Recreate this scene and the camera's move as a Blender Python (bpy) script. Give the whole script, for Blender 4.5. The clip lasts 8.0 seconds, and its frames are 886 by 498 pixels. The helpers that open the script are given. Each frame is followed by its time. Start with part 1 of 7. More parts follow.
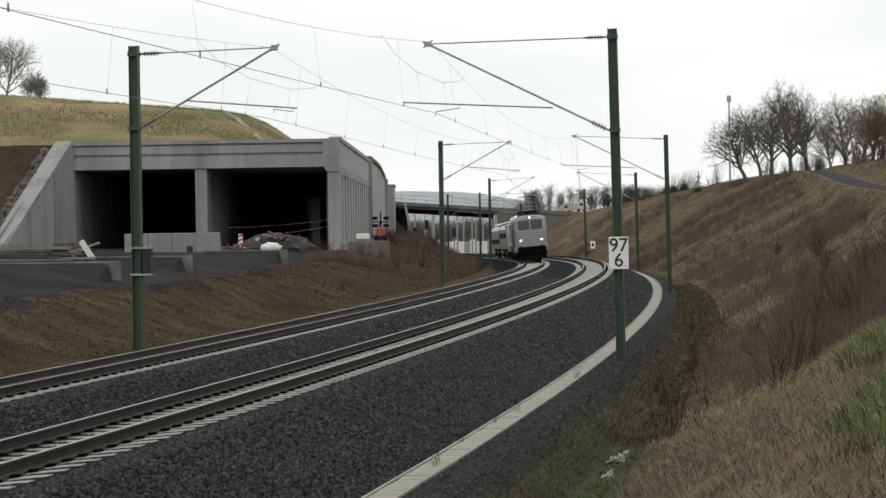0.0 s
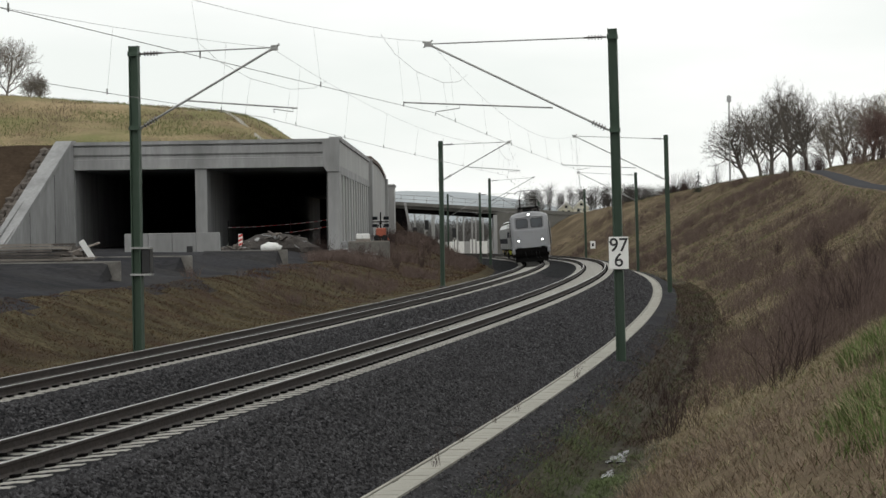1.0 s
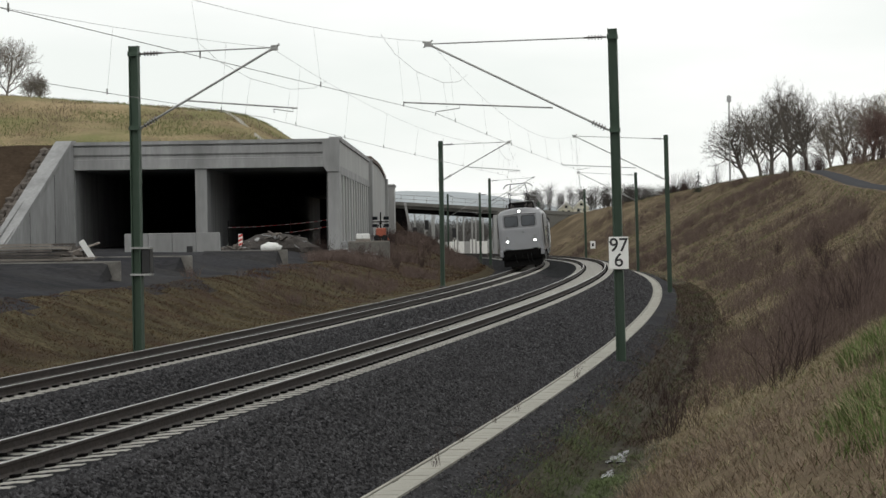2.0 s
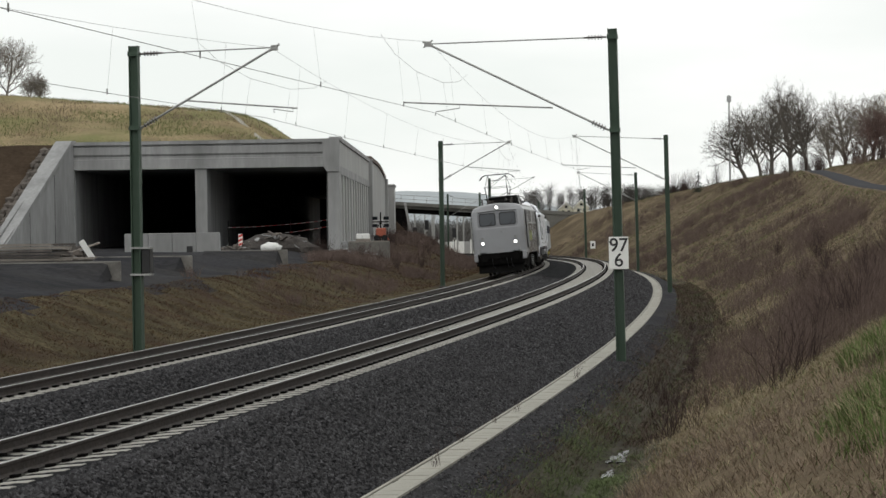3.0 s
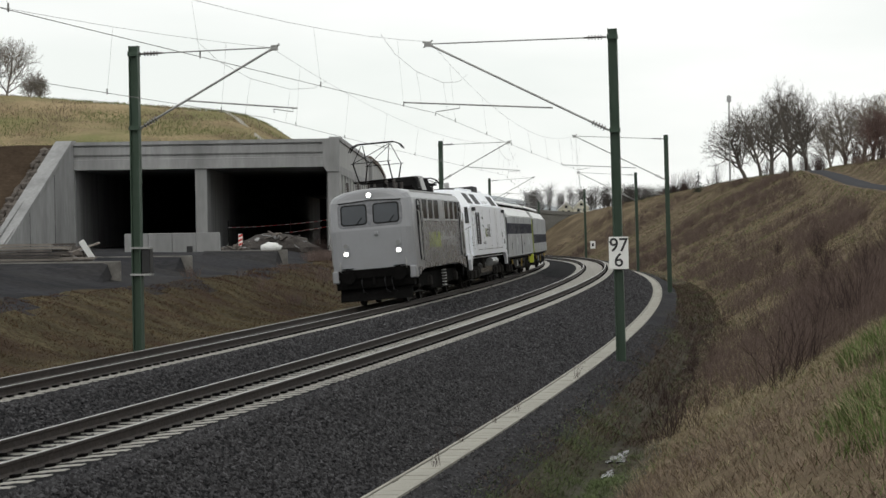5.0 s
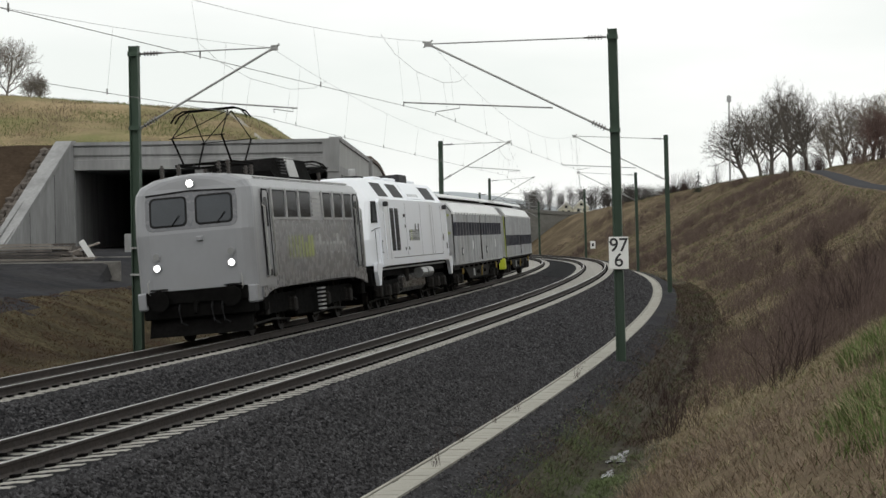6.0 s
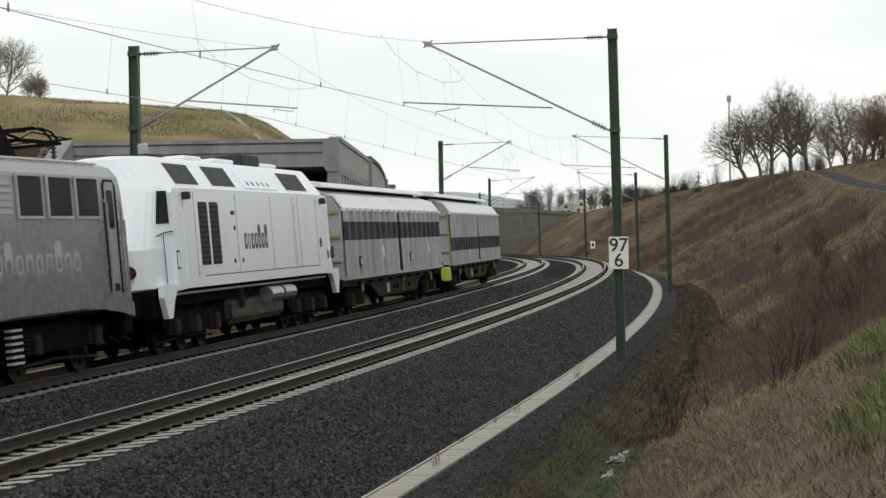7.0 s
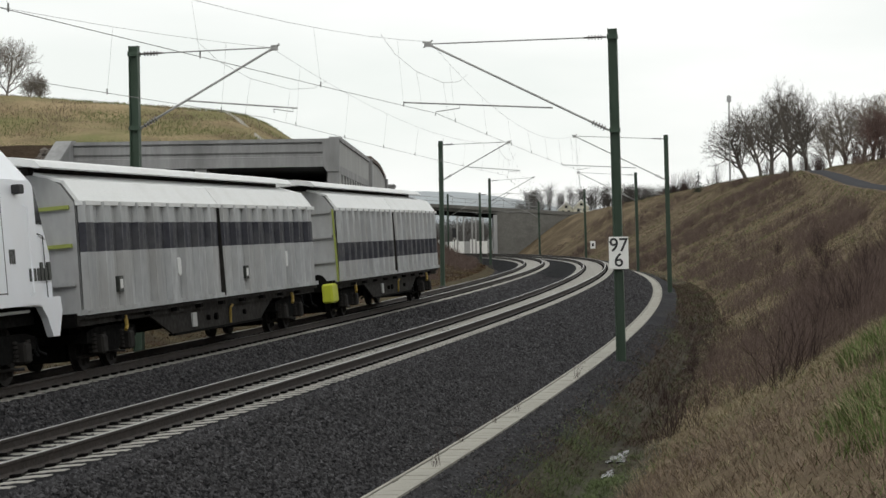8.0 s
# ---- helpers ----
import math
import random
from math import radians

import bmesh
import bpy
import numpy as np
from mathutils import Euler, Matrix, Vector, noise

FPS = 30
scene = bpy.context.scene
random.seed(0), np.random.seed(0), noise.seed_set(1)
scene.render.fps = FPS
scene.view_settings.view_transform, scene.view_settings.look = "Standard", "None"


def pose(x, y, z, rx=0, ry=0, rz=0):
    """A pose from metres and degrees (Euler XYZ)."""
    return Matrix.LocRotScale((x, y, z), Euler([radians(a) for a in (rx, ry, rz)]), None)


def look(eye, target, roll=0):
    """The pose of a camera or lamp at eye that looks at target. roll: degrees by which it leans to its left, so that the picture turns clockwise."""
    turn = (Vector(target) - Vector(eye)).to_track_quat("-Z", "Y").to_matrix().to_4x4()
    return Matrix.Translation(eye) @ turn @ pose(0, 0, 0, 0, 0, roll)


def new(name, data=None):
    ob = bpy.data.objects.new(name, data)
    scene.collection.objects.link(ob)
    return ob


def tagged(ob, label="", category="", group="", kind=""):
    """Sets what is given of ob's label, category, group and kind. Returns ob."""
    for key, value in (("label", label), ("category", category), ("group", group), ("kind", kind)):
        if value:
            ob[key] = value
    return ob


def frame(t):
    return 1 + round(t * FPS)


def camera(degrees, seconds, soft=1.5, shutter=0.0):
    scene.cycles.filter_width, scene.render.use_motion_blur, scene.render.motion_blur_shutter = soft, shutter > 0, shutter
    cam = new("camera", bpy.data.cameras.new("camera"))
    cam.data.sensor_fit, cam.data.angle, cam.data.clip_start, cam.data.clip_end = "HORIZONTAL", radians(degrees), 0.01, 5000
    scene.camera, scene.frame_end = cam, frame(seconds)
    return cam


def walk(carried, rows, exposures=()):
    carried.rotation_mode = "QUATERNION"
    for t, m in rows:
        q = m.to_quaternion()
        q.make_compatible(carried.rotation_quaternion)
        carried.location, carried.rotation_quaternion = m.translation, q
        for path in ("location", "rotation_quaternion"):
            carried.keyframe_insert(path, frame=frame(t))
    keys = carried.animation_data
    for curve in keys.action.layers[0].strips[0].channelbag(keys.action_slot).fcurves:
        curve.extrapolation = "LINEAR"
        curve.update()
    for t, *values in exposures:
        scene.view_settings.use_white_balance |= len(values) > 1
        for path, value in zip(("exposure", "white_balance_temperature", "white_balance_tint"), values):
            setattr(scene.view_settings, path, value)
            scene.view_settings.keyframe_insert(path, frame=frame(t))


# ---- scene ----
# ------------------------------------------------------------ camera
cam = camera(21.15, 8.0, soft=1.5, shutter=0.0)
EYE = Vector((0.0, 0.0, 2.607))
CAM_POSE = Matrix.Translation(EYE) @ pose(0, 0, 0, 90 - 0.402, 0, 0) @ pose(0, 0, 0, 0, 0, -0.915)
walk(cam, [(0.0, CAM_POSE), (8.0, CAM_POSE)], exposures=[(0.0, 0.0), (8.0, 0.0)])

# ------------------------------------------------------------ world, sun
world = bpy.data.worlds.new("overcast_sky")
scene.world = world
world.use_nodes = True
wn, wl = world.node_tree.nodes, world.node_tree.links
wn.clear()
w_out = wn.new("ShaderNodeOutputWorld")
w_sky = wn.new("ShaderNodeTexSky")
w_sky.sky_type, w_sky.sun_disc = "NISHITA", False
w_sky.sun_elevation, w_sky.sun_rotation = radians(44), radians(180)
w_skybg = wn.new("ShaderNodeBackground")
w_skybg.inputs["Strength"].default_value = 0.05
w_cloudbg = wn.new("ShaderNodeBackground")
w_tc = wn.new("ShaderNodeTexCoord")
w_map = wn.new("ShaderNodeMapping")
w_map.inputs["Scale"].default_value = (1.0, 1.0, 4.0)
w_noise = wn.new("ShaderNodeTexNoise")
w_noise.inputs["Scale"].default_value, w_noise.inputs["Detail"].default_value = 3.0, 5.0
w_ramp = wn.new("ShaderNodeValToRGB")
w_ramp.color_ramp.elements[0].position, w_ramp.color_ramp.elements[0].color = 0.40, (0.845, 0.88, 0.85, 1)
w_ramp.color_ramp.elements[1].position, w_ramp.color_ramp.elements[1].color = 0.62, (1.0, 1.0, 0.985, 1)
w_cloudbg.inputs["Strength"].default_value = 1.12
w_mix = wn.new("ShaderNodeMixShader")
w_mix.inputs[0].default_value = 0.93
wl.new(w_tc.outputs["Generated"], w_map.inputs["Vector"])
wl.new(w_map.outputs[0], w_noise.inputs["Vector"])
wl.new(w_noise.outputs["Fac"], w_ramp.inputs["Fac"])
wl.new(w_ramp.outputs["Color"], w_cloudbg.inputs["Color"])
wl.new(w_sky.outputs[0], w_skybg.inputs["Color"])
wl.new(w_skybg.outputs[0], w_mix.inputs[1])
wl.new(w_cloudbg.outputs[0], w_mix.inputs[2])
wl.new(w_mix.outputs[0], w_out.inputs["Surface"])

sun = new("sun", bpy.data.lights.new("sun", "SUN"))
sun.data.energy, sun.data.angle, sun.data.color = 0.4, radians(25), (1.0, 0.96, 0.9)
sun.matrix_world = look((0, -62, 60), (0, 0, 0))


# ------------------------------------------------------------ materials
def mat(name, color, rough=0.8, metal=0.0, vary=0.15, scale=1.5, fine=25.0, bump=0.0, bump_scale=40.0,
        stain=None, stain_amt=0.0, stain_scale=0.6, streak=1.0, spec=0.5, island=0.0, objrand=0.0):
    """A surface with broad and fine variation of its colour, stains of a second colour and fine relief."""
    m = bpy.data.materials.new(name)
    m.use_nodes = True
    n, l = m.node_tree.nodes, m.node_tree.links
    b = n["Principled BSDF"]
    b.inputs["Roughness"].default_value, b.inputs["Metallic"].default_value = rough, metal
    b.inputs["Specular IOR Level"].default_value = spec
    tc = n.new("ShaderNodeTexCoord")
    mp = n.new("ShaderNodeMapping")
    mp.inputs["Scale"].default_value = (1, 1, streak)
    l.new(tc.outputs["Object"], mp.inputs["Vector"])

    def noise_node(s, detail=4.0):
        q = n.new("ShaderNodeTexNoise")
        q.inputs["Scale"].default_value, q.inputs["Detail"].default_value = s, detail
        l.new(mp.outputs[0], q.inputs["Vector"])
        return q

    def mix(fac, a, c, mode="MIX"):
        q = n.new("ShaderNodeMix")
        q.data_type, q.blend_type = "RGBA", mode
        for sock, val in ((q.inputs[0], fac), (q.inputs[6], a), (q.inputs[7], c)):
            if hasattr(val, "is_linked"):
                l.new(val, sock)
            else:
                sock.default_value = val if not isinstance(val, tuple) else (*val[:3], 1)
        return q.outputs[2]

    def remap(sock, lo, hi, a=0.3, c=0.7):
        q = n.new("ShaderNodeMapRange")
        q.inputs[1].default_value, q.inputs[2].default_value = a, c
        q.inputs[3].default_value, q.inputs[4].default_value = lo, hi
        l.new(sock, q.inputs[0])
        return q.outputs[0]

    big, small = noise_node(scale), noise_node(fine, 6.0)
    col = mix(remap(big.outputs["Fac"], 0, 1), tuple(c * (1 - vary) for c in color), tuple(min(1, c * (1 + vary)) for c in color))
    col = mix(remap(small.outputs["Fac"], 0.0, vary * 1.6), col, tuple(c * 0.45 for c in color))
    if stain:
        st = noise_node(stain_scale, 6.0)
        col = mix(remap(st.outputs["Fac"], 0, stain_amt, 0.45, 0.68), col, stain)
    if island:
        g = n.new("ShaderNodeNewGeometry")
        pw = n.new("ShaderNodeMath")
        pw.operation = "POWER"
        pw.inputs[1].default_value = 0.62
        l.new(g.outputs["Random Per Island"], pw.inputs[0])
        col = mix(remap(pw.outputs[0], 0, island, 0, 1), col, tuple(c * 0.25 for c in color))
    if objrand:
        g = n.new("ShaderNodeObjectInfo")
        col = mix(remap(g.outputs["Random"], 0, objrand, 0, 1), col, tuple(c * 0.5 for c in color))
    l.new(col, b.inputs["Base Color"])
    wear = min(0.12, 0.015 + vary * 0.8)
    l.new(remap(small.outputs["Fac"], max(0.02, rough - wear), min(1, rough + wear)), b.inputs["Roughness"])
    if bump:
        bn = noise_node(bump_scale, 5.0)
        bu = n.new("ShaderNodeBump")
        bu.inputs["Strength"].default_value, bu.inputs["Distance"].default_value = 1.0, bump
        l.new(bn.outputs["Fac"], bu.inputs["Height"])
        l.new(bu.outputs[0], b.inputs["Normal"])
    return m


def glow(name, color, strength):
    m = mat(name, color, 0.3)
    b = m.node_tree.nodes["Principled BSDF"]
    b.inputs["Emission Color"].default_value, b.inputs["Emission Strength"].default_value = (*color, 1), strength
    return m


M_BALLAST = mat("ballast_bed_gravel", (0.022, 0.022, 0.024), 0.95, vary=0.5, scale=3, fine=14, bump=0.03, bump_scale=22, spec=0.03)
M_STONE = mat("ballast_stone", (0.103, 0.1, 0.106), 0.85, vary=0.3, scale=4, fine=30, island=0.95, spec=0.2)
M_RAILSIDE = mat("rusty_rail", (0.03, 0.021, 0.017), 0.75, vary=0.3, scale=3, fine=20)
M_RAILHEAD = mat("polished_rail_head", (0.36, 0.35, 0.34), 0.42, metal=0.9, vary=0.1, scale=2)
M_SLEEPER = mat("sleeper_concrete", (0.36, 0.345, 0.315), 0.85, vary=0.12, scale=4, fine=30, bump=0.003, objrand=0.25)
M_TROUGH = mat("trough_concrete", (0.36, 0.345, 0.3), 0.9, vary=0.12, scale=2.5, fine=25, stain=(0.2, 0.19, 0.16), stain_amt=0.5, objrand=0.2)
M_CONC = mat("portal_concrete", (0.315, 0.315, 0.315), 0.88, vary=0.16, scale=0.35, fine=4, stain=(0.16, 0.16, 0.16), stain_amt=0.6, stain_scale=0.6, streak=0.2, bump=0.004, bump_scale=8)
M_CONC_L = mat("pale_concrete", (0.38, 0.38, 0.375), 0.88, vary=0.12, scale=0.3, fine=5, stain=(0.26, 0.26, 0.25), stain_amt=0.5, stain_scale=0.6, streak=0.25)
M_MAST = mat("green_mast_paint", (0.036, 0.066, 0.042), 0.6, vary=0.18, scale=0.8, fine=10, streak=0.2)
M_GALV = mat("galvanised_steel", (0.36, 0.36, 0.35), 0.5, metal=0.6, vary=0.15, scale=2)
M_WIRE = mat("copper_wire", (0.25, 0.25, 0.24), 0.6, metal=0.3, vary=0.1)
M_INSUL = mat("brown_insulator", (0.07, 0.06, 0.055), 0.35, vary=0.2)
M_SIGNW = mat("white_sign_paint", (0.8, 0.8, 0.78), 0.5, vary=0.04, scale=3)
M_BLACK = mat("black_paint", (0.012, 0.012, 0.013), 0.5, vary=0.2)
# Grime black; also painted in as the darkness deep in the tunnel.
M_DARK = mat("grime_and_darkness", (0.0085, 0.0082, 0.008), 0.85, vary=0.4, scale=2, fine=12, spec=0.02)


# ------------------------------------------------------------ the railway line
TH0, K0, K1, K2 = 80.094, 0.00091836, -4.2498e-06, 2.5574e-08
D, CANT = 4.63, 0.111
_ds = 0.25
_S = np.arange(-120, 900, _ds)
_k = K0 + K1 * np.maximum(_S, 0) + K2 * np.maximum(_S, 0) ** 2
# nearly straight past 205 m, then a last bend under the bridge
_k = np.where(_S > 205, 0.0004, _k)
_k = np.where(_S > 265, 0.0025, _k)
_k = np.where(_S > 365, 0.0, _k)
_k = np.where(_S < -40, 0.0, _k)
_i0 = int(np.argmin(abs(_S)))
_th = np.concatenate([[0], np.cumsum((_k[1:] + _k[:-1]) / 2 * _ds)])
_th += radians(TH0) - _th[_i0]
_x = np.concatenate([[0], np.cumsum((np.cos(_th[1:]) + np.cos(_th[:-1])) / 2 * _ds)])
_y = np.concatenate([[0], np.cumsum((np.sin(_th[1:]) + np.sin(_th[:-1])) / 2 * _ds)])
_x += -5.6325 - _x[_i0]
_y += 28.351 - _y[_i0]


def rail_z(s):
    q = np.clip(s, -60, 260)
    return 0.0038141 * q - 2.1377e-05 * q * q + np.where(np.asarray(s) > 260, (np.asarray(s) - 260) * -0.004, 0.0).clip(-1.2, 0)


def line(s, lat, z=0.0):
    """World places s metres along the near track, lat metres to its left and z above its rails."""
    s = np.asarray(s, float)
    x, y, th = np.interp(s, _S, _x), np.interp(s, _S, _y), np.interp(s, _S, _th)
    return np.stack([x - np.sin(th) * lat, y + np.cos(th) * lat, rail_z(s) + z], -1)


def P(s, lat, z=0.0):
    return Vector([float(v) for v in line(float(s), float(lat), float(z))])


def heading(s):
    return float(np.interp(s, _S, _th))


def at_line(s, lat, z=0.0):
    """A pose on the line: x along increasing s, y to the left."""
    return Matrix.Translation(P(s, lat, z)) @ Matrix.Rotation(heading(s), 4, "Z")


def to_line(x, y):
    """s and lat of a place on the plan."""
    x, y = np.asarray(x, float), np.asarray(y, float)
    s = np.asarray(y) - 28.0
    for _ in range(25):
        px, py, th = np.interp(s, _S, _x), np.interp(s, _S, _y), np.interp(s, _S, _th)
        s = np.clip(s + (x - px) * np.cos(th) + (y - py) * np.sin(th), -118, 898)
    px, py, th = np.interp(s, _S, _x), np.interp(s, _S, _y), np.interp(s, _S, _th)
    return s, -(x - px) * np.sin(th) + (y - py) * np.cos(th)


# ------------------------------------------------------------ mesh helpers
def mesh_from(name, verts, faces, mats, idx=None, smooth=False):
    me = bpy.data.meshes.new(name)
    me.from_pydata([tuple(v) for v in verts] if not isinstance(verts, np.ndarray) else verts.tolist(), [], faces if isinstance(faces, list) else faces.tolist())
    for m in mats if isinstance(mats, (list, tuple)) else [mats]:
        me.materials.append(m)
    if idx is not None:
        me.polygons.foreach_set("material_index", np.asarray(idx, dtype=np.int32))
    if smooth:
        me.polygons.foreach_set("use_smooth", np.ones(len(me.polygons), dtype=bool))
    me.update()
    return me


def part(name, bm, material, parent=None, label="", smooth=False):
    me = bpy.data.meshes.new(name)
    bmesh.ops.recalc_face_normals(bm, faces=bm.faces[:])
    bm.to_mesh(me)
    bm.free()
    for m in material if isinstance(material, (list, tuple)) else [material]:
        me.materials.append(m)
    if smooth:
        me.polygons.foreach_set("use_smooth", np.ones(len(me.polygons), dtype=bool))
    ob = new(name, me)
    if parent is not None:
        ob.parent = parent
    if label:
        tagged(ob, label)
    return ob


def box(bm, x0, x1, y0, y1, z0, z1, bevel=0.0, m=None, mi=0):
    r = bmesh.ops.create_cube(bm, size=1.0, matrix=Matrix.Translation(((x0 + x1) / 2, (y0 + y1) / 2, (z0 + z1) / 2)) @ Matrix.Diagonal((abs(x1 - x0), abs(y1 - y0), abs(z1 - z0), 1)))
    vs = r["verts"]
    if bevel:
        es = list({e for v in vs for e in v.link_edges})
        rb = bmesh.ops.bevel(bm, geom=es, offset=bevel, segments=1, affect="EDGES", profile=0.5)
        vs = list({v for f in rb["faces"] for v in f.verts} | {v for v in vs if v.is_valid})
    fs = {f for v in vs for f in v.link_faces}
    for f in fs:
        f.material_index = mi
    if m is not None:
        bmesh.ops.transform(bm, matrix=m, verts=list({v for f in fs for v in f.verts}))
    return bm


def boxbm(*a, **k):
    return box(bmesh.new(), *a, **k)


def tube(bm, pts, r0, r1=None, sides=6, mi=0, caps=True):
    """A tapered tube along points."""
    pts = [Vector(q) for q in pts]
    r1 = r0 if r1 is None else r1
    rings = []
    for i, q in enumerate(pts):
        d = (pts[min(i + 1, len(pts) - 1)] - pts[max(i - 1, 0)])
        d = d.normalized() if d.length > 1e-9 else Vector((0, 0, 1))
        a = d.orthogonal().normalized() if abs(d.z) > 0.95 else d.cross(Vector((0, 0, 1))).normalized()
        b = d.cross(a)
        r = r0 + (r1 - r0) * i / max(1, len(pts) - 1)
        rings.append([bm.verts.new(q + r * (a * math.cos(2 * math.pi * j / sides) + b * math.sin(2 * math.pi * j / sides))) for j in range(sides)])
    for u, v in zip(rings, rings[1:]):
        for j in range(sides):
            bm.faces.new((u[j], u[(j + 1) % sides], v[(j + 1) % sides], v[j])).material_index = mi
    if caps:
        bm.faces.new(rings[0][::-1]).material_index = mi
        bm.faces.new(rings[-1]).material_index = mi
    return bm


def prism(bm, outline, y0, y1, mi=0, m=None):
    """Outline of (x, z), drawn from y0 to y1."""
    a = [bm.verts.new((x, y0, z)) for x, z in outline]
    b = [bm.verts.new((x, y1, z)) for x, z in outline]
    n = len(a)
    fs = [bm.faces.new(a), bm.faces.new(b[::-1])]
    for i in range(n):
        fs.append(bm.faces.new((a[i], b[i], b[(i + 1) % n], a[(i + 1) % n])))
    for f in fs:
        f.material_index = mi
    if m is not None:
        bmesh.ops.transform(bm, matrix=m, verts=a + b)
    return bm


def sweep(profile, ss, closed=True):
    """Verts and faces of a profile of (lat, z) carried along the line."""
    prof = np.asarray(profile, float)
    n = len(prof)
    v = np.concatenate([line(np.full(n, s), prof[:, 0], prof[:, 1]) for s in ss])
    f = []
    for i in range(len(ss) - 1):
        for j in range(n if closed else n - 1):
            k = (j + 1) % n
            f.append((i * n + j, i * n + k, (i + 1) * n + k, (i + 1) * n + j))
    if closed:
        f.append(tuple(range(n))[::-1])
        f.append(tuple((len(ss) - 1) * n + j for j in range(n)))
    return v, f


def thing(name, m=None, label="", category="", group="", kind=""):
    ob = new(name)
    ob.empty_display_size = 0.3
    if m is not None:
        ob.matrix_world = m
        ob.matrix_basis = m
    return tagged(ob, label, category, group, kind)


# ------------------------------------------------------------ ground
def smooth01(t):
    t = np.clip(t, 0, 1)
    return t * t * (3 - 2 * t)


def lump(x, y, f, seed=0.0):
    """Smooth uneven lumps of about +-1: waves of many directions and lengths."""
    r = np.random.default_rng(int(seed * 10) + 1)
    out = 0.0
    for k in range(14):
        a, g, ph = r.uniform(0, 6.28), f * 1.35 ** r.uniform(-2, 4), r.uniform(0, 6.28)
        out = out + np.sin((x * math.cos(a) + y * math.sin(a)) * g + ph)
    return out / 3.2


def path_lat(s):
    """How far right of the near track the slope path runs."""
    return np.interp(s, [70, 100, 115, 145, 165, 187, 224, 262], [15.6, 17.9, 18.9, 20.5, 21.8, 23.7, 27.5, 32.2])


def ground_z(s, lat):
    """Height of the ground over the rails."""
    s, lat = np.asarray(s, float), np.asarray(lat, float)
    r = -lat
    crest = np.interp(s, [-60, 60, 140, 220, 300, 335, 420], [7.5, 7.5, 8.5, 9.6, 10.2, 6.2, 5.9])
    hill = -1.75 + (r - 6.5) * np.interp(s, [-60, 0, 60, 150, 300, 335], [0.56, 0.54, 0.50, 0.50, 0.50, 0.78])
    hill = crest - np.logaddexp(0, (crest - hill) * 1.3) / 1.3 + np.clip(r - 30, 0, 300) * 0.012
    # a level bench for the path that climbs the slope
    pc = path_lat(s)
    hc = -1.75 + (pc - 6.5) * 0.5
    hc = crest - np.logaddexp(0, (crest - hc) * 1.3) / 1.3 + np.clip(pc - 30, 0, 300) * 0.012
    off = np.abs(r - pc)
    on_path = (s > 90) & (s < 290)
    hill = np.where(on_path, hc + (hill - hc) * smooth01((off - 1.2) / 1.6), hill)
    right = np.interp(r, [0, 3.6, 4.2, 4.9, 5.3, 5.9, 6.6], [-1.15, -1.1, -1.05, -1.12, -1.35, -1.78, -1.72])
    hill = -1.5 + (hill + 1.5) * (1 - smooth01((s - 358) / 10))
    right = np.where(r > 6.5, hill, right)
    bumps = 0.035 * lump(s, lat, 1.3, 1.0) + 0.08 * lump(s, lat, 0.27, 2.0)
    right = right + bumps * smooth01((r - 5.5) / 5) * np.where(on_path, smooth01((off - 1.0) / 1.5), 1.0)
    edge = np.interp(s, [-60, 30, 60, 100, 135, 175, 230], [14, 13.5, 13.2, 15, 18.5, 20, 18])
    top = np.interp(s, [-60, 60, 130, 180, 230, 260, 330], [0.7, 0.8, 0.75, 1.1, 1.1, 0.2, 0.0])
    left = np.where(lat < 8.6, -1.05 + smooth01((lat - 7.6) / 1.0) * 0.4, -0.65 + (top + 0.65) * smooth01((lat - 8.6) / (edge - 8.6)))
    left = left + np.interp(lat - edge, [0, 1.2, 3.6, 6, 40], [0, 0.06, 0.58, 0.62, 0.66])
    left = left + (0.03 * lump(s, lat, 1.6, 3.0) + 0.04 * lump(s, lat, 0.35, 5.0)) * smooth01((lat - 8.5) / 2)
    # a low mound with brush where the slope runs towards the bridge
    left = left + 1.5 * np.exp(-((s - 205) / 32) ** 2 - ((lat - 15.5) / 3.6) ** 2)
    return np.where(lat < 1.8, right, np.where(lat > 7.2, left, -1.1))


def ground_at(x, y):
    s, lat = to_line(x, y)
    return float(rail_z(s) + ground_z(s, lat))


M_SLOPE = mat("dry_grass_ground", (0.18, 0.14, 0.092), 0.95, vary=0.4, scale=0.35, fine=5, stain=(0.085, 0.065, 0.045), stain_amt=0.7, stain_scale=0.3, bump=0.08, bump_scale=5, spec=0.03)
M_BANK = mat("brown_weedy_soil", (0.092, 0.077, 0.046), 0.95, vary=0.5, scale=0.6, fine=6, stain=(0.05, 0.032, 0.024), stain_amt=0.85, stain_scale=0.4, bump=0.1, bump_scale=5, spec=0.03)
M_YARD = mat("yard_gravel", (0.034, 0.034, 0.038), 0.95, vary=0.35, scale=0.3, fine=4, stain=(0.05, 0.047, 0.044), stain_amt=0.5, stain_scale=0.2, bump=0.05, bump_scale=6, spec=0.03)
M_DITCH = mat("damp_ditch_soil", (0.085, 0.077, 0.062), 0.9, vary=0.4, scale=0.7, fine=8, stain=(0.028, 0.034, 0.017), stain_amt=0.6, stain_scale=0.5, bump=0.05, bump_scale=10, spec=0.03)
M_FIELD = mat("far_field_grass", (0.09, 0.1, 0.045), 0.95, vary=0.35, scale=0.02, fine=0.3, spec=0.03)


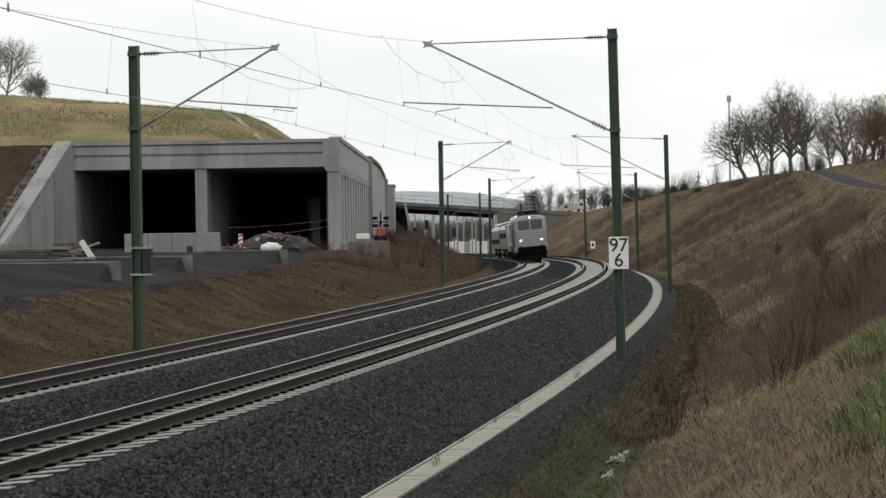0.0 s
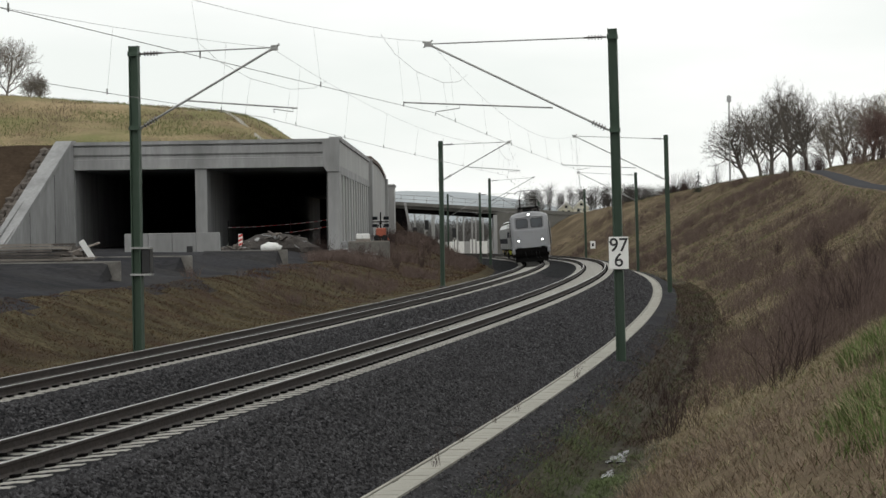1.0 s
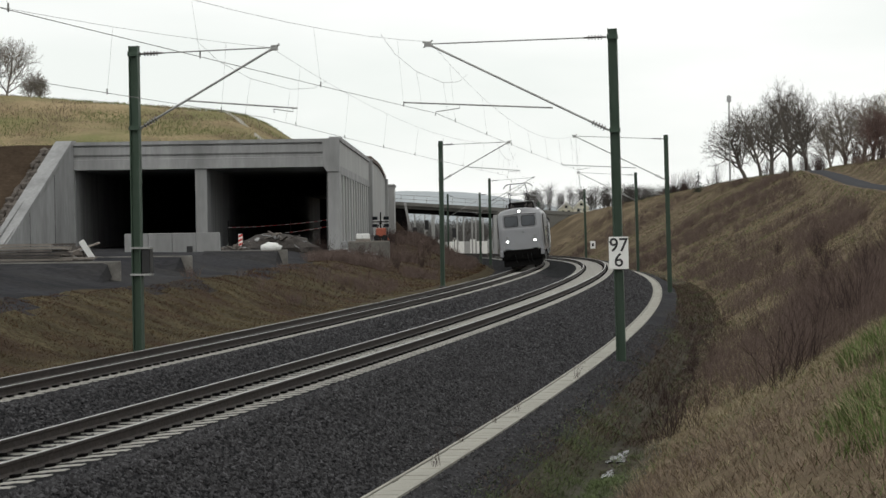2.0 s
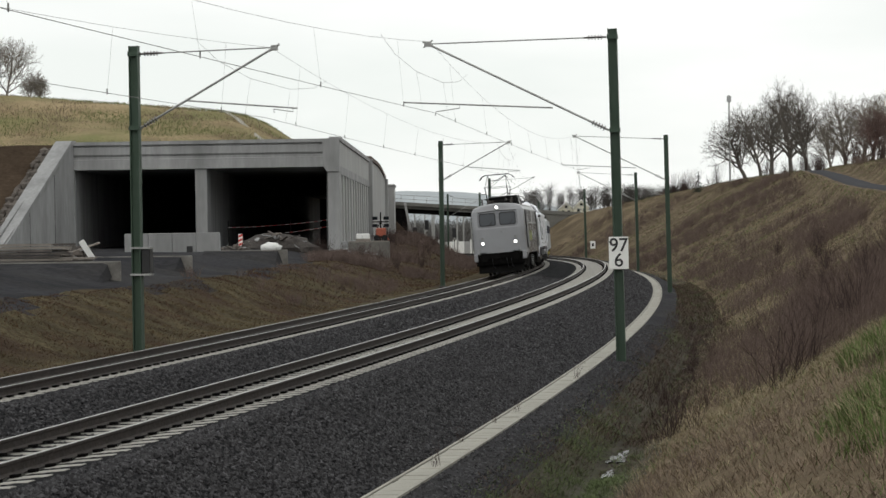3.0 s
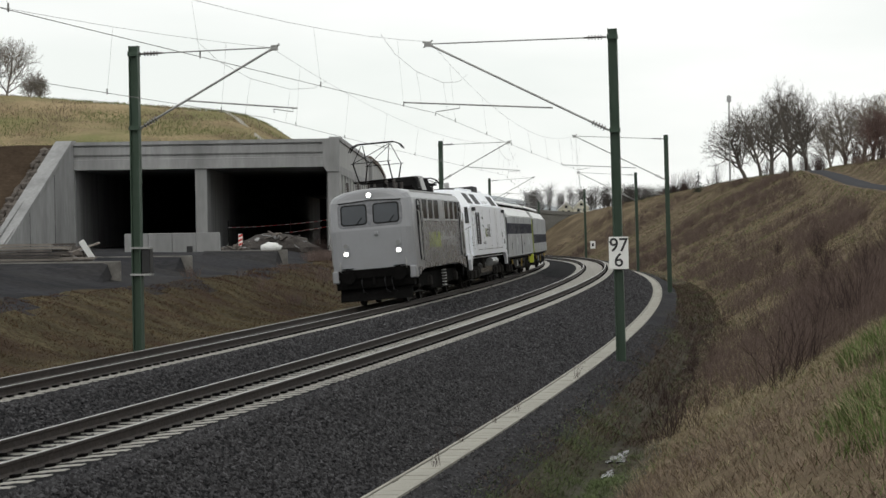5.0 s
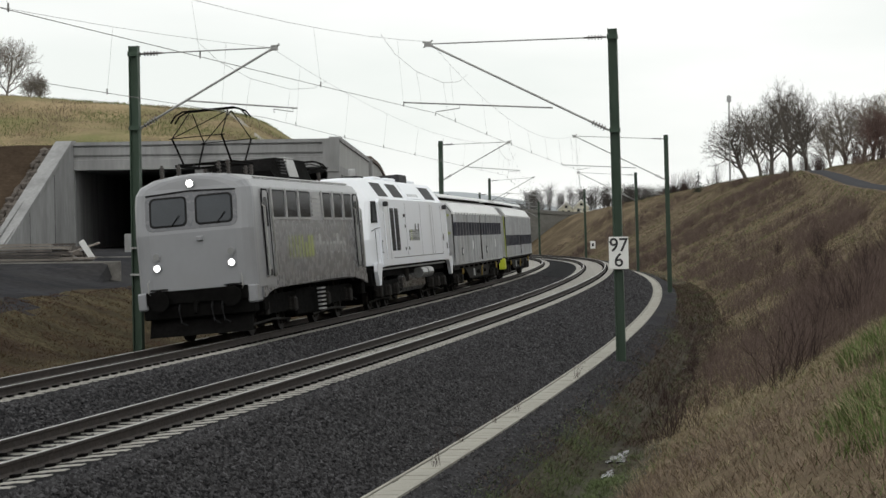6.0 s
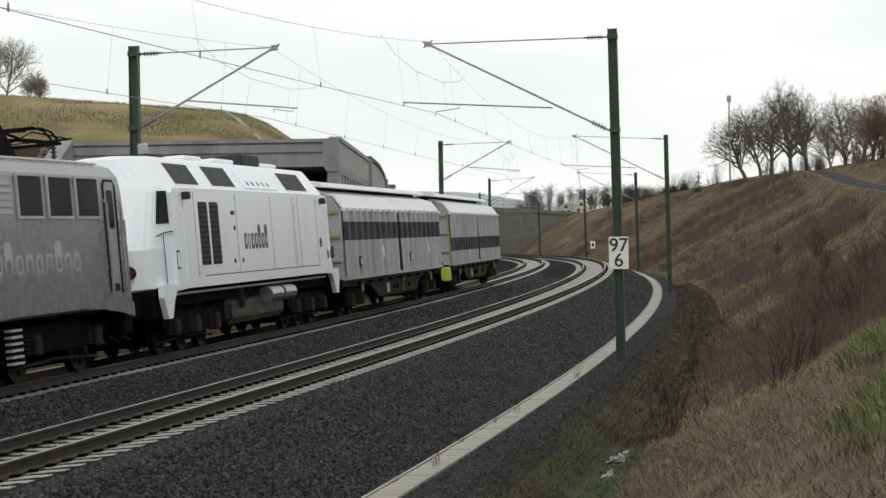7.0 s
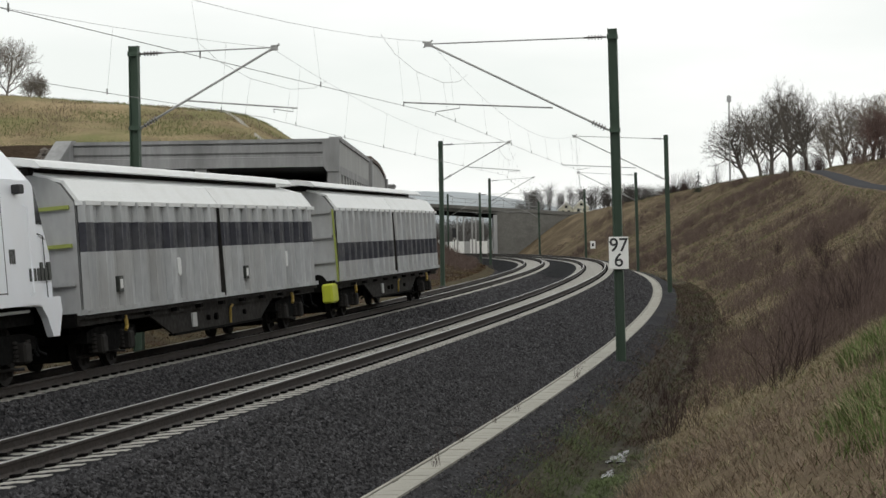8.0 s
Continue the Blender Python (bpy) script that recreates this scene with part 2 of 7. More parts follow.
def build_ground():
    ss = np.concatenate([np.arange(-90, -40, 5), np.arange(-40, 130, 0.8), np.arange(130, 260, 2.0), np.arange(260, 520, 6.0)])
    lats = np.concatenate([np.linspace(-260, -60, 14)[:-1], np.arange(-60, -36, 1.5), np.arange(-36, -8, 0.5), np.arange(-8, -3, 0.25), [-3, -1.5, 0, 2, 4, 6, 7.2],
                           np.arange(7.6, 24, 0.4), np.arange(24, 60, 2.0), np.linspace(60, 240, 10)])
    A, B = np.meshgrid(ss, lats, indexing="ij")
    w = line(A.ravel(), B.ravel(), 0.0)
    w[:, 2] += ground_z(A.ravel(), B.ravel())
    n, k = len(ss), len(lats)
    f, mi = [], []
    for i in range(n - 1):
        for j in range(k - 1):
            f.append((i * k + j, i * k + j + 1, (i + 1) * k + j + 1, (i + 1) * k + j))
            la, sv = (lats[j] + lats[j + 1]) / 2, ss[i]
            edge = np.interp(sv, [-60, 30, 60, 100, 135, 175, 230], [14, 13.5, 13.2, 15, 18.5, 20, 18]) + 0.7 * math.sin(sv * 0.31) + 0.4 * math.sin(sv * 0.83)
            mi.append(3 if la < -75 or (la > 90 and sv > 200) else 2 if -6.9 < la < -5.3 else 1 if (la > edge - 0.6 and sv < 240) or -5.3 <= la < 7.9 else 4 if 0 < la < 30 else 0)
    # carry the rim out to the horizon
    rim = [i * k for i in range(n)] + [(n - 1) * k + j for j in range(1, k)] + [i * k + k - 1 for i in range(n - 2, -1, -1)] + [j for j in range(k - 2, 0, -1)]
    verts = w.tolist()
    c = np.array([0.0, 170.0])
    prev = rim
    for rad in (700.0, 4500.0):
        ring = []
        for q in rim:
            d = np.array(verts[q][:2]) - c
            d /= np.linalg.norm(d)
            ring.append(len(verts))
            verts.append((c[0] + d[0] * rad, c[1] + d[1] * rad, -1.5 if rad < 1000 else -3.0))
        m = len(rim)
        for q in range(m):
            f.append((prev[q], ring[q], ring[(q + 1) % m], prev[(q + 1) % m]))
            mi.append(3)
        prev = ring
    me = mesh_from("ground", verts, f, [M_SLOPE, M_YARD, M_DITCH, M_FIELD, M_BANK], mi, smooth=True)
    return tagged(new("ground", me), "brown dry-grass cutting slopes with a ditch and a dark gravel yard", "ground", kind="structure")


ground = build_ground()

# ------------------------------------------------------------ tracks
SS_RAIL = np.concatenate([np.arange(-100, -8, 4.0), np.arange(-8, 120, 1.0), np.arange(120, 330, 2.0), np.arange(330, 480, 10)])


def build_ballast():
    e = CANT / 2 * 1.75 / 0.75
    prof = [(-3.7, -1.16), (-3.62, -1.05), (-1.85, -0.25 + e), (-1.32, -0.194 + e * 0.76), (-0.9, -0.2 + e * 0.514), (-0.45, -0.236 + e * 0.257), (0.45, -0.236 - e * 0.257), (0.9, -0.2 - e * 0.514), (1.32, -0.194 - e * 0.76), (1.95, -0.27 - e), (2.75, -0.25 + e * 0.9), (D - 1.32, -0.194 + e * 0.76), (D - 0.9, -0.2 + e * 0.514), (D - 0.45, -0.236 + e * 0.257), (D + 0.45, -0.236 - e * 0.257), (D + 0.9, -0.2 - e * 0.514),
            (D + 1.32, -0.194 - e * 0.76), (D + 1.85, -0.25 - e), (D + 3.0, -1.0), (D + 3.1, -1.16)]
    q = np.array(prof)
    fine = np.concatenate([np.linspace(0, 1, 9)[:-1] + i for i in range(len(q) - 1)] + [[len(q) - 1]])
    lat, z = np.interp(fine, range(len(q)), q[:, 0]), np.interp(fine, range(len(q)), q[:, 1])
    v, f = sweep(np.stack([lat, z], 1), SS_RAIL, closed=False)
    v = np.array(v)
    rng = np.random.default_rng(3)
    v[:, 2] += rng.uniform(-0.006, 0.004, len(v))
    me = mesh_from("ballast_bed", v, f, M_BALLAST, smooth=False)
    return tagged(new("ballast_bed", me), "dark grey crushed-stone ballast bed under two tracks", "ballast", kind="structure")


ballast = build_ballast()


def rail_profile(c, tilt_z):
    """Foot, web and head of a rail about lat c, its top at tilt_z."""
    p = [(-0.075, -0.172), (0.075, -0.172), (0.075, -0.16), (0.012, -0.135), (0.01, -0.05), (0.036, -0.036), (0.036, -0.006), (0.028, 0.0), (-0.028, 0.0), (-0.036, -0.006), (-0.036, -0.036), (-0.01, -0.05), (-0.012, -0.135), (-0.075, -0.16)]
    return [(c + a, tilt_z + b) for a, b in p]


def build_track(name, centre, label):
    t = thing(name, None, label, "railway track", "railway tracks", "structure")
    for side in (1, -1):
        prof = rail_profile(centre + side * 0.753, -side * CANT / 2)
        v, f = sweep(prof, SS_RAIL)
        n = len(prof)
        mi = [1 if (i % n) == 7 and i < n * (len(SS_RAIL) - 1) else 0 for i in range(len(f))]
        ob = new("rail", mesh_from("rail", v, f, [M_RAILSIDE, M_RAILHEAD], mi))
        ob.parent = t
    return t


track_near = build_track("track_1", 0.0, "curved railway track, polished steel rails on pale concrete sleepers")
track_inner = build_track("track_2", D, "curved railway track, polished steel rails on pale concrete sleepers")


def sleeper_mesh():
    bm = bmesh.new()
    prof = [(-0.15, -0.2), (0.15, -0.2), (0.15, -0.06), (0.085, 0.0), (-0.085, 0.0), (-0.15, -0.06)]
    stations = [(-1.3, 0.0), (-0.95, 0.0), (-0.45, -0.035), (0.45, -0.035), (0.95, 0.0), (1.3, 0.0)]
    rows = [[bm.verts.new((x, y, z + (dz if z > -0.1 else 0))) for x, z in prof] for y, dz in stations]
    for a, b in zip(rows, rows[1:]):
        for i in range(6):
            bm.faces.new((a[i], a[(i + 1) % 6], b[(i + 1) % 6], b[i]))
    bm.faces.new(rows[0][::-1])
    bm.faces.new(rows[-1])
    for s in (-1, 1):
        for o in (-0.13, 0.13):
            box(bm, -0.06, 0.06, s * 0.753 + o - 0.05, s * 0.753 + o + 0.05, -0.005, 0.035, mi=1)
    bmesh.ops.recalc_face_normals(bm, faces=bm.faces[:])
    me = bpy.data.meshes.new("sleeper")
    bm.to_mesh(me)
    bm.free()
    me.materials.append(M_SLEEPER)
    me.materials.append(M_DARK)
    return me


def build_sleepers():
    me = sleeper_mesh()
    roll = Matrix.Rotation(-math.atan(CANT / 1.5), 4, "X")
    base = np.array([v.co[:] for v in me.vertices])
    polys = [tuple(q.vertices) for q in me.polygons]
    pmi = [q.material_index for q in me.polygons]
    for parent, centre in ((track_near, 0.0), (track_inner, D)):
        vs, fs, mi = [], [], []
        for i in range(-60, 480):
            s = 0.175 + 0.6 * i
            m = at_line(s, centre, -0.185) @ roll
            if -6 < s < 82:
                ob = new("sleeper", me)
                ob.parent = parent
                ob.matrix_basis = m
            else:
                o = len(vs) * len(base)
                vs.append(base @ np.array(m.to_3x3()).T + np.array(m.translation))
                fs += [tuple(o + k for k in q) for q in polys]
                mi += pmi
        ob = new("far_sleepers", mesh_from("far_sleepers", np.concatenate(vs), fs, [M_SLEEPER, M_DARK], mi))
        ob.parent = parent
        tagged(ob, kind="stuff")


def build_trough():
    t = thing("cable_trough", None, "pale concrete cable trough with loose lids along the ballast", "cable trough", kind="structure")
    v, f = sweep([(-4.2, -1.4), (-3.69, -1.4), (-3.69, -1.02), (-3.74, -1.02), (-3.74, -1.1), (-4.15, -1.1), (-4.15, -1.02), (-4.2, -1.02)], np.concatenate([np.arange(-20, 240, 1.0)]))
    ob = new("channel", mesh_from("channel", v, f, M_TROUGH))
    ob.parent = t
    bm = boxbm(-0.236, 0.236, -0.195, 0.195, -0.03, 0.03, bevel=0.008)
    lid = bpy.data.meshes.new("lid")
    bm.to_mesh(lid)
    bm.free()
    lid.materials.append(M_TROUGH)
    rng = random.Random(5)
    for i in range(250):
        ob = new("lid", lid)
        ob.parent = t
        ob.matrix_basis = at_line(-4 + i * 0.5, -3.945 + rng.uniform(-0.006, 0.006), -1.068 + rng.uniform(-0.006, 0.006)) @ pose(0, 0, 0, 0, 0, rng.uniform(-0.6, 0.6))
    lv = [tuple(v.co) for v in lid.vertices]
    vs, fs = [], []
    for i in range(250, 480):
        m = at_line(-4 + i * 0.5, -3.945, -1.068)
        o = len(vs)
        vs += [tuple(m @ Vector(c)) for c in lv]
        fs += [tuple(o + k for k in q.vertices) for q in lid.polygons]
    ob = new("far_lids", mesh_from("far_lids", vs, fs, M_TROUGH))
    ob.parent = t
    tagged(ob, kind="stuff")


# ------------------------------------------------------------ overhead line
SUP_NEAR = [(-30, -4.65, -1.2, 9.1), (37.3, -4.65, -1.2, 9.16), (104.5, -4.62, -1.1, 8.75), (181, -4.6, -1.1, 8.7), (250, -4.3, -1.0, 8.8), (306, -4.6, -1.0, 8.4)]
SUP_INNER = [(-38, D + 3.6, -0.7, 8.3), (35, D + 3.57, -0.62, 8.28), (107, D + 3.6, -0.6, 8.25), (189, D + 3.7, -0.4, 7.9), (256, D + 3.2, -0.6, 8.3), (307, D + 3.6, -0.6, 9.2)]
Z_CONT = 5.77


M_FRAMEDARK = mat("dirty_foundation", (0.07, 0.066, 0.06), 0.9, vary=0.3, scale=3)


def overhead_mast(s, lat, zb, h, centre, stag):
    """A steel mast with a hinged bracket that carries both wires over the track."""
    side = 1 if lat > centre else -1
    t = thing("catenary_mast", at_line(s, lat, 0.0) @ pose(0, 0, 0, -0.7 if side < 0 else 0, 0, 0), "dark green steel catenary mast with a grey tubular bracket", "catenary mast", "catenary masts")
    bm = bmesh.new()
    w0, w1 = 0.15, 0.125
    # one H-section, tapering upwards
    sec = [(-1, -1), (1, -1), (1, -0.8), (0.22, -0.8), (0.22, 0.8), (1, 0.8), (1, 1), (-1, 1), (-1, 0.8), (-0.22, 0.8), (-0.22, -0.8), (-1, -0.8)]
    lo = [bm.verts.new((x * w0, y * 0.125, zb)) for x, y in sec]
    hi = [bm.verts.new((x * w1, y * 0.125, zb + h)) for x, y in sec]
    bm.faces.new(lo[::-1])
    bm.faces.new(hi)
    for i in range(12):
        bm.faces.new((lo[i], lo[(i + 1) % 12], hi[(i + 1) % 12], hi[i]))
    part("post", bm, M_MAST, t)
    part("foundation", boxbm(-0.22, 0.22, -0.22, 0.22, zb - 0.8, zb + 0.0, bevel=0.03), M_FRAMEDARK, t)
    z_mess = 7.74 if side < 0 else 7.52
    tip = Vector((0.0, centre + stag - lat - (0.09 if side < 0 else 0), z_mess))
    low = Vector((0.0, -side * 0.16, 5.2 if side < 0 else 5.45))
    up = Vector((0.0, -side * 0.16, zb + h - 0.22))
    part("stay_tube", tube(bmesh.new(), [up, tip], 0.02), M_GALV, t)
    part("bracket_tube", tube(bmesh.new(), [low, tip + (tip - low).normalized() * 0.15], 0.033), M_GALV, t)
    j = low.lerp(tip, 0.31 if side < 0 else 0.34) + Vector((0, 0, -0.12 if side < 0 else 0))
    reg_end = Vector((0, centre - lat - side * (1.15 if side < 0 else 0.9), 6.16 if side < 0 else 5.88))
    part("registration_tube", tube(bmesh.new(), [j, reg_end], 0.024), M_GALV, t)
    arm_top = j.lerp(reg_end, 0.62 if side < 0 else 0.96)
    part("steady_arm", tube(bmesh.new(), [arm_top, arm_top + Vector((0, 0, -0.1)), Vector((0, centre - lat + 0.25 * -side, Z_CONT + 0.1)), Vector((0, centre - lat + 0.27 * -side, Z_CONT))], 0.014), M_GALV, t)
    for a, b, k in ((low, tip, 0.055), (up, tip, 0.045)):
        bm = bmesh.new()
        d = (b - a).normalized()
        tube(bm, [a, a + d * 0.62], 0.028)
        for i in range(5):
            c = a + d * (0.14 + i * 0.085)
            tube(bm, [c - d * 0.012, c + d * 0.012], k + 0.02, sides=8)
        part("insulator", bm, M_INSUL, t)
    for q in (low, up):
        part("hinge_clamp", boxbm(-0.16, 0.16, -0.14, 0.14, q.z - 0.06, q.z + 0.06), M_MAST, t)
    bm = bmesh.new()
    box(bm, -0.05, 0.05, -0.09, 0.09, -0.08, 0.06)
    tube(bm, [(0, -0.14, 0.1), (0, 0.12, -0.1)], 0.02)
    bmesh.ops.translate(bm, verts=bm.verts[:], vec=tip)
    part("wire_clamp", bm, M_GALV, t)
    return t


def overhead_wires(sup, centre, name, Z_MESS, sag, o_mess, o_cont, z_cont):
    t = thing(name, None, "overhead contact wire hung by droppers from a sagging messenger wire", "overhead wire", "overhead wires")
    bc, bmess = bmesh.new(), bmesh.new()
    for i in range(len(sup) - 1):
        a, b = sup[i][0], sup[i + 1][0]
        n = 16
        con, mes = [], []
        for q in range(n + 1):
            u = q / n
            # wires run straight between supports on the plan
            base = P(a, centre + o_mess, 0).lerp(P(b, centre + o_mess, 0), u)
            con.append(P(a, centre + o_cont, 0).lerp(P(b, centre + o_cont, 0), u) + Vector((0, 0, z_cont - 0.05 * 4 * u * (1 - u))))
            mes.append(base + Vector((0, 0, Z_MESS - sag * 4 * u * (1 - u))))
        tube(bc, con, 0.0066, sides=4)
        tube(bmess, mes, 0.0042, sides=4)
        nd = max(4, round((b - a) / 9))
        for q in range(nd):
            u = (q + 0.5) / nd
            base = P(a, centre + o_cont, 0).lerp(P(b, centre + o_cont, 0), u)
            high = P(a, centre + o_mess, 0).lerp(P(b, centre + o_mess, 0), u)
            z0, z1 = z_cont - 0.05 * 4 * u * (1 - u), Z_MESS - sag * 4 * u * (1 - u)
            bm = tube(bmesh.new(), [base + Vector((0, 0, z0)), high + Vector((0, 0, z1))], 0.0028, sides=4)
            box(bm, -0.012, 0.012, -0.012, 0.012, -0.03, 0.09, m=Matrix.Translation(base + Vector((0, 0, z0))))
            part("dropper", bm, M_WIRE, t)
    # a lower stitch wire carries the contact wire past each support
    for i in range(1, len(sup) - 1):
        s0 = sup[i][0]
        pts = [P(s0 + u, centre + o_mess, Z_MESS - dz) for u, dz in ((-8, 0.42), (-6, 0.75), (-2.5, 0.98), (2.5, 0.98), (6, 0.75), (8, 0.42))]
        part("stitch_wire", tube(bmesh.new(), pts, 0.005, sides=4), M_WIRE, t)
        for u in (-2.5, 2.5):
            part("dropper", tube(bmesh.new(), [P(s0 + u, centre + o_mess, Z_MESS - 0.98), P(s0 + u, centre + o_cont, z_cont)], 0.003, sides=4), M_WIRE, t)
    part("contact_wire", bc, M_WIRE, t)
    part("messenger_wire", bmess, M_WIRE, t)
    return t


masts_near = [overhead_mast(s, la, zb, h, 0.0, 0.52) for s, la, zb, h in SUP_NEAR]
masts_inner = [overhead_mast(s, la, zb, h, D, -0.3) for s, la, zb, h in SUP_INNER]
overhead_wires(SUP_NEAR, 0.0, "overhead_wire", 7.74, 1.1, 0.46, 0.32, Z_CONT)
overhead_wires(SUP_INNER, D, "overhead_wire", 7.52, 0.85, -0.2, -0.05, Z_CONT - 0.13)


# ------------------------------------------------------------ road tunnel portal
PX0, PX1, PMID0, PMID1, PY = -29.4, -9.15, -19.76, -18.84, 190.0
PTOP, PLINT, WING_END = 10.27, 8.03, -1.15


def build_portal():
    t = thing("tunnel_portal", None, "raw grey concrete twin-tube road tunnel portal under construction", "tunnel portal", kind="structure")
    # ribbed lintel beam with a coping
    bm = bmesh.new()
    prism(bm, [(0, PLINT), (0, PLINT + 0.8), (0.16, PLINT + 0.84), (0.16, PLINT + 1.04), (0.0, PLINT + 1.2), (0.0, PLINT + 1.82), (0.12, PLINT + 1.86), (0.12, PLINT + 1.92), (-0.14, PLINT + 1.96), (-0.14, PTOP), (0.9, PTOP), (0.9, PLINT)], PX0 - 0.1, PX1 - 0.2,
          m=Matrix(((0, 1, 0, 0), (1, 0, 0, PY), (0, 0, 1, 0), (0, 0, 0, 1))))
    part("lintel_beam", bm, M_CONC, t)
    part("roof_slab", boxbm(PX0 - 0.8, PX1 + 0.9, PY + 0.9, PY + 175, PLINT, PLINT + 1.3), M_CONC, t)
    part("middle_wall", boxbm(PMID0, PMID1, PY + 0.15, PY + 175, -0.5, PLINT), M_CONC, t)
    part("outer_wall", boxbm(PX0 - 0.8, PX0, PY + 0.2, PY + 175, -0.5, PLINT), M_CONC, t)
    # Added closing wall; its black colour is the darkness of the tunnel beyond.
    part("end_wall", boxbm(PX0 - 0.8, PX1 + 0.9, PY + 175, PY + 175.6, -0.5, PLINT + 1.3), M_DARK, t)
    # corner pier with a corbel
    bm = boxbm(PX1, PX1 + 0.95, PY - 0.2, PY + 1.6, -0.5, PLINT - 0.4, bevel=0.03)
    part("corner_pier", bm, M_CONC, t)
    bm = bmesh.new()
    prism(bm, [(PX1 - 0.35, PTOP), (PX1 + 0.95, PTOP), (PX1 + 0.95, PLINT - 0.4), (PX1 - 0.05, PLINT - 0.4), (PX1 - 0.35, PLINT + 0.1)], PY - 0.3, PY + 1.7)
    part("corner_corbel", bm, M_CONC, t)
    # side gallery: parapet wall over a row of columns, bulging and then bending away
    plan_y, plan_x = [PY + 1.6, 249.0, 274.0, 290.0, 307.0, 325.0, 343.0, PY + 175], [-8.22, -7.62, -7.42, -7.52, -7.75, -7.98, -8.25, -8.6]

    def strip(y0, y1, inner, outer, z0, z1):
        """A wall along the gallery's curved face, set back from it by inner and outer."""
        ys = [y0] + [v for v in np.arange(PY + 8, PY + 175, 8.0) if y0 + 1 < v < y1 - 1] + [y1]
        bm = bmesh.new()
        rows = []
        for yy in ys:
            x = float(np.interp(yy, plan_y, plan_x))
            rows.append([bm.verts.new(q) for q in ((x - inner, yy, z0), (x - outer, yy, z0), (x - outer, yy, z1), (x - inner, yy, z1))])
        for u, w in zip(rows, rows[1:]):
            for i in range(4):
                bm.faces.new((u[i], u[(i + 1) % 4], w[(i + 1) % 4], w[i]))
        bm.faces.new(rows[0][::-1])
        bm.faces.new(rows[-1])
        return bm
    part("gallery_parapet", strip(PY + 1.7, 250, 0.7, 0.04, PLINT + 0.1, PTOP - 0.15), M_CONC_L, t)
    part("gallery_coping", strip(PY + 1.6, 250, 0.85, -0.08, PTOP - 0.146, PTOP + 0.2), M_CONC, t)
    part("gallery_beam", strip(PY + 1.6, 250, 0.8, 0.0, PLINT - 0.55, PLINT + 0.096), M_CONC, t)
    part("gallery_plinth", strip(PY + 1.6, 250, 0.8, 0.0, -0.5, 2.0), M_CONC, t)
    for k in range(12):
        part("gallery_column", strip(PY + 2.2 + k * 4.7, PY + 4.3 + k * 4.7, 0.75, 0.03, 2.0, PLINT - 0.55), M_CONC_L, t)
    # Added wall: blocks daylight and bright slots deeper in the right tube.
    part("gallery_back_wall", boxbm(PX1 - 0.9, PX1 - 0.3, PY + 16, PY + 60, -0.5, PLINT - 0.01), M_CONC, t)
    # far section: solid side wall with a brown rim, ending in two blocks
    part("far_side_wall", strip(250.004, 343, 0.8, 0.0, -0.5, PTOP + 0.1), M_CONC_L, t)
    part("far_rim", strip(250.004, 343, 0.9, -0.18, PTOP + 0.104, PTOP + 0.5), M_RIM, t, "brown weathered rim")
    part("buttress", boxbm(-8.0, -7.3, 249.0, 251.0, -0.5, PTOP + 0.15, bevel=0.04), M_CONC, t)
    part("buttress", boxbm(-9.0, -7.85, 343.1, 345.5, -0.5, PTOP + 0.2, bevel=0.04), M_CONC, t)
    part("end_block", boxbm(-9.2, -7.1, 352, 360, -0.5, 9.5, bevel=0.04), M_CONC_L, t)
    part("end_block_cap", boxbm(-9.3, -6.98, 351.8, 360.2, 9.504, 9.85, bevel=0.04), M_CONC, t)
    # sloping wing wall
    a, b = Vector((PX0 - 0.05, PY - 0.1, 0)), Vector((-33.6, PY - 19.5, 0))
    d = (b - a).normalized()
    nrm = Vector((d.y, -d.x, 0))
    if nrm.x > 0:
        nrm = -nrm
    L = (b - a).length

    def wing(o0, o1, zlift, zb):
        bm = bmesh.new()
        ring = []
        for off in (o0, o1):
            ring.append([bm.verts.new(a + d * u + nrm * off + Vector((0, 0, z))) for u, z in ((0, zb), (L, zb), (L, WING_END + zlift), (0.6, PTOP + zlift), (0, PTOP + zlift))])
        bm.faces.new(ring[0])
        bm.faces.new(ring[1][::-1])
        for i in range(5):
            k = (i + 1) % 5
            bm.faces.new((ring[0][i], ring[1][i], ring[1][k], ring[0][k]))
        return bm
    for u in (4.2, 9.4, 14.6):
        q = a + d * u - nrm * 0.006
        zt = PTOP + (WING_END - PTOP) * u / L - 0.3
        part("form_joint", boxbm(-0.02, 0.02, -0.012, 0.012, 0.4, zt, m=Matrix.Translation(q) @ Matrix.Rotation(math.atan2(d.y, d.x), 4, "Z")), M_DARK, t)
    part("wing_wall", wing(0.0, 0.7, -0.25, -0.5), M_CONC, t)
    bm = bmesh.new()
    ring = []
    for off in (-0.12, 1.25):
        ring.append([bm.verts.new(a + d * u + nrm * off + Vector((0, 0, z))) for u, z in ((L, WING_END - 0.2), (L, WING_END + 0.15), (0.6, PTOP + 0.1), (-0.3, PTOP + 0.1), (-0.3, PTOP - 0.25), (0.6, PTOP - 0.25))])
    bm.faces.new(ring[0])
    bm.faces.new(ring[1][::-1])
    for i in range(6):
        k = (i + 1) % 6
        bm.faces.new((ring[0][i], ring[1][i], ring[1][k], ring[0][k]))
    part("wing_coping", bm, M_CONC, t)
    # rough stone filling against the back of the wing wall
    rng = random.Random(4)
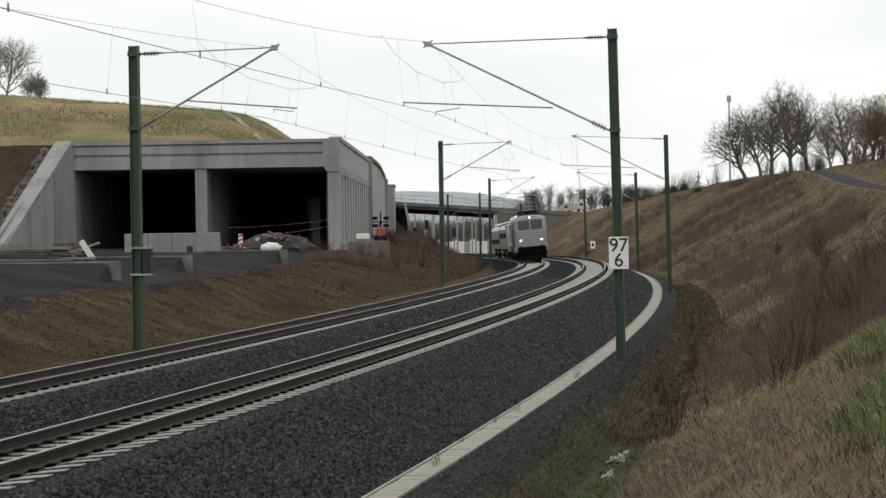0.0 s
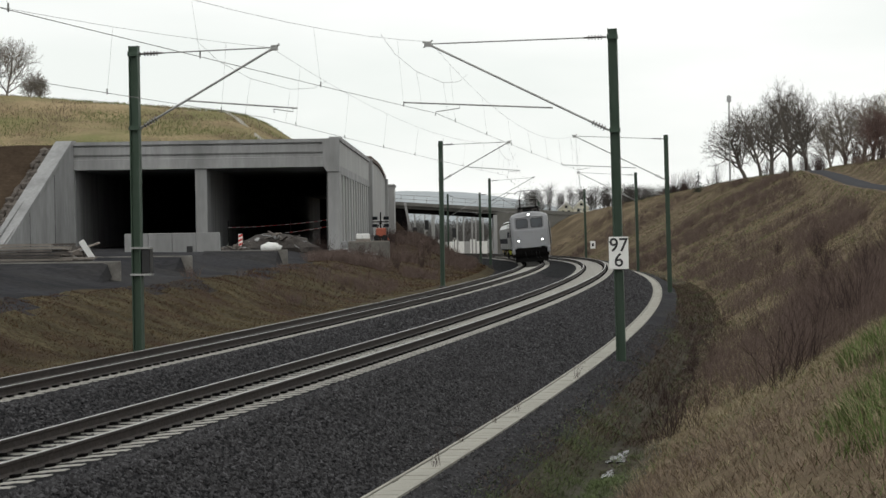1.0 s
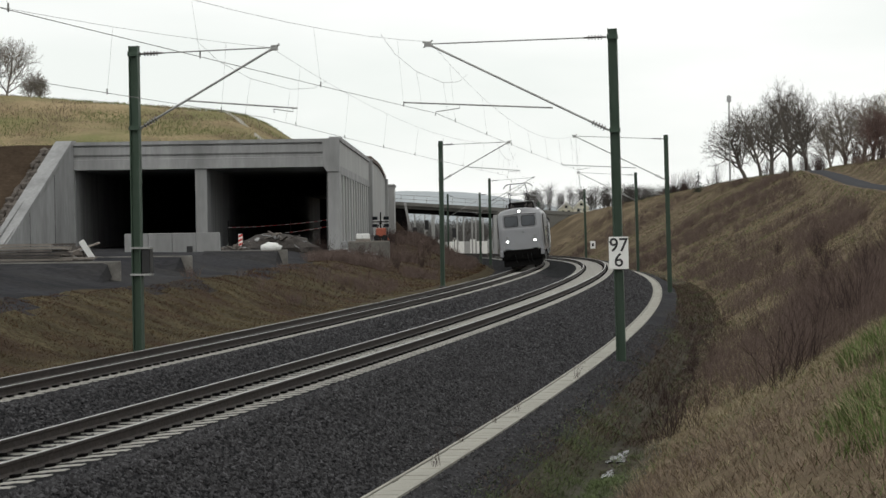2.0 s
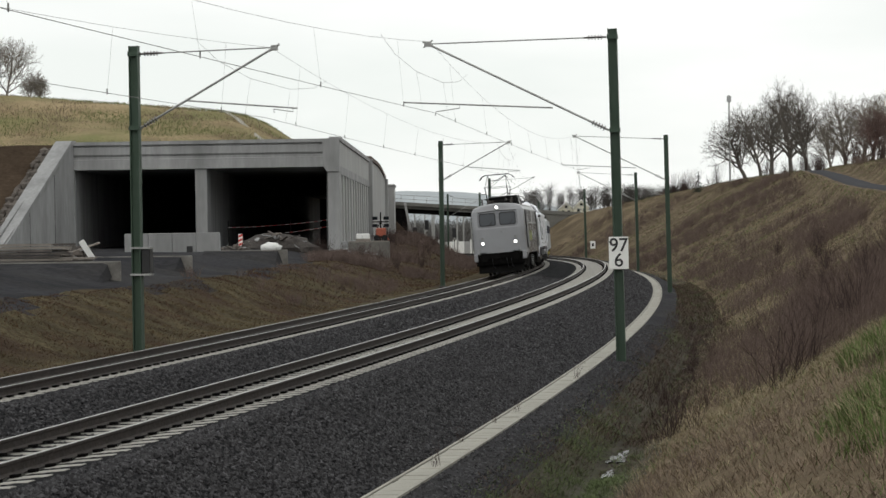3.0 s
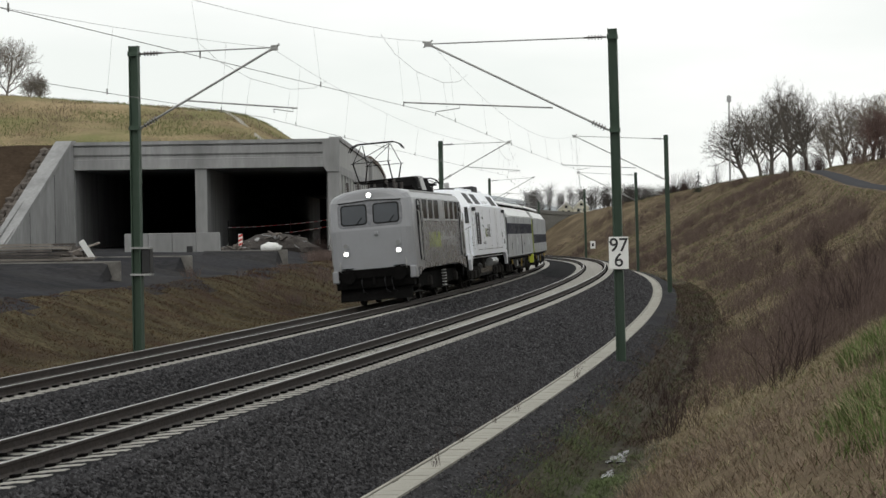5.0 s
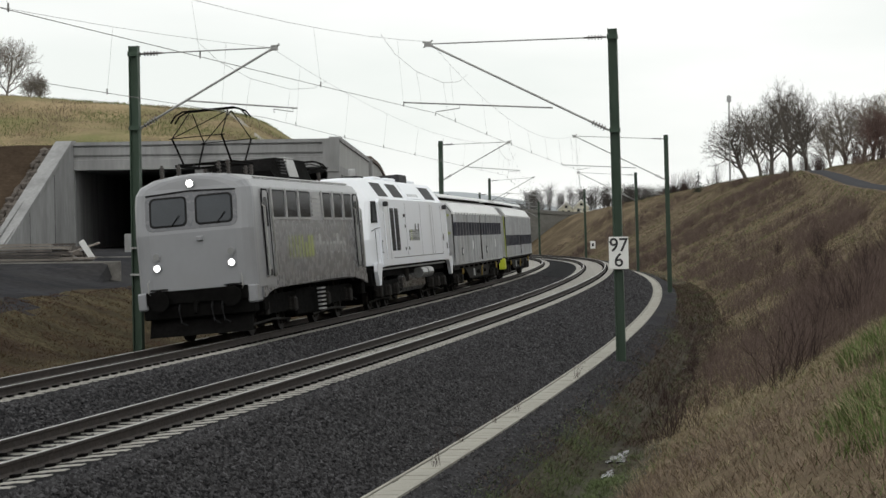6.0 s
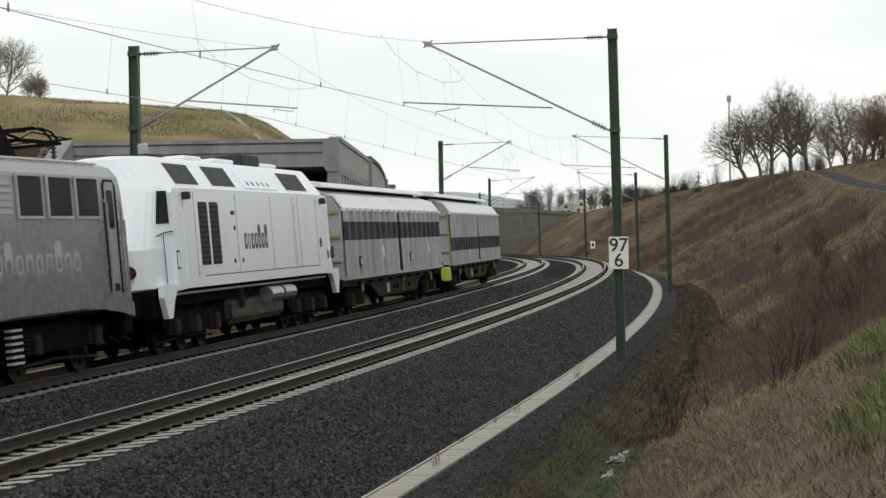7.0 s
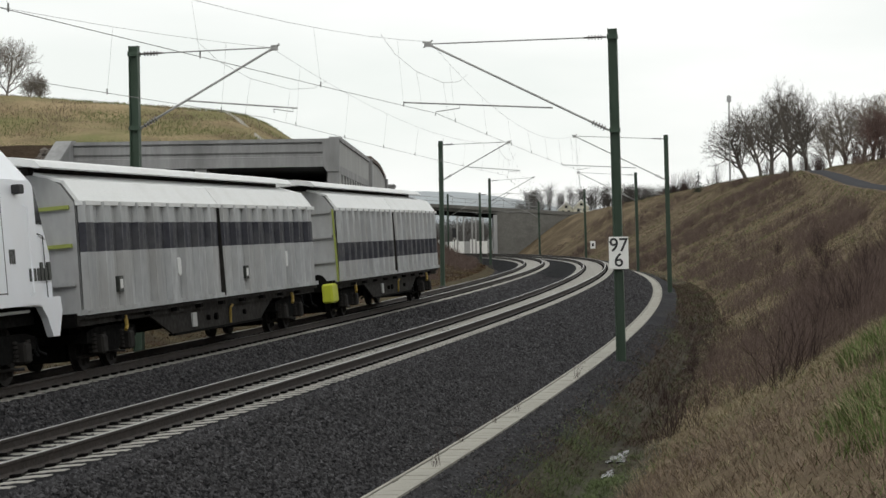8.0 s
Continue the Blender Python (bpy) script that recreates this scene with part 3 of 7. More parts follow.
    for i in range(34):
        u = 1.0 + i * 0.54
        z = PTOP + (WING_END - PTOP) * u / L
        for k in range(2):
            r = rng.uniform(0.3, 0.45)
            bm = bmesh.new()
            bmesh.ops.create_icosphere(bm, subdivisions=1, radius=r)
            for v in bm.verts:
                v.co *= rng.uniform(0.75, 1.2)
            bmesh.ops.translate(bm, verts=bm.verts[:], vec=a + d * u + nrm * (1.5 + k * 0.55 + rng.uniform(-0.1, 0.1)) + Vector((0, 0, z - 0.05 - k * 0.12 + rng.uniform(-0.1, 0.15))))
            part("fill_stone", bm, M_FILL, t)
    return t


M_RIM = mat("brown_rim", (0.13, 0.1, 0.085), 0.9, vary=0.3, scale=1.0, fine=6)
M_FILL = mat("rough_fill_stone", (0.13, 0.11, 0.095), 0.95, vary=0.3, scale=2, fine=8, bump=0.05, bump_scale=6, objrand=0.6)
M_MOUND = mat("mound_grass", (0.3, 0.235, 0.14), 0.95, vary=0.3, scale=0.25, fine=3, stain=(0.16, 0.17, 0.07), stain_amt=0.8, stain_scale=0.12, bump=0.08, bump_scale=3, spec=0.03)
M_SOIL = mat("bare_brown_soil", (0.06, 0.043, 0.03), 0.95, vary=0.3, scale=0.3, fine=3, bump=0.08, bump_scale=4, spec=0.03)
portal = build_portal()


def mound_z(x, y):
    """Earth heaped over the tunnel roof and down beside its wing wall."""
    ridge = np.interp(x, [-120, -42, -29.3, -21.2, -18.5, -16.4, -14.7, -12], [18.0, 16.3, 15.2, 14.5, 14.0, 13.1, 11.9, 10.1])
    over = 9.9 + (ridge - 9.9) * smooth01((y - (PY + 0.6)) / 36)
    return over


def build_mound():
    xs = np.concatenate([np.arange(-140, -40, 5.0), np.arange(-40, -8.6, 0.6)])
    ys = np.concatenate([np.arange(PY + 0.7, PY + 40, 1.0), np.arange(PY + 40, PY + 176, 8.0)])
    X, Y = np.meshgrid(xs, ys, indexing="ij")
    Z = mound_z(X, Y) + 0.12 * lump(X, Y, 0.5, 2.0) * smooth01((Y - PY - 2) / 5)
    k = len(ys)
    v = np.stack([X, Y, Z], -1).reshape(-1, 3)
    f = [(i * k + j, (i + 1) * k + j, (i + 1) * k + j + 1, i * k + j + 1) for i in range(len(xs) - 1) for j in range(k - 1)]
    v[:, 2] = np.where((v[:, 0] > -8.9), 9.0, v[:, 2])
    tagged(new("grassy_mound", mesh_from("grassy_mound", v, f, M_MOUND, smooth=True)), "olive and brown grassy earth mound over the tunnel roof", "mound", kind="structure")
    # bare soil slope left of the wing wall
    us = np.linspace(0, 1, 24)
    vs = np.linspace(0, 1, 24)
    v, f = [], []
    for u in us:
        for w in vs:
            x = PX0 - 1.5 - w * 70 - u * 4.6 * (1 - w)
            y = PY + 0.8 - u * 24
            z = 10.0 + 3.5 * smooth01((w - 0.1) / 0.9) - u * (13.6 + 3.5 * smooth01((w - 0.1) / 0.9))
            v.append((x, y, z + 0.1 * float(lump(x, y, 0.6))))
    k = len(vs)
    f = [(i * k + j, i * k + j + 1, (i + 1) * k + j + 1, (i + 1) * k + j) for i in range(len(us) - 1) for j in range(k - 1)]
    tagged(new("soil_slope", mesh_from("soil_slope", v, f, M_SOIL, smooth=True)), "dark brown bare soil slope beside the wing wall", "soil slope", kind="structure")
    # pale concrete drain down the mound
    bm = bmesh.new()
    pts = [(-21.0, 225, 0), (-18.4, 216, 0), (-15.5, 205, 0), (-13.2, 196, 0)]
    pts = [Vector((x, y, float(mound_z(x, y)) + 0.06)) for x, y, _ in pts]
    fine = [pts[i].lerp(pts[i + 1], q / 6) for i in range(3) for q in range(6)]
    for a, b in zip(fine, fine[1:]):
        za, zb = float(mound_z(a.x, a.y)) + 0.1, float(mound_z(b.x, b.y)) + 0.1
        vv = [bm.verts.new(q) for q in ((a.x - 0.22, a.y, za), (a.x + 0.22, a.y, za - 0.05), (b.x + 0.22, b.y, zb - 0.05), (b.x - 0.22, b.y, zb), (a.x - 0.22, a.y, za - 0.4), (a.x + 0.22, a.y, za - 0.5), (b.x + 0.22, b.y, zb - 0.5), (b.x - 0.22, b.y, zb - 0.4))]
        for q in ((0, 1, 2, 3), (0, 4, 5, 1), (3, 2, 6, 7), (1, 5, 6, 2), (0, 3, 7, 4)):
            bm.faces.new([vv[i] for i in q])
    tagged(part("drain_channel", bm, M_TROUGH), "pale concrete drain running down the grassy mound", "drain", kind="structure")


build_mound()


# ------------------------------------------------------------ road bridge
M_OLDCONC = mat("old_bridge_concrete", (0.2, 0.195, 0.18), 0.9, vary=0.25, scale=0.4, fine=4, stain=(0.1, 0.095, 0.085), stain_amt=0.7, stain_scale=0.4, spec=0.08)


def build_bridge():
    t = thing("road_bridge", None, "grey concrete road bridge over the railway with railings", "bridge", kind="structure")
    y = 370.0
    m = Matrix.Translation((0, y, 0)) @ Matrix.Rotation(radians(4.2), 4, "Y")
    zc = 6.51
    part("deck", boxbm(-24, 28, 0, 9, zc - 0.55, zc + 0.05, m=m), M_OLDCONC, t)
    part("edge_beam", boxbm(-24, 28, -0.5, 0.3, zc - 0.1, zc + 0.45, m=m), M_OLDCONC, t)
    # Girder in near-black, not the deck's concrete colour.
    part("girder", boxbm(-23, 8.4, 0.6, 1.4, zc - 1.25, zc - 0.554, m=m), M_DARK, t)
    for i in range(24):
        part("railing_post", boxbm(-21 + i * 2, -20.93 + i * 2, -0.2, -0.13, zc + 0.45, zc + 1.5, m=m), M_GALV, t)
    for h in (0.9, 1.5):
        part("railing_bar", boxbm(-24, 28, -0.2, -0.14, zc + h, zc + h + 0.06, m=m), M_GALV, t)
    # Sunlit strip: the light on it is put into its paler concrete.
    part("abutment", boxbm(7.9, 8.5, -0.8, 9, -2.5, 5.2), M_CONC_L, t).location = (0, y, 0)
    part("abutment_wing", prism(bmesh.new(), [(8.5, -2.5), (29, -2.5), (29, 4.2), (8.5, 5.7)], -0.4, 0.5), M_OLDCONC, t).location = (0, y, 0)
    # Left abutment in near-black, unlike the pale right one.
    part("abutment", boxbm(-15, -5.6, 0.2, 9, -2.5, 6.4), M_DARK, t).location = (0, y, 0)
    bm = bmesh.new()
    prism(bm, [(-6.0, 7.3), (-5.6, 7.3), (-4.0, -1.7), (-4.4, -1.7)], -0.6, 0.15)
    part("abutment_edge", bm, M_CONC_L, t).location = (0, y, 0)
    return t


build_bridge()


# ------------------------------------------------------------ train
SF, V = 179.715, 25.3211


def vehicle_pose(t, b, half):
    """Pose of a vehicle whose middle runs b metres behind the lamps of the first one."""
    s = SF - V * t + b
    a, c = P(s - half, D), P(s + half, D)
    mid = (a + c) / 2
    fwd = (a - c).normalized()
    left = Vector((0, 0, 1)).cross(fwd).normalized()
    up = fwd.cross(left)
    m = Matrix((fwd, left, up)).transposed().to_4x4()
    return Matrix.Translation(mid) @ m @ Matrix.Rotation(math.atan(CANT / 1.5), 4, "X")


M_GREYB = mat("light_grey_loco_paint", (0.265, 0.27, 0.285), 0.32, vary=0.035, scale=0.8, fine=8, stain=(0.2, 0.197, 0.195), stain_amt=0.25, stain_scale=0.9)
M_GRAPH = mat("graphite_side_paint", (0.15, 0.153, 0.165), 0.27, vary=0.03, scale=0.7, fine=5, stain=(0.19, 0.19, 0.195), stain_amt=0.3, stain_scale=0.8)
M_ROOFG = mat("weathered_roof_paint", (0.5, 0.5, 0.5), 0.55, vary=0.12, scale=1.5, fine=10, stain=(0.25, 0.24, 0.23), stain_amt=0.4, stain_scale=1.4)
M_WHITE = mat("white_loco_paint", (0.86, 0.885, 0.94), 0.3, vary=0.012, scale=0.8, fine=3, stain=(0.74, 0.73, 0.72), stain_amt=0.3, stain_scale=0.5, streak=0.7)
M_WAGON = mat("weathered_wagon_paint", (0.44, 0.45, 0.46), 0.6, vary=0.2, scale=0.8, fine=9, stain=(0.33, 0.325, 0.315), stain_amt=0.6, stain_scale=1.1, streak=0.35, spec=0.25)
M_WROOF = mat("pale_wagon_roof", (0.76, 0.77, 0.77), 0.5, vary=0.08, scale=0.9, stain=(0.5, 0.5, 0.48), stain_amt=0.5, stain_scale=0.9)
M_STRIPE = mat("dark_stripe_paint", (0.034, 0.035, 0.048), 0.6, vary=0.2, scale=1.2, fine=8, stain=(0.1, 0.1, 0.105), stain_amt=0.6, stain_scale=1.5, spec=0.4)
M_FRAMEG = mat("grimy_underframe_and_gap", (0.034, 0.032, 0.03), 0.75, vary=0.3, scale=1.5, fine=9, stain=(0.025, 0.022, 0.02), stain_amt=0.85, stain_scale=1.6, spec=0.05)
M_LIME = mat("lime_paint", (0.5, 0.55, 0.03), 0.5, vary=0.12, scale=2, stain=(0.3, 0.32, 0.05), stain_amt=0.4, stain_scale=2)
M_LIMEPALE = mat("pale_lime_lettering", (0.27, 0.31, 0.07), 0.5, vary=0.1)
M_LETTER = mat("pale_grey_lettering", (0.42, 0.42, 0.42), 0.5, vary=0.1)
M_LETTERD = mat("dark_lettering", (0.022, 0.026, 0.022), 0.5, vary=0.1)
M_GLASS = mat("dark_window_glass", (0.012, 0.013, 0.016), 0.12, vary=0.1, spec=0.012)
M_SCREEN = mat("windscreen_glass", (0.05, 0.056, 0.064), 0.06, vary=0.1, spec=0.4)
M_RUBBER = mat("black_rubber", (0.015, 0.015, 0.016), 0.7, vary=0.1, spec=0.15)
M_STEEL = mat("grimy_wheel_steel", (0.02, 0.018, 0.017), 0.6, metal=0.0, vary=0.3, scale=3, spec=0.08)
M_SILVER = mat("silver_tank", (0.3, 0.3, 0.3), 0.35, metal=0.8, vary=0.12)
M_TANK = mat("glossy_black_tank", (0.022, 0.022, 0.024), 0.3, vary=0.3, scale=2, fine=9, spec=0.5)
M_RED = mat("red_lamp_glass", (0.13, 0.014, 0.018), 0.5, vary=0.2)
M_LAMP = glow("lit_headlamp", (1.0, 0.99, 0.95), 4.0)
M_LENS = mat("unlit_lamp_glass", (0.25, 0.25, 0.25), 0.15, vary=0.1, spec=0.8)
M_GRILLE = mat("dark_grille", (0.045, 0.045, 0.047), 0.6, vary=0.2, scale=6, spec=0.1)
M_YELLOW = mat("yellow_marking", (0.3, 0.2, 0.03), 0.5, vary=0.1)


def ring_of(half):
    """A closed ring from half a cross-section that runs from the bottom to the roof's middle."""
    return [(y, z) for y, z in half] + [(-y, z) for y, z in half[::-1] if y > 1e-6]


def loft(rings, strips=False):
    bm = bmesh.new()
    rows = [[bm.verts.new(q) for q in r] for r in rings]
    n = len(rows[0])
    for a, b in zip(rows, rows[1:]):
        for i in range(n):
            bm.faces.new((a[i], a[(i + 1) % n], b[(i + 1) % n], b[i]))
    if strips:
        # level strips across each end keep the faces flat
        for row in (rows[0], rows[-1]):
            for i in range(n // 2):
                j = n - 1 - i
                q = (row[i], row[i + 1], row[j - 1], row[j])
                bm.faces.new(q if len(set(q)) == 4 else tuple(dict.fromkeys(q)))
    else:
        bm.faces.new(rows[0][::-1])
        bm.faces.new(rows[-1])
    return bm


def body_rings(half, L, r, rake, both=True, squeeze=0.0):
    """Cross-sections from the rear to the front, rounded in plan at the ends; rake(z) sets the upper front back."""
    ring = ring_of(half)
    xs = []
    for a in (90, 65, 40, 18, 0):
        xs.append((L / 2 - r + r * math.sin(radians(a)), r * (1 - math.cos(radians(a)))))
    out = []
    xs += [(L / 2 - 1.0, 0), (L / 2 - 1.6, 0), (L / 2 - 2.2, 0)]
    stations = [(-x, i) for x, i in xs] + [(0, 0)] + [(x, i) for x, i in xs[::-1]]
    for x, inset in stations:
        e = max(0.0, (abs(x) - (L / 2 - 2.2)) / 2.2)
        row = []
        for y, z in ring:
            yy = y - math.copysign(min(abs(y), inset + squeeze * e * e), y)
            row.append((x - math.copysign(rake(z) * e, x) if x else x, yy, z - 0.25 * inset * (z > half[-1][1] - 0.4)))
        out.append(row)
    return out


def plate(bm, outline, face, thick=0.02, mi=0):
    """A plate whose outline of (u, v) is laid on a surface given by face(u, v) -> place and outward normal."""
    a, b = [], []
    for u, v in outline:
        p, nrm = face(u, v)
        a.append(bm.verts.new(p - nrm * 0.03))
        b.append(bm.verts.new(p + nrm * thick))
    n = len(a)
    fs = [bm.faces.new(b), bm.faces.new(a[::-1])]
    for i in range(n):
        fs.append(bm.faces.new((a[i], a[(i + 1) % n], b[(i + 1) % n], b[i])))
    for f in fs:
        f.material_index = mi
    return bm


def rounded(u0, u1, v0, v1, r, n=3):
    out = []
    for cu, cv, a0 in ((u1 - r, v1 - r, 0), (u0 + r, v1 - r, 90), (u0 + r, v0 + r, 180), (u1 - r, v0 + r, 270)):
        for i in range(n + 1):
            a = radians(a0 + 90 * i / n)
            out.append((cu + r * math.cos(a), cv + r * math.sin(a)))
    return out


def side_face(y, sgn=1):
    return lambda u, v: (Vector((u, sgn * y, v)), Vector((0, sgn, 0)))


def disc(bm, c, axis, r, h, sides=14, mi=0):
    c, axis = Vector(c), Vector(axis).normalized()
    return tube(bm, [c, c + axis * h], r, sides=sides, mi=mi)


def wheelset(parent, x, r):
    bm = bmesh.new()
    for s in (-1, 1):
        tube(bm, [(0, s * 0.685, 0), (0, s * 0.71, 0)], r + 0.028, sides=20)
        tube(bm, [(0, s * 0.71, 0), (0, s * 0.82, 0)], r, sides=20)
        tube(bm, [(0, s * 0.82, 0), (0, s * 0.9, 0)], 0.2, sides=10)
        for k in range(8):
            a = 2 * math.pi * k / 8
            tube(bm, [(0.18 * math.cos(a), s * 0.83, 0.18 * math.sin(a)), (0.8 * r * math.cos(a), s * 0.83, 0.8 * r * math.sin(a))], 0.04, sides=4)
    tube(bm, [(0, -0.7, 0), (0, 0.7, 0)], 0.09, sides=8)
    w = part("wheelset", bm, M_STEEL, parent)
    w.location = (x, 0, r)
    wheels.append((w, x, r))
    return w


wheels = []


def bogie(parent, x, axles, r, material=None, springs=True):
    """A bogie frame with its wheelsets, springs and axle boxes."""
    material = material or M_DARK
    half = max(axles) + r + 0.25
    bm = bmesh.new()
    zt = r + 0.28
    for s in (-1, 1):
        prism(bm, [(-half, zt - 0.02), (-half, zt - 0.22), (min(axles) + 0.3, zt - 0.25), (min(axles) + 0.55, zt - 0.42), (max(axles) - 0.55, zt - 0.42), (max(axles) - 0.3, zt - 0.25), (half, zt - 0.22), (half, zt - 0.02), (half - 0.5, zt + 0.06), (-half + 0.5, zt + 0.06)], s * 1.0, s * 1.14)
    box(bm, -0.35, 0.35, -1.0, 1.0, zt - 0.3, zt)
    box(bm, -half + 0.35, half - 0.35, -0.6, 0.6, 0.2, zt - 0.06)
    box(bm, -half, -half + 0.12, -1.0, 1.0, zt - 0.2, zt - 0.05)
    box(bm, half - 0.12, half, -1.0, 1.0, zt - 0.2, zt - 0.05)
    b = part("bogie", bm, material, parent)
    b.location = (x, 0, 0)
    for a in axles:
        for s in (-1, 1):
            part("axle_box", boxbm(a - 0.17, a + 0.17, s * 1.02, s * 1.28, r - 0.17, r + 0.19, bevel=0.04), M_FRAMEG, b)
            if springs:
                for o in (-0.32, 0.32):
                    bm = bmesh.new()
                    for k in range(5):
                        disc(bm, (a + o, s * 1.12, r - 0.12 + k * 0.075), (0, 0, 1), 0.085, 0.045, 8)
                    part("spring", bm, M_FRAMEG, b)
        wheelset(b, a, r)
    for s in (-1, 1):
        part("brake_rigging", tube(bmesh.new(), [(-half + 0.1, s * 0.9, 0.25), (0, s * 0.95, 0.33), (half - 0.1, s * 0.9, 0.25)], 0.035), M_STEEL, b)
    return b


def buffers(t, x, material, zb=1.05):
    sg = 1 if x > 0 else -1
    for s in (-1, 1):
        bm = bmesh.new()
        tube(bm, [(x - sg * 0.3, s * 0.875, zb), (x + sg * 0.25, s * 0.875, zb)], 0.12, sides=10)
        tube(bm, [(x + sg * 0.25, s * 0.875, zb), (x + sg * 0.31, s * 0.875, zb)], 0.25, sides=14)
        part("buffer", bm, material, t)
    bm = tube(bmesh.new(), [(x - sg * 0.2, 0, 1.0), (x + sg * 0.2, 0, 0.95), (x + sg * 0.32, 0, 0.7)], 0.05)
    part("coupling_hook", bm, M_DARK, t)
    for y in (-0.45, 0.35, 0.6):
        part("air_hose", tube(bmesh.new(), [(x, y, 0.95), (x + sg * 0.15, y, 0.8), (x + sg * 0.17, y + 0.05, 0.5), (x + sg * 0.05, y + 0.15, 0.42)], 0.025), M_RUBBER, t)


def handrail(t, pts, r=0.018, material=None):
    return part("handrail", tube(bmesh.new(), pts, r, sides=5), material or M_GALV, t)


def electric_loco():
    t = thing("electric_locomotive", None, "light grey electric locomotive with graphite sides and lit headlamps", "locomotive")
    L = 15.1
    half = [(1.38, 1.12), (1.5, 1.17), (1.5, 2.62), (1.5, 3.34), (1.47, 3.6), (1.35, 3.79), (1.0, 3.94), (0.5, 4.01), (0, 4.03)]

    def rake(z):
        return max(0.0, z - 2.62) * 0.2

    part("body", loft(body_rings(half, L, 0.4, rake, squeeze=0.05), True), M_GREYB, t)

    def front(y, z):
        bow = 0.05 * y * y
        return Vector((L / 2 - rake(z) - bow * 0.0, y, z)), Vector((1, 0, 0.2 if z > 2.62 else 0)).normalized()
    # windscreens
    for y0, y1 in ((-1.02, -0.1), (0.1, 1.02)):
        fr = part("windscreen", plate(bmesh.new(), rounded(y0, y1, 2.78, 3.5, 0.12), front, 0.012), M_RUBBER, t)
        part("glass", plate(bmesh.new(), rounded(y0 + 0.05, y1 - 0.05, 2.83, 3.45, 0.09), front, 0.018), M_SCREEN, fr)
        q, _ = front((y0 + y1) / 2, 2.78)
        part("wiper", tube(bmesh.new(), [q + Vector((0.03, 0.05, 0)), q + Vector((0.0, 0.28, 0.27))], 0.014), M_RUBBER, fr)
    part("windscreen_band", plate(bmesh.new(), rounded(-1.12, 1.12, 2.7, 3.58, 0.16), front, 0.006), M_GRAPH, t, "dark grey band round the windscreens")
    part("rain_strip", tube(bmesh.new(), [front(y, 3.62 - 0.05 * abs(y))[0] + Vector((0.02, 0, 0)) for y in (-1.1, -0.6, 0, 0.6, 1.1)], 0.02), M_RUBBER, t)
    # lamps
    for y, z, lit, r in ((0, 3.79, 1, 0.085), (0.91, 1.83, 1, 0.078), (-0.91, 1.83, 1, 0.078), (0.91, 2.1, 0, 0.075), (-0.91, 2.1, 0, 0.075)):
        q, _ = front(y, z)
        lamp = part("headlamp", disc(bmesh.new(), q - Vector((0.08, 0, 0)), (1, 0, 0), r + 0.03, 0.13), M_GREYB, t)
        part("lens", disc(bmesh.new(), q + Vector((0.03, 0, 0)), (1, 0, 0), r, 0.03), M_LAMP if lit else M_LENS, lamp, "lit white lens" if lit else "")
    # front rails, steps, badge and lettering bars
    for s in (-1, 1):
        handrail(t, [(7.58, s * 1.12, 1.2), (7.66, s * 1.15, 1.25), (7.66, s * 1.15, 1.5), (7.58, s * 1.12, 1.55)])
        part("foot_step", boxbm(7.45, 7.68, s * 0.9 - 0.2, s * 0.9 + 0.2, 1.3, 1.33), M_DARK, t)
        part("corner_apron", boxbm(6.9, 7.56, s * 1.22, s * 1.46, 0.84, 1.27, bevel=0.04), M_GREYB, t)
    part("socket", boxbm(7.5, 7.64, 0.12, 0.26, 2.4, 2.52, bevel=0.02), M_GREYB, t)
    part("front_beam_cover", plate(bmesh.new(), rounded(-1.24, 1.24, 0.96, 1.27, 0.02, 1), front, 0.02), M_DARK, t, "black beam across the front")
    part("buffer_beam", boxbm(6.95, 7.5, -1.35, 1.35, 0.6, 1.02, bevel=0.03), M_DARK, t)
    part("buffer_beam", boxbm(-7.5, -6.95, -1.35, 1.35, 0.6, 1.02, bevel=0.03), M_DARK, t)
    bm = bmesh.new()
    prism(bm, [(7.3, 0.62), (7.45, 0.3), (7.52, 0.18), (7.4, 0.18), (7.1, 0.62)], -1.25, 1.25)
    part("snow_plough", bm, M_DARK, t)
    buffers(t, 7.5, M_DARK)
    buffers(t, -7.5, M_DARK)
    # skirts with rising arches
    for s in (-1, 1):
        bm = bmesh.new()
        prism(bm, [(7.0, 1.2), (7.0, 0.92), (6.75, 0.93), (6.45, 1.01), (5.9, 1.08), (5.2, 1.12), (-1.6, 1.168), (-4.1, 1.168), (-5.4, 1.12), (-6.4, 1.03), (-7.25, 0.92), (-7.25, 1.2)], s * 1.44, s * 1.497)
        part("skirt", bm, M_GRAPH if s > 0 else M_GREYB, t)
        f = side_face(1.5, s)
        part("side_panel", plate(bmesh.new(), [(5.45, 1.175), (5.45, 2.78), (-7.1, 2.78), (-7.1, 1.175)], f, 0.003), M_GRAPH, t, "graphite grey painted side panel")
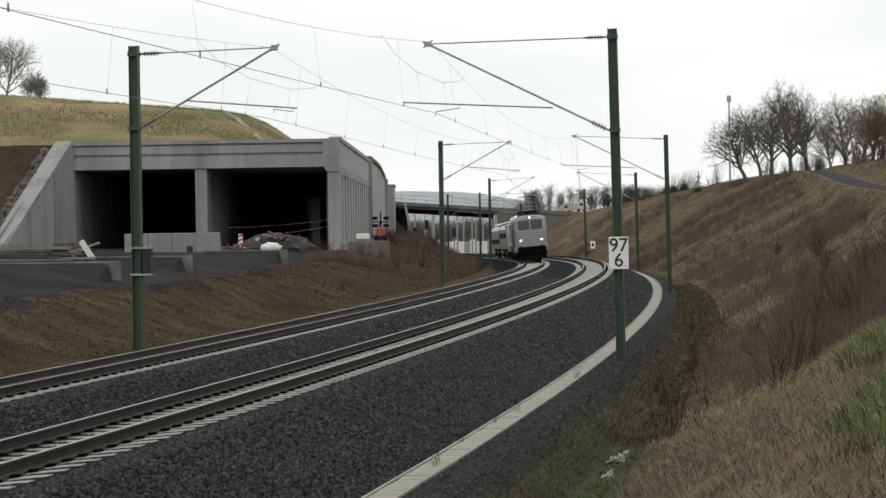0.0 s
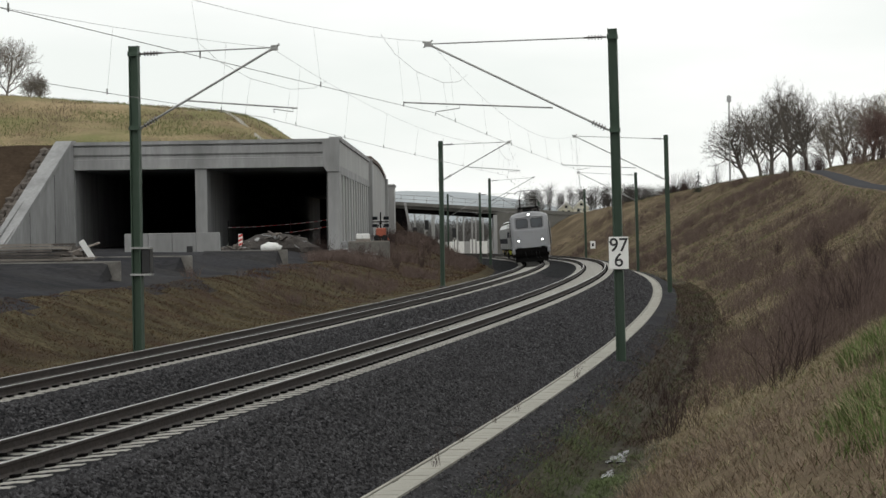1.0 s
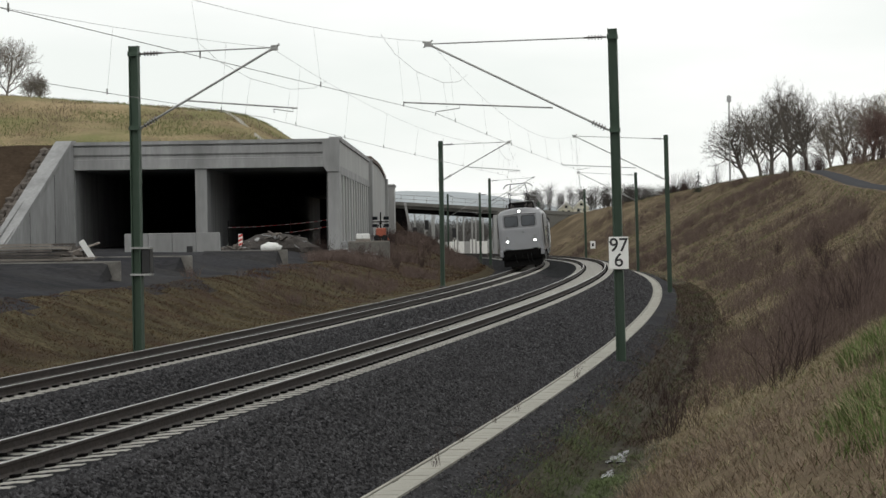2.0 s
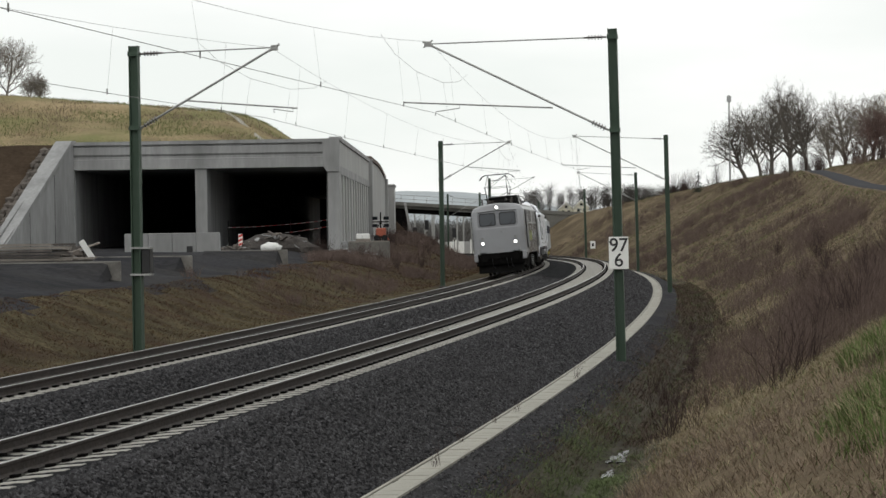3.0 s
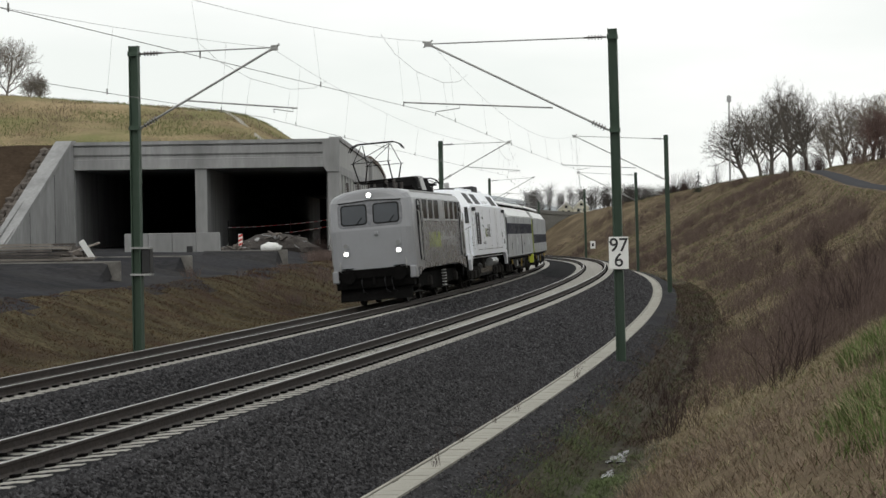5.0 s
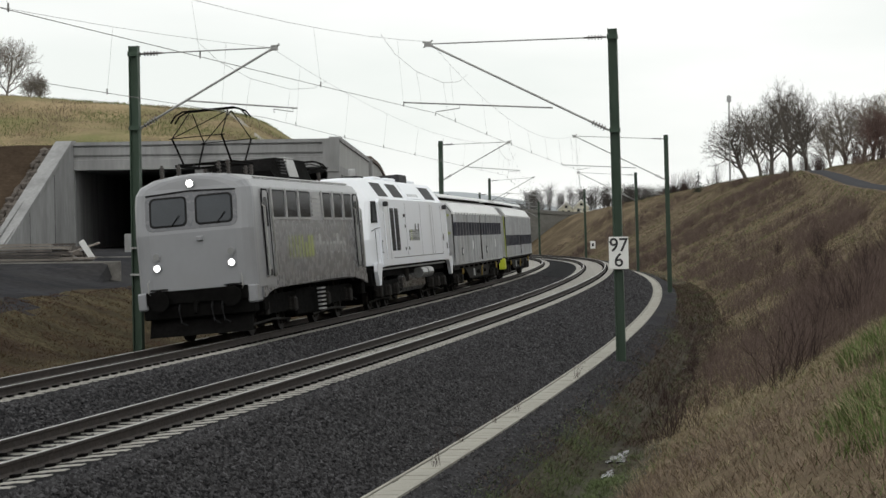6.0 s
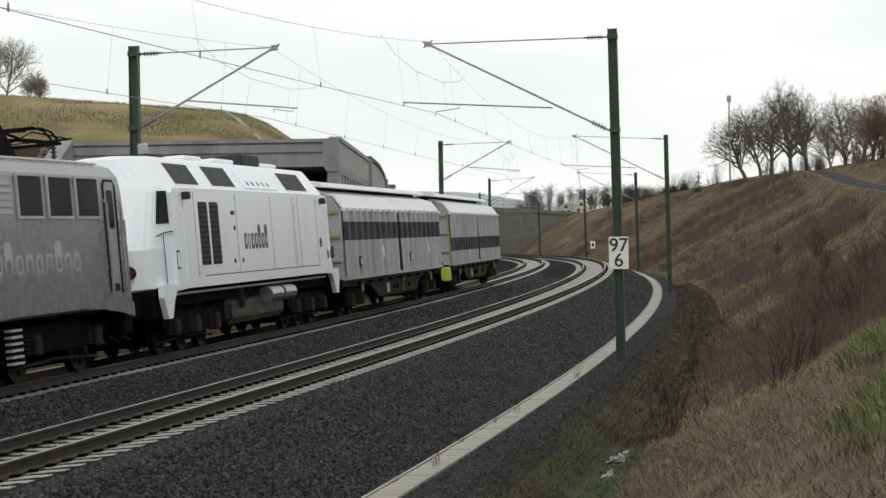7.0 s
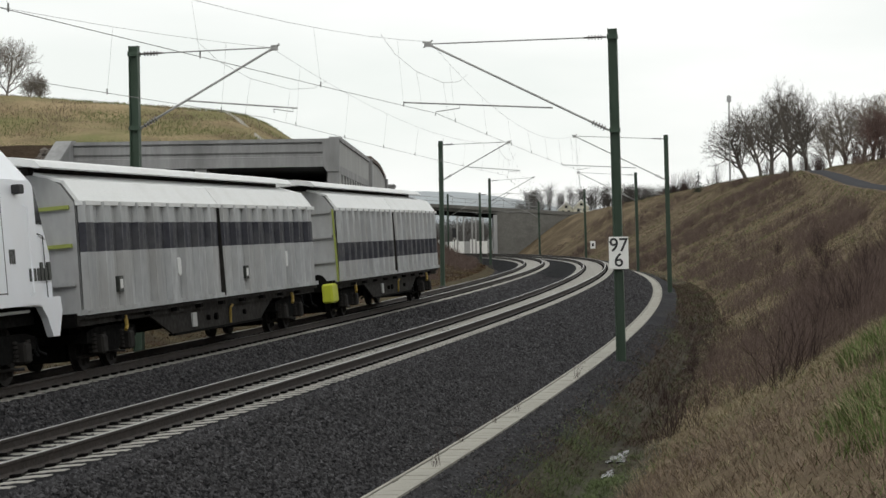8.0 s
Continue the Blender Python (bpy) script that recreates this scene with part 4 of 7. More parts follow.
        # windows of the machine room, one of them a grey louvre
        for i, (x, x2) in enumerate(((5.4, 3.86), (3.7, 2.29), (2.12, 0.57), (0.46, -0.85), (-1.04, -2.34), (-2.6, -3.94), (-4.16, -5.5))):
            louvre = i == 3
            fr = part("side_window", plate(bmesh.new(), rounded(x2, x, 2.82, 3.54, 0.05, 2), f, 0.01), M_GREYB if louvre else M_RUBBER, t)
            if louvre:
                for k in range(5):
                    part("slat", boxbm(x2 + 0.1, x - 0.1, s * 1.505, s * 1.53, 2.88 + k * 0.12, 2.95 + k * 0.12), M_LETTER, fr)
            else:
                part("pane", plate(bmesh.new(), rounded(x2 + 0.07, x - 0.05, 2.88, 3.5, 0.04, 2), f, 0.016), M_GLASS, fr)
                part("pillar", boxbm(x - 0.03, x + 0.03, s * 1.505, s * 1.545, 2.8, 3.58), M_LETTER, fr)
                part("sill", boxbm(x2, x, s * 1.505, s * 1.54, 2.8, 2.85), M_LETTER, fr)
        # cab doors
        for x0 in (5.75, -6.5):
            d = part("cab_door", plate(bmesh.new(), rounded(x0 - 0.0, x0 + 0.62, 1.4, 3.48, 0.1), f, 0.008), M_GREYB, t)
            part("door_window", plate(bmesh.new(), rounded(x0 + 0.12, x0 + 0.5, 2.62, 3.34, 0.06), f, 0.014), M_GLASS, d)
            part("door_kick_plate", plate(bmesh.new(), rounded(x0 + 0.1, x0 + 0.5, 1.43, 1.58, 0.03), f, 0.014), M_RUBBER, d)
            part("door_seal", tube(bmesh.new(), [(x0 - 0.04, s * 1.51, 1.4), (x0 - 0.04, s * 1.51, 3.42), (x0 + 0.06, s * 1.5, 3.53), (x0 + 0.56, s * 1.5, 3.53), (x0 + 0.67, s * 1.51, 3.42), (x0 + 0.67, s * 1.51, 1.4)], 0.022, sides=5), M_RUBBER, d)
            for xx in (x0 - 0.12, x0 + 0.74):
                handrail(t, [(xx, s * 1.5, 1.4), (xx, s * 1.58, 1.46), (xx, s * 1.58, 3.1), (xx, s * 1.5, 3.16)], 0.024)
        # lettering as bars: lime strokes, then grey ones
        for i in range(8):
            c, w = 3.6 - i * 0.42, 0.03 + i * 0.016
            part("lettering_bar", plate(bmesh.new(), rounded(c - w, c + w, 1.82, 2.38 if i != 5 else 2.2, 0.02, 1), f, 0.009), M_LIMEPALE, t)
        for i in range(9):
            tall, x = i in (1, 6), 0.28 - i * 0.51
            part("lettering_bar", plate(bmesh.new(), rounded(x - 0.36, x, 1.86, 2.42 if tall else 2.2, 0.1, 2), f, 0.008), M_LETTER, t)
            part("lettering_gap", plate(bmesh.new(), rounded(x - 0.29, x - 0.07, 1.84 if i % 2 else 1.92, 2.13, 0.07, 2), f, 0.012), M_GRAPH, t)
    # roof: guard rails, hoods, insulators, conductor rails
    bm = bmesh.new()
    for s in (-1, 1):
        tube(bm, [(6.2, s * 1.28, 3.86), (-6.2, s * 1.28, 3.86)], 0.025)
        for k in range(26):
            x = 6.0 - k * 0.48
            tube(bm, [(x, s * 1.28, 3.72), (x, s * 1.28, 3.86)], 0.02, sides=4)
    part("roof_gutter", bm, M_ROOFG, t)
    part("roof_cover", loft([[(x, y, z) for y, z in ((1.2, 3.845), (0.9, 3.96), (0.45, 4.03), (-0.45, 4.03), (-0.9, 3.96), (-1.2, 3.845))] for x in (-6.0, 0.0, 6.0)]), M_ROOFG, t)
    hood = part("roof_hood", loft([[(x, s * w, z) for s, w, z in ((1, 0.95, 3.9), (1, 0.8, h), (-1, 0.8, h), (-1, 0.95, 3.9))] for x, h in ((-2.9, 4.15), (-2.6, 4.5), (1.2, 4.5), (1.9, 4.15))]), M_DARK, t)
    part("hood_cover", boxbm(-1.1, 0.1, -0.82, 0.82, 4.505, 4.54), M_ROOFG, hood, "pale grey hatch")
    for s in (-1, 1):
        bm = bmesh.new()
        plate(bm, [(-1.1, 4.0), (0.1, 4.0), (0.1, 4.48), (-1.1, 4.48)], lambda u, v: (Vector((u, s * (0.95 - (v - 3.9) * 0.25), v)), Vector((0, s, 0.25)).normalized()), 0.02)
        part("hood_cover", bm, M_ROOFG, hood)
        for k in range(5):
            part("hood_slat", boxbm(0.3, 1.1, s * 0.83, s * 0.92, 4.06 + k * 0.08, 4.1 + k * 0.08), M_GRILLE, hood)
    rng = random.Random(8)
    for x, y in ((6.3, 0.5), (6.3, -0.5), (3.2, 0.6), (3.2, -0.6), (2.5, 0.3), (2.4, -0.5), (-3.3, 0.5), (-3.3, -0.5), (-4.0, 0.2), (-6.2, 0.5), (-6.2, -0.5), (6.8, 0.85), (6.75, -0.8)):
        bm = bmesh.new()
        tube(bm, [(x, y, 3.85), (x, y, 4.3)], 0.035)
        for k in range(4):
            disc(bm, (x, y, 3.98 + k * 0.08), (0, 0, 1), 0.065, 0.03, 9)
        part("roof_insulator", bm, M_INSUL, t)
    for y in (0.35, -0.35):
        part("roof_conductor", tube(bmesh.new(), [(6.3, y * 1.4, 4.3), (3.2, y, 4.38), (2.4, y, 4.32)], 0.025), M_DARK, t)
    part("air_horn", tube(bmesh.new(), [(6.6, 0.55, 4.08), (7.0, 0.55, 4.08)], 0.04, 0.08), M_DARK, t)

    def pantograph(xc, up):
        pm = part("pantograph", boxbm(xc - 1.15, xc + 1.15, -0.72, -0.62, 4.27, 4.33), M_DARK, t, "raised diamond pantograph" if up else "lowered diamond pantograph")
        bm = boxbm(xc - 1.15, xc + 1.15, 0.62, 0.72, 4.27, 4.33)
        for xx in (-1.1, 1.1):
            box(bm, xc + xx - 0.05, xc + xx + 0.05, -0.62, 0.62, 4.27, 4.33)
        part("base_frame", bm, M_DARK, pm)
        ze, zh, xe = (4.95, 5.62, 1.62) if up else (4.42, 4.5, 1.9)
        for sx in (-1, 1):
            for sy in (-1, 1):
                part("lower_arm", tube(bmesh.new(), [(xc + sx * 0.75, sy * 0.6, 4.33), (xc + sx * xe, sy * 0.62, ze)], 0.025), M_DARK, pm)
                part("upper_arm", tube(bmesh.new(), [(xc + sx * xe, sy * 0.62, ze), (xc + sx * 0.18, sy * 0.5, zh)], 0.015), M_DARK, pm)
            part("cross_bar", tube(bmesh.new(), [(xc + sx * xe, -0.7, ze), (xc + sx * xe, 0.7, ze)], 0.013), M_DARK, pm)
            part("diagonal", tube(bmesh.new(), [(xc + sx * xe, -0.62, ze), (xc + sx * 0.18, 0.5, zh)], 0.012), M_DARK, pm)
            part("collector_strip", tube(bmesh.new(), [(xc + sx * 0.2, y, zh + dz) for y, dz in ((-0.98, -0.2), (-0.85, -0.03), (-0.65, 0.06), (0.65, 0.06), (0.85, -0.03), (0.98, -0.2))], 0.023), M_DARK, pm)
    pantograph(4.6, True)
    pantograph(-4.9, False)
    # running gear
    for x in (3.95, -3.95):
        bogie(t, x, (1.7, -1.7), 0.625)
    bm = boxbm(-1.7, 1.7, -1.15, 1.15, 0.3, 1.0, bevel=0.05)
    part("underfloor_box", bm, M_DARK, t)
    for s in (-1, 1):
        for k in range(6):
            part("step_rung", boxbm(-1.0, -0.45, s * 1.3, s * 1.42, 0.38 + k * 0.11, 0.42 + k * 0.11), M_LETTER, t)
        part("sand_box", boxbm(5.9, 6.4, s * 1.1, s * 1.35, 0.6, 0.98, bevel=0.03), M_DARK, t)
    return t


def diesel_loco():
    t = thing("diesel_locomotive", None, "white diesel locomotive with dark roof windows and side grilles", "locomotive")
    L = 19.6
    half = [(1.3, 1.36), (1.4, 1.4), (1.41, 2.2), (1.41, 3.4), (1.37, 3.5), (0.98, 4.1), (0.9, 4.18), (0.4, 4.22), (0, 4.22)]

    def rake(z):
        return max(0.0, z - 2.15) * 0.62

    part("body", loft(body_rings(half, L, 0.45, rake, squeeze=0.22), True), M_WHITE, t)
    for s in (-1, 1):
        f = side_face(1.41, s)
        # body side stands proud between the cabs
        bm = bmesh.new()
        prism(bm, [(8.25, 1.34), (8.25, 3.36), (8.1, 3.46), (-8.1, 3.46), (-8.25, 3.36), (-8.25, 1.34)], s * 1.36, s * 1.452)
        part("side_wall", bm, M_WHITE, t)
        g = side_face(1.452, s)
        for x in (7.4, 6.45, 2.62, -1.05, -3.6, -3.8, -4.3, -6.6):
            part("panel_joint", boxbm(x - 0.012, x + 0.012, s * 1.44, s * 1.4545, 1.55, 3.38), M_GRILLE, t)
        part("panel_joint", boxbm(-6.6, 5.9, s * 1.44, s * 1.4545, 1.56, 1.58), M_GRILLE, t)
        for x in (6.2, 5.2):
            gr = part("air_grille", plate(bmesh.new(), rounded(x - 0.87, x + 0.0, 1.75, 3.22, 0.03, 1), g, 0.012), M_WHITE, t)
            part("mesh_panel", plate(bmesh.new(), rounded(x - 0.83, x - 0.04, 1.8, 3.18, 0.02, 1), g, 0.018), M_GRILLE, gr)
            for k in range(12):
                part("slat", boxbm(x - 0.82, x - 0.05, s * 1.46, s * 1.482, 1.84 + k * 0.11, 1.87 + k * 0.11), M_FRAMEG, gr)
        for k in range(7):
            tall = k in (4, 6)
            x = 1.97 - k * 0.36
            part("lettering_bar", plate(bmesh.new(), rounded(x - 0.27, x, 2.1, 2.68 if tall else 2.48, 0.08, 2), g, 0.005), M_LETTERD if k != 1 else M_LIMEPALE, t)
            part("lettering_gap", plate(bmesh.new(), rounded(x - 0.165, x - 0.105, 2.2, 2.4, 0.025, 2), g, 0.009), M_WHITE, t)
        # small lettering beside the rear cab window, as bars
        for k in range(7):
            x = -7.72 - k * 0.194
            part("lettering_bar", plate(bmesh.new(), rounded(x - 0.13, x, 1.74, 2.06 if k in (4, 6) else 1.96, 0.02, 1), side_face(1.452 if x > -8.25 else 1.38, s), 0.012), M_LETTERD, t)
        for k in range(3):
            part("lettering_bar", plate(bmesh.new(), rounded(-6.9 - k * 0.1 + 0.0, -6.82 - k * 0.1, 2.05, 2.3, 0.02, 1), g, 0.005), M_LETTERD, t)
        for x, z in ((3.1, 2.95), (2.9, 2.95), (3.1, 1.85), (2.3, 1.85), (2.9, 2.6)):
            part("latch", boxbm(x - 0.04, x + 0.04, s * 1.45, s * 1.475, z - 0.05, z + 0.05), M_GRILLE, t)
        # corner legs and sill
        for q in (1, -1):
            bm = bmesh.new()
            prism(bm, [(q * 9.3, 1.45), (q * 9.35, 1.2), (q * 9.1, 0.76), (q * 8.78, 0.76), (q * 8.55, 1.1), (q * 8.3, 1.3), (q * 7.2, 1.34), (q * 7.2, 1.45)], s * 1.3, s * 1.42)
            part("skirt_leg", bm, M_WHITE, t)
            # cab side window and door
            def cab(u, v):
                e = max(0.0, (abs(u) - 7.6) / (2.2 - rake(v)))
                return Vector((u, s * (1.41 - 0.22 * e * e), v)), Vector((0, s, 0))
            wv = part("cab_window", plate(bmesh.new(), [(q * 8.72, 3.4), (q * 8.32, 3.4), (q * 8.36, 2.72), (q * 9.0, 2.72)], cab, 0.02), M_RUBBER, t)
            part("glass", plate(bmesh.new(), [(q * 8.66, 3.35), (q * 8.38, 3.35), (q * 8.43, 2.78), (q * 8.9, 2.78)], cab, 0.028), M_GLASS, wv)
            part("cab_line", tube(bmesh.new(), [(q * 8.26, s * 1.43, 2.56), (q * 8.8, s * 1.36, 2.52), (q * 9.3, s * 1.22, 2.4)], 0.012, sides=4), M_GRILLE, t)
            part("cab_line", tube(bmesh.new(), [(q * 8.8, s * 1.36, 2.5), (q * 8.8, s * 1.37, 1.4)], 0.01, sides=4), M_GRILLE, t)
            part("camera_housing", boxbm(q * 7.3 - 0.12, q * 7.3 + 0.12, s * 1.45, s * 1.6, 3.22, 3.38, bevel=0.02), M_GRILLE, t)
            handrail(t, [(q * 7.7, s * 1.44, 1.5), (q * 7.7, s * 1.52, 1.55), (q * 7.7, s * 1.52, 3.0), (q * 7.7, s * 1.44, 3.05)], 0.018, M_WHITE)
        part("nameplate_frame", plate(bmesh.new(), rounded(7.95, 8.2, 1.75, 2.15, 0.02, 1), g, 0.006), M_GRILLE, t)
        part("nameplate", plate(bmesh.new(), rounded(7.99, 8.16, 1.79, 2.11, 0.02, 1), g, 0.012), M_WHITE, t)
        # sloped roof with dark intakes and a hatch

        def slope(u, v):
            k = (v - 3.5) / 0.6
            return Vector((u, s * (1.37 - 0.39 * k), v)), Vector((0, s * 0.84, 0.54))
        for x0, x1 in ((7.35, 5.35), (4.1, 1.9), (-3.7, -6.3)):
            fr = part("roof_intake", plate(bmesh.new(), [(x0 + 0.1, 3.54), (x0 - 0.05, 4.04), (x1 - 0.15, 4.04), (x1, 3.54)], slope, 0.012), M_WHITE, t)
            part("intake_mesh", plate(bmesh.new(), [(x0 + 0.05, 3.56), (x0 - 0.08, 4.03), (x1 - 0.1, 4.03), (x1 + 0.05, 3.56)], slope, 0.018), M_GRILLE, fr)
        ht = part("roof_hatch", plate(bmesh.new(), [(1.1, 3.54), (1.0, 4.05), (-2.6, 4.05), (-2.5, 3.54)], slope, 0.03), M_WHITE, t)
        for k in range(5):
            q, nrm = slope(0.5 - k * 0.55, 3.66)
            part("hatch_hole", disc(bmesh.new(), q, nrm, 0.07, 0.035, 8), M_RUBBER, ht)
        part("roof_edge", tube(bmesh.new(), [(7.3, s * 1.42, 3.47), (-7.3, s * 1.42, 3.47)], 0.03, sides=5), M_WHITE, t)
    # windscreens

    for q in (1, -1):
        def nose(y, z):
            return Vector((q * (L / 2 - rake(z) - 0.12 * y * y), y, z)), Vector((q, 0, 0.6)).normalized()
        ws = part("windscreen", plate(bmesh.new(), rounded(-1.0, 1.0, 2.75, 3.6, 0.15), nose, 0.02), M_RUBBER, t)
        part("glass", plate(bmesh.new(), rounded(-0.94, 0.94, 2.81, 3.54, 0.12), nose, 0.03), M_GLASS, ws)
        for s in (-1, 1):
            lamp = part("lamp_cluster", disc(bmesh.new(), (q * 9.72, s * 0.85, 1.75), (q, 0, 0), 0.14, 0.1), M_RUBBER, t)
            part("lens", disc(bmesh.new(), (q * 9.78, s * 0.85, 1.75), (q, 0, 0), 0.1, 0.06), M_RED, lamp, "red lens")
        bm = boxbm(q * 9.2, q * 9.72, -1.25, 1.25, 0.75, 1.34, bevel=0.05)
        part("buffer_beam", bm, M_DARK, t)
        buffers(t, q * 9.75, M_DARK)
        bogie(t, q * 6.1, (1.75, 0.0, -1.75), 0.53)
    for x, w in ((3.4, 0.8), (0.4, 1.0), (-2.0, 0.5), (-2.9, 0.5), (-4.5, 0.9)):
        part("roof_unit", boxbm(x - w, x + w, -0.75, 0.75, 4.2, 4.32 if w > 0.6 else 4.5, bevel=0.04), M_GRILLE if w < 0.6 else M_WHITE, t)
    part("exhaust_stack", boxbm(6.0, 6.2, 0.25, 0.45, 4.28, 4.55, bevel=0.03), M_LETTER, t)
    part("roof_base", boxbm(5.4, 6.6, -0.6, 0.6, 4.18, 4.3, bevel=0.03), M_RUBBER, t)
    part("underfloor_frame", boxbm(-8.6, 8.6, -1.15, 1.15, 1.0, 1.34), M_DARK, t)
    part("fuel_tank", boxbm(-2.9, 2.9, -1.2, 1.2, 0.4, 1.05, bevel=0.14), M_TANK, t)
    for s in (-1, 1):
        part("air_reservoir", tube(bmesh.new(), [(-0.4, s * 1.3, 0.98), (-1.7, s * 1.3, 0.98)], 0.19, sides=12), M_SILVER, t)
        part("air_reservoir", tube(bmesh.new(), [(-1.95, s * 1.3, 0.98), (-3.2, s * 1.3, 0.98)], 0.19, sides=12), M_SILVER, t)
        part("filter_housing", tube(bmesh.new(), [(1.9, s * 1.2, 0.75), (1.9, s * 1.2, 1.3)], 0.11, sides=10), M_FRAMEG, t)
        part("pipe_run", tube(bmesh.new(), [(8.0, s * 1.28, 1.24), (-8.0, s * 1.28, 1.24)], 0.03), M_LETTER, t)
    return t


def fluted(x0, x1, n, z0, z1, s):
    """A pressed side wall between two heights: shallow flutes that run from bottom to top."""
    bm = bmesh.new()
    w = (x0 - x1) / n
    prof = []
    for i in range(n):
        for k, d in ((0.0, 0.0), (0.04, 0.12), (0.11, 0.12), (0.17, 0.0), (0.4, 0.085), (0.55, 0.09), (0.85, 0.0)):
            prof.append((x0 - (i + k) * w, d))
    prof.append((x1, 0.0))
    low = [bm.verts.new((x, s * (1.36 + (z0 - 1.1) * 0.025 + 0.02 + d), z0)) for x, d in prof]
    top = [bm.verts.new((x, s * (1.36 + (z1 - 1.1) * 0.025 + 0.02 + d), z1)) for x, d in prof]
    for i in range(len(prof) - 1):
        bm.faces.new((low[i], low[i + 1], top[i + 1], top[i]))
    return bm


def covered_wagon(stripe, ribs, lime_front):
    t = thing("covered_wagon", None, "grey sliding-wall freight wagon with dark stripe and " + ("lime end boxes" if lime_front else "bright roof cap"), "freight wagon", "covered wagons")
    L = 20.7
    h = L / 2
    wall = lambda z: 1.36 + (z - 1.1) * 0.025
    half = [(1.28, 1.08), (1.34, 1.1), (1.38, 3.1), (1.16, 3.46), (0.9, 3.62), (0, 3.78)]
    part("body", loft([[(x, y, z) for y, z in ring_of(half)] for x in (-h + 0.12, 0.0, h - 0.12)]), M_WAGON, t)
    for s in (-1, 1):
        def f(u, v, s=s):
            return Vector((u, s * wall(v), v)), Vector((0, s, -0.025)).normalized()

        def roofslope(u, v, s=s):
            k = (v - 3.14) / 0.36
            return Vector((u, s * (1.43 - 0.24 * k), v)), Vector((0, s * 0.83, 0.55))
        for x0, x1, n in ((h - 0.05, 0.025, ribs), (-0.025, -h + 0.05, ribs)):
            pan = part("sliding_wall", fluted(x0, x1, n, 1.12, stripe[0], s), M_WAGON, t)
            part("upper_wall", fluted(x0, x1, n, stripe[1], 3.12, s), M_WAGON, pan)
            part("stripe", fluted(x0, x1, n, stripe[0], stripe[1], s), M_STRIPE, pan, "dark grey painted stripe")
            part("roof_panel", plate(bmesh.new(), [(x0, 3.12), (x0, 3.52), (x1, 3.52), (x1, 3.12)], roofslope, 0.03), M_WROOF, pan, "pale grey sloped roof panel")
            part("roof_panel", plate(bmesh.new(), [(x0, 0.0), (x0, 1.0), (x1, 1.0), (x1, 0.0)], lambda u, v, s=s: (Vector((u, s * (1.2 - 0.55 * v), 3.5 + 0.2 * v)), Vector((0, s * 0.34, 0.94))), 0.025), M_WROOF, pan)
            part("bottom_rail", plate(bmesh.new(), [(x0, 1.06), (x0, 1.16), (x1, 1.16), (x1, 1.06)], f, 0.1), M_WAGON, pan)
            part("top_rail", plate(bmesh.new(), [(x0, 3.06), (x0, 3.14), (x1, 3.14), (x1, 3.06)], f, 0.11), M_WROOF, pan)
            xm = (x0 + x1) / 2
            if stripe[0] < 2:
                continue  # the second wagon carries no markings
            part("round_emblem", plate(bmesh.new(), rounded(xm - 1.5, xm - 1.26, 1.62, 2.0, 0.1), f, 0.112), M_WROOF, pan)
            part("lettering_bar", plate(bmesh.new(), rounded(xm + 2.8, xm + 3.1, 1.42, 1.72, 0.02, 1), f, 0.112), M_LETTERD, pan)
            part("lettering_gap", plate(bmesh.new(), rounded(xm + 2.86, xm + 3.04, 1.48, 1.66, 0.02, 1), f, 0.118), M_WROOF, pan)
        part("wall_gap_post", boxbm(-0.02, 0.02, s * 1.3, s * (wall(2) + 0.1), 1.1, 3.14), M_FRAMEG, t)
        # sole bar, trapezoid truss plate and handles
        part("sole_bar", boxbm(-h, h, s * 1.18, s * 1.3, 0.86, 1.06), M_FRAMEG, t)
        part("sill_rail", boxbm(-h, h, s * 1.3, s * 1.4, 0.98, 1.05), M_FRAMEG, t)
        bm = bmesh.new()
        prism(bm, [(-5.6, 0.88), (5.6, 0.88), (3.9, 0.42), (-4.1, 0.42)], s * 1.2, s * 1.25)
        part("truss_plate", bm, M_FRAMEG, t)
        part("truss_flange", boxbm(-4.1, 3.9, s * 1.15, s * 1.3, 0.38, 0.43), M_DARK, t)
        for k in range(9):
            part("wall_roller", boxbm(-8 + 2 * k - 0.1, -8 + 2 * k + 0.1, s * 1.28, s * 1.42, 0.9, 0.98), M_DARK, t)
        for x in (7.6, -7.4):
            part("tie_hook", tube(bmesh.new(), [(x, s * 1.34, 0.95), (x, s * 1.36, 0.75), (x + 0.08, s * 1.36, 0.68)], 0.04), M_YELLOW, t)
        part("brake_plate", boxbm(2.0, 2.35, s * 1.25, s * 1.29, 0.5, 0.8), M_LETTER, t)
        part("brake_lever", tube(bmesh.new(), [(-1.0, s * 1.28, 0.45), (-1.0, s * 1.3, 0.8), (-1.15, s * 1.32, 0.85)], 0.03), M_YELLOW, t)
        for x, r in ((0.3, 0.08), (1.0, 0.06), (-2.4, 0.06)):
            part("valve", disc(bmesh.new(), (x, s * 1.25, 0.65), (0, s, 0), r, 0.07, 10), M_DARK, t)
    # roof cap that overhangs the sloped roof
    bm = bmesh.new()
    ring = [(0.98, 3.76), (1.03, 3.78), (0.92, 3.9), (0.5, 4.0), (0, 4.03), (-0.5, 4.0), (-0.92, 3.9), (-1.03, 3.78), (-0.98, 3.76), (-0.6, 3.84), (0.6, 3.84)]
    part("roof_cap", loft([[(x, y, z) for y, z in ring] for x in (-h + 0.3, 0, h + 0.65)]), M_WROOF, t, "bright overhanging roof cap")
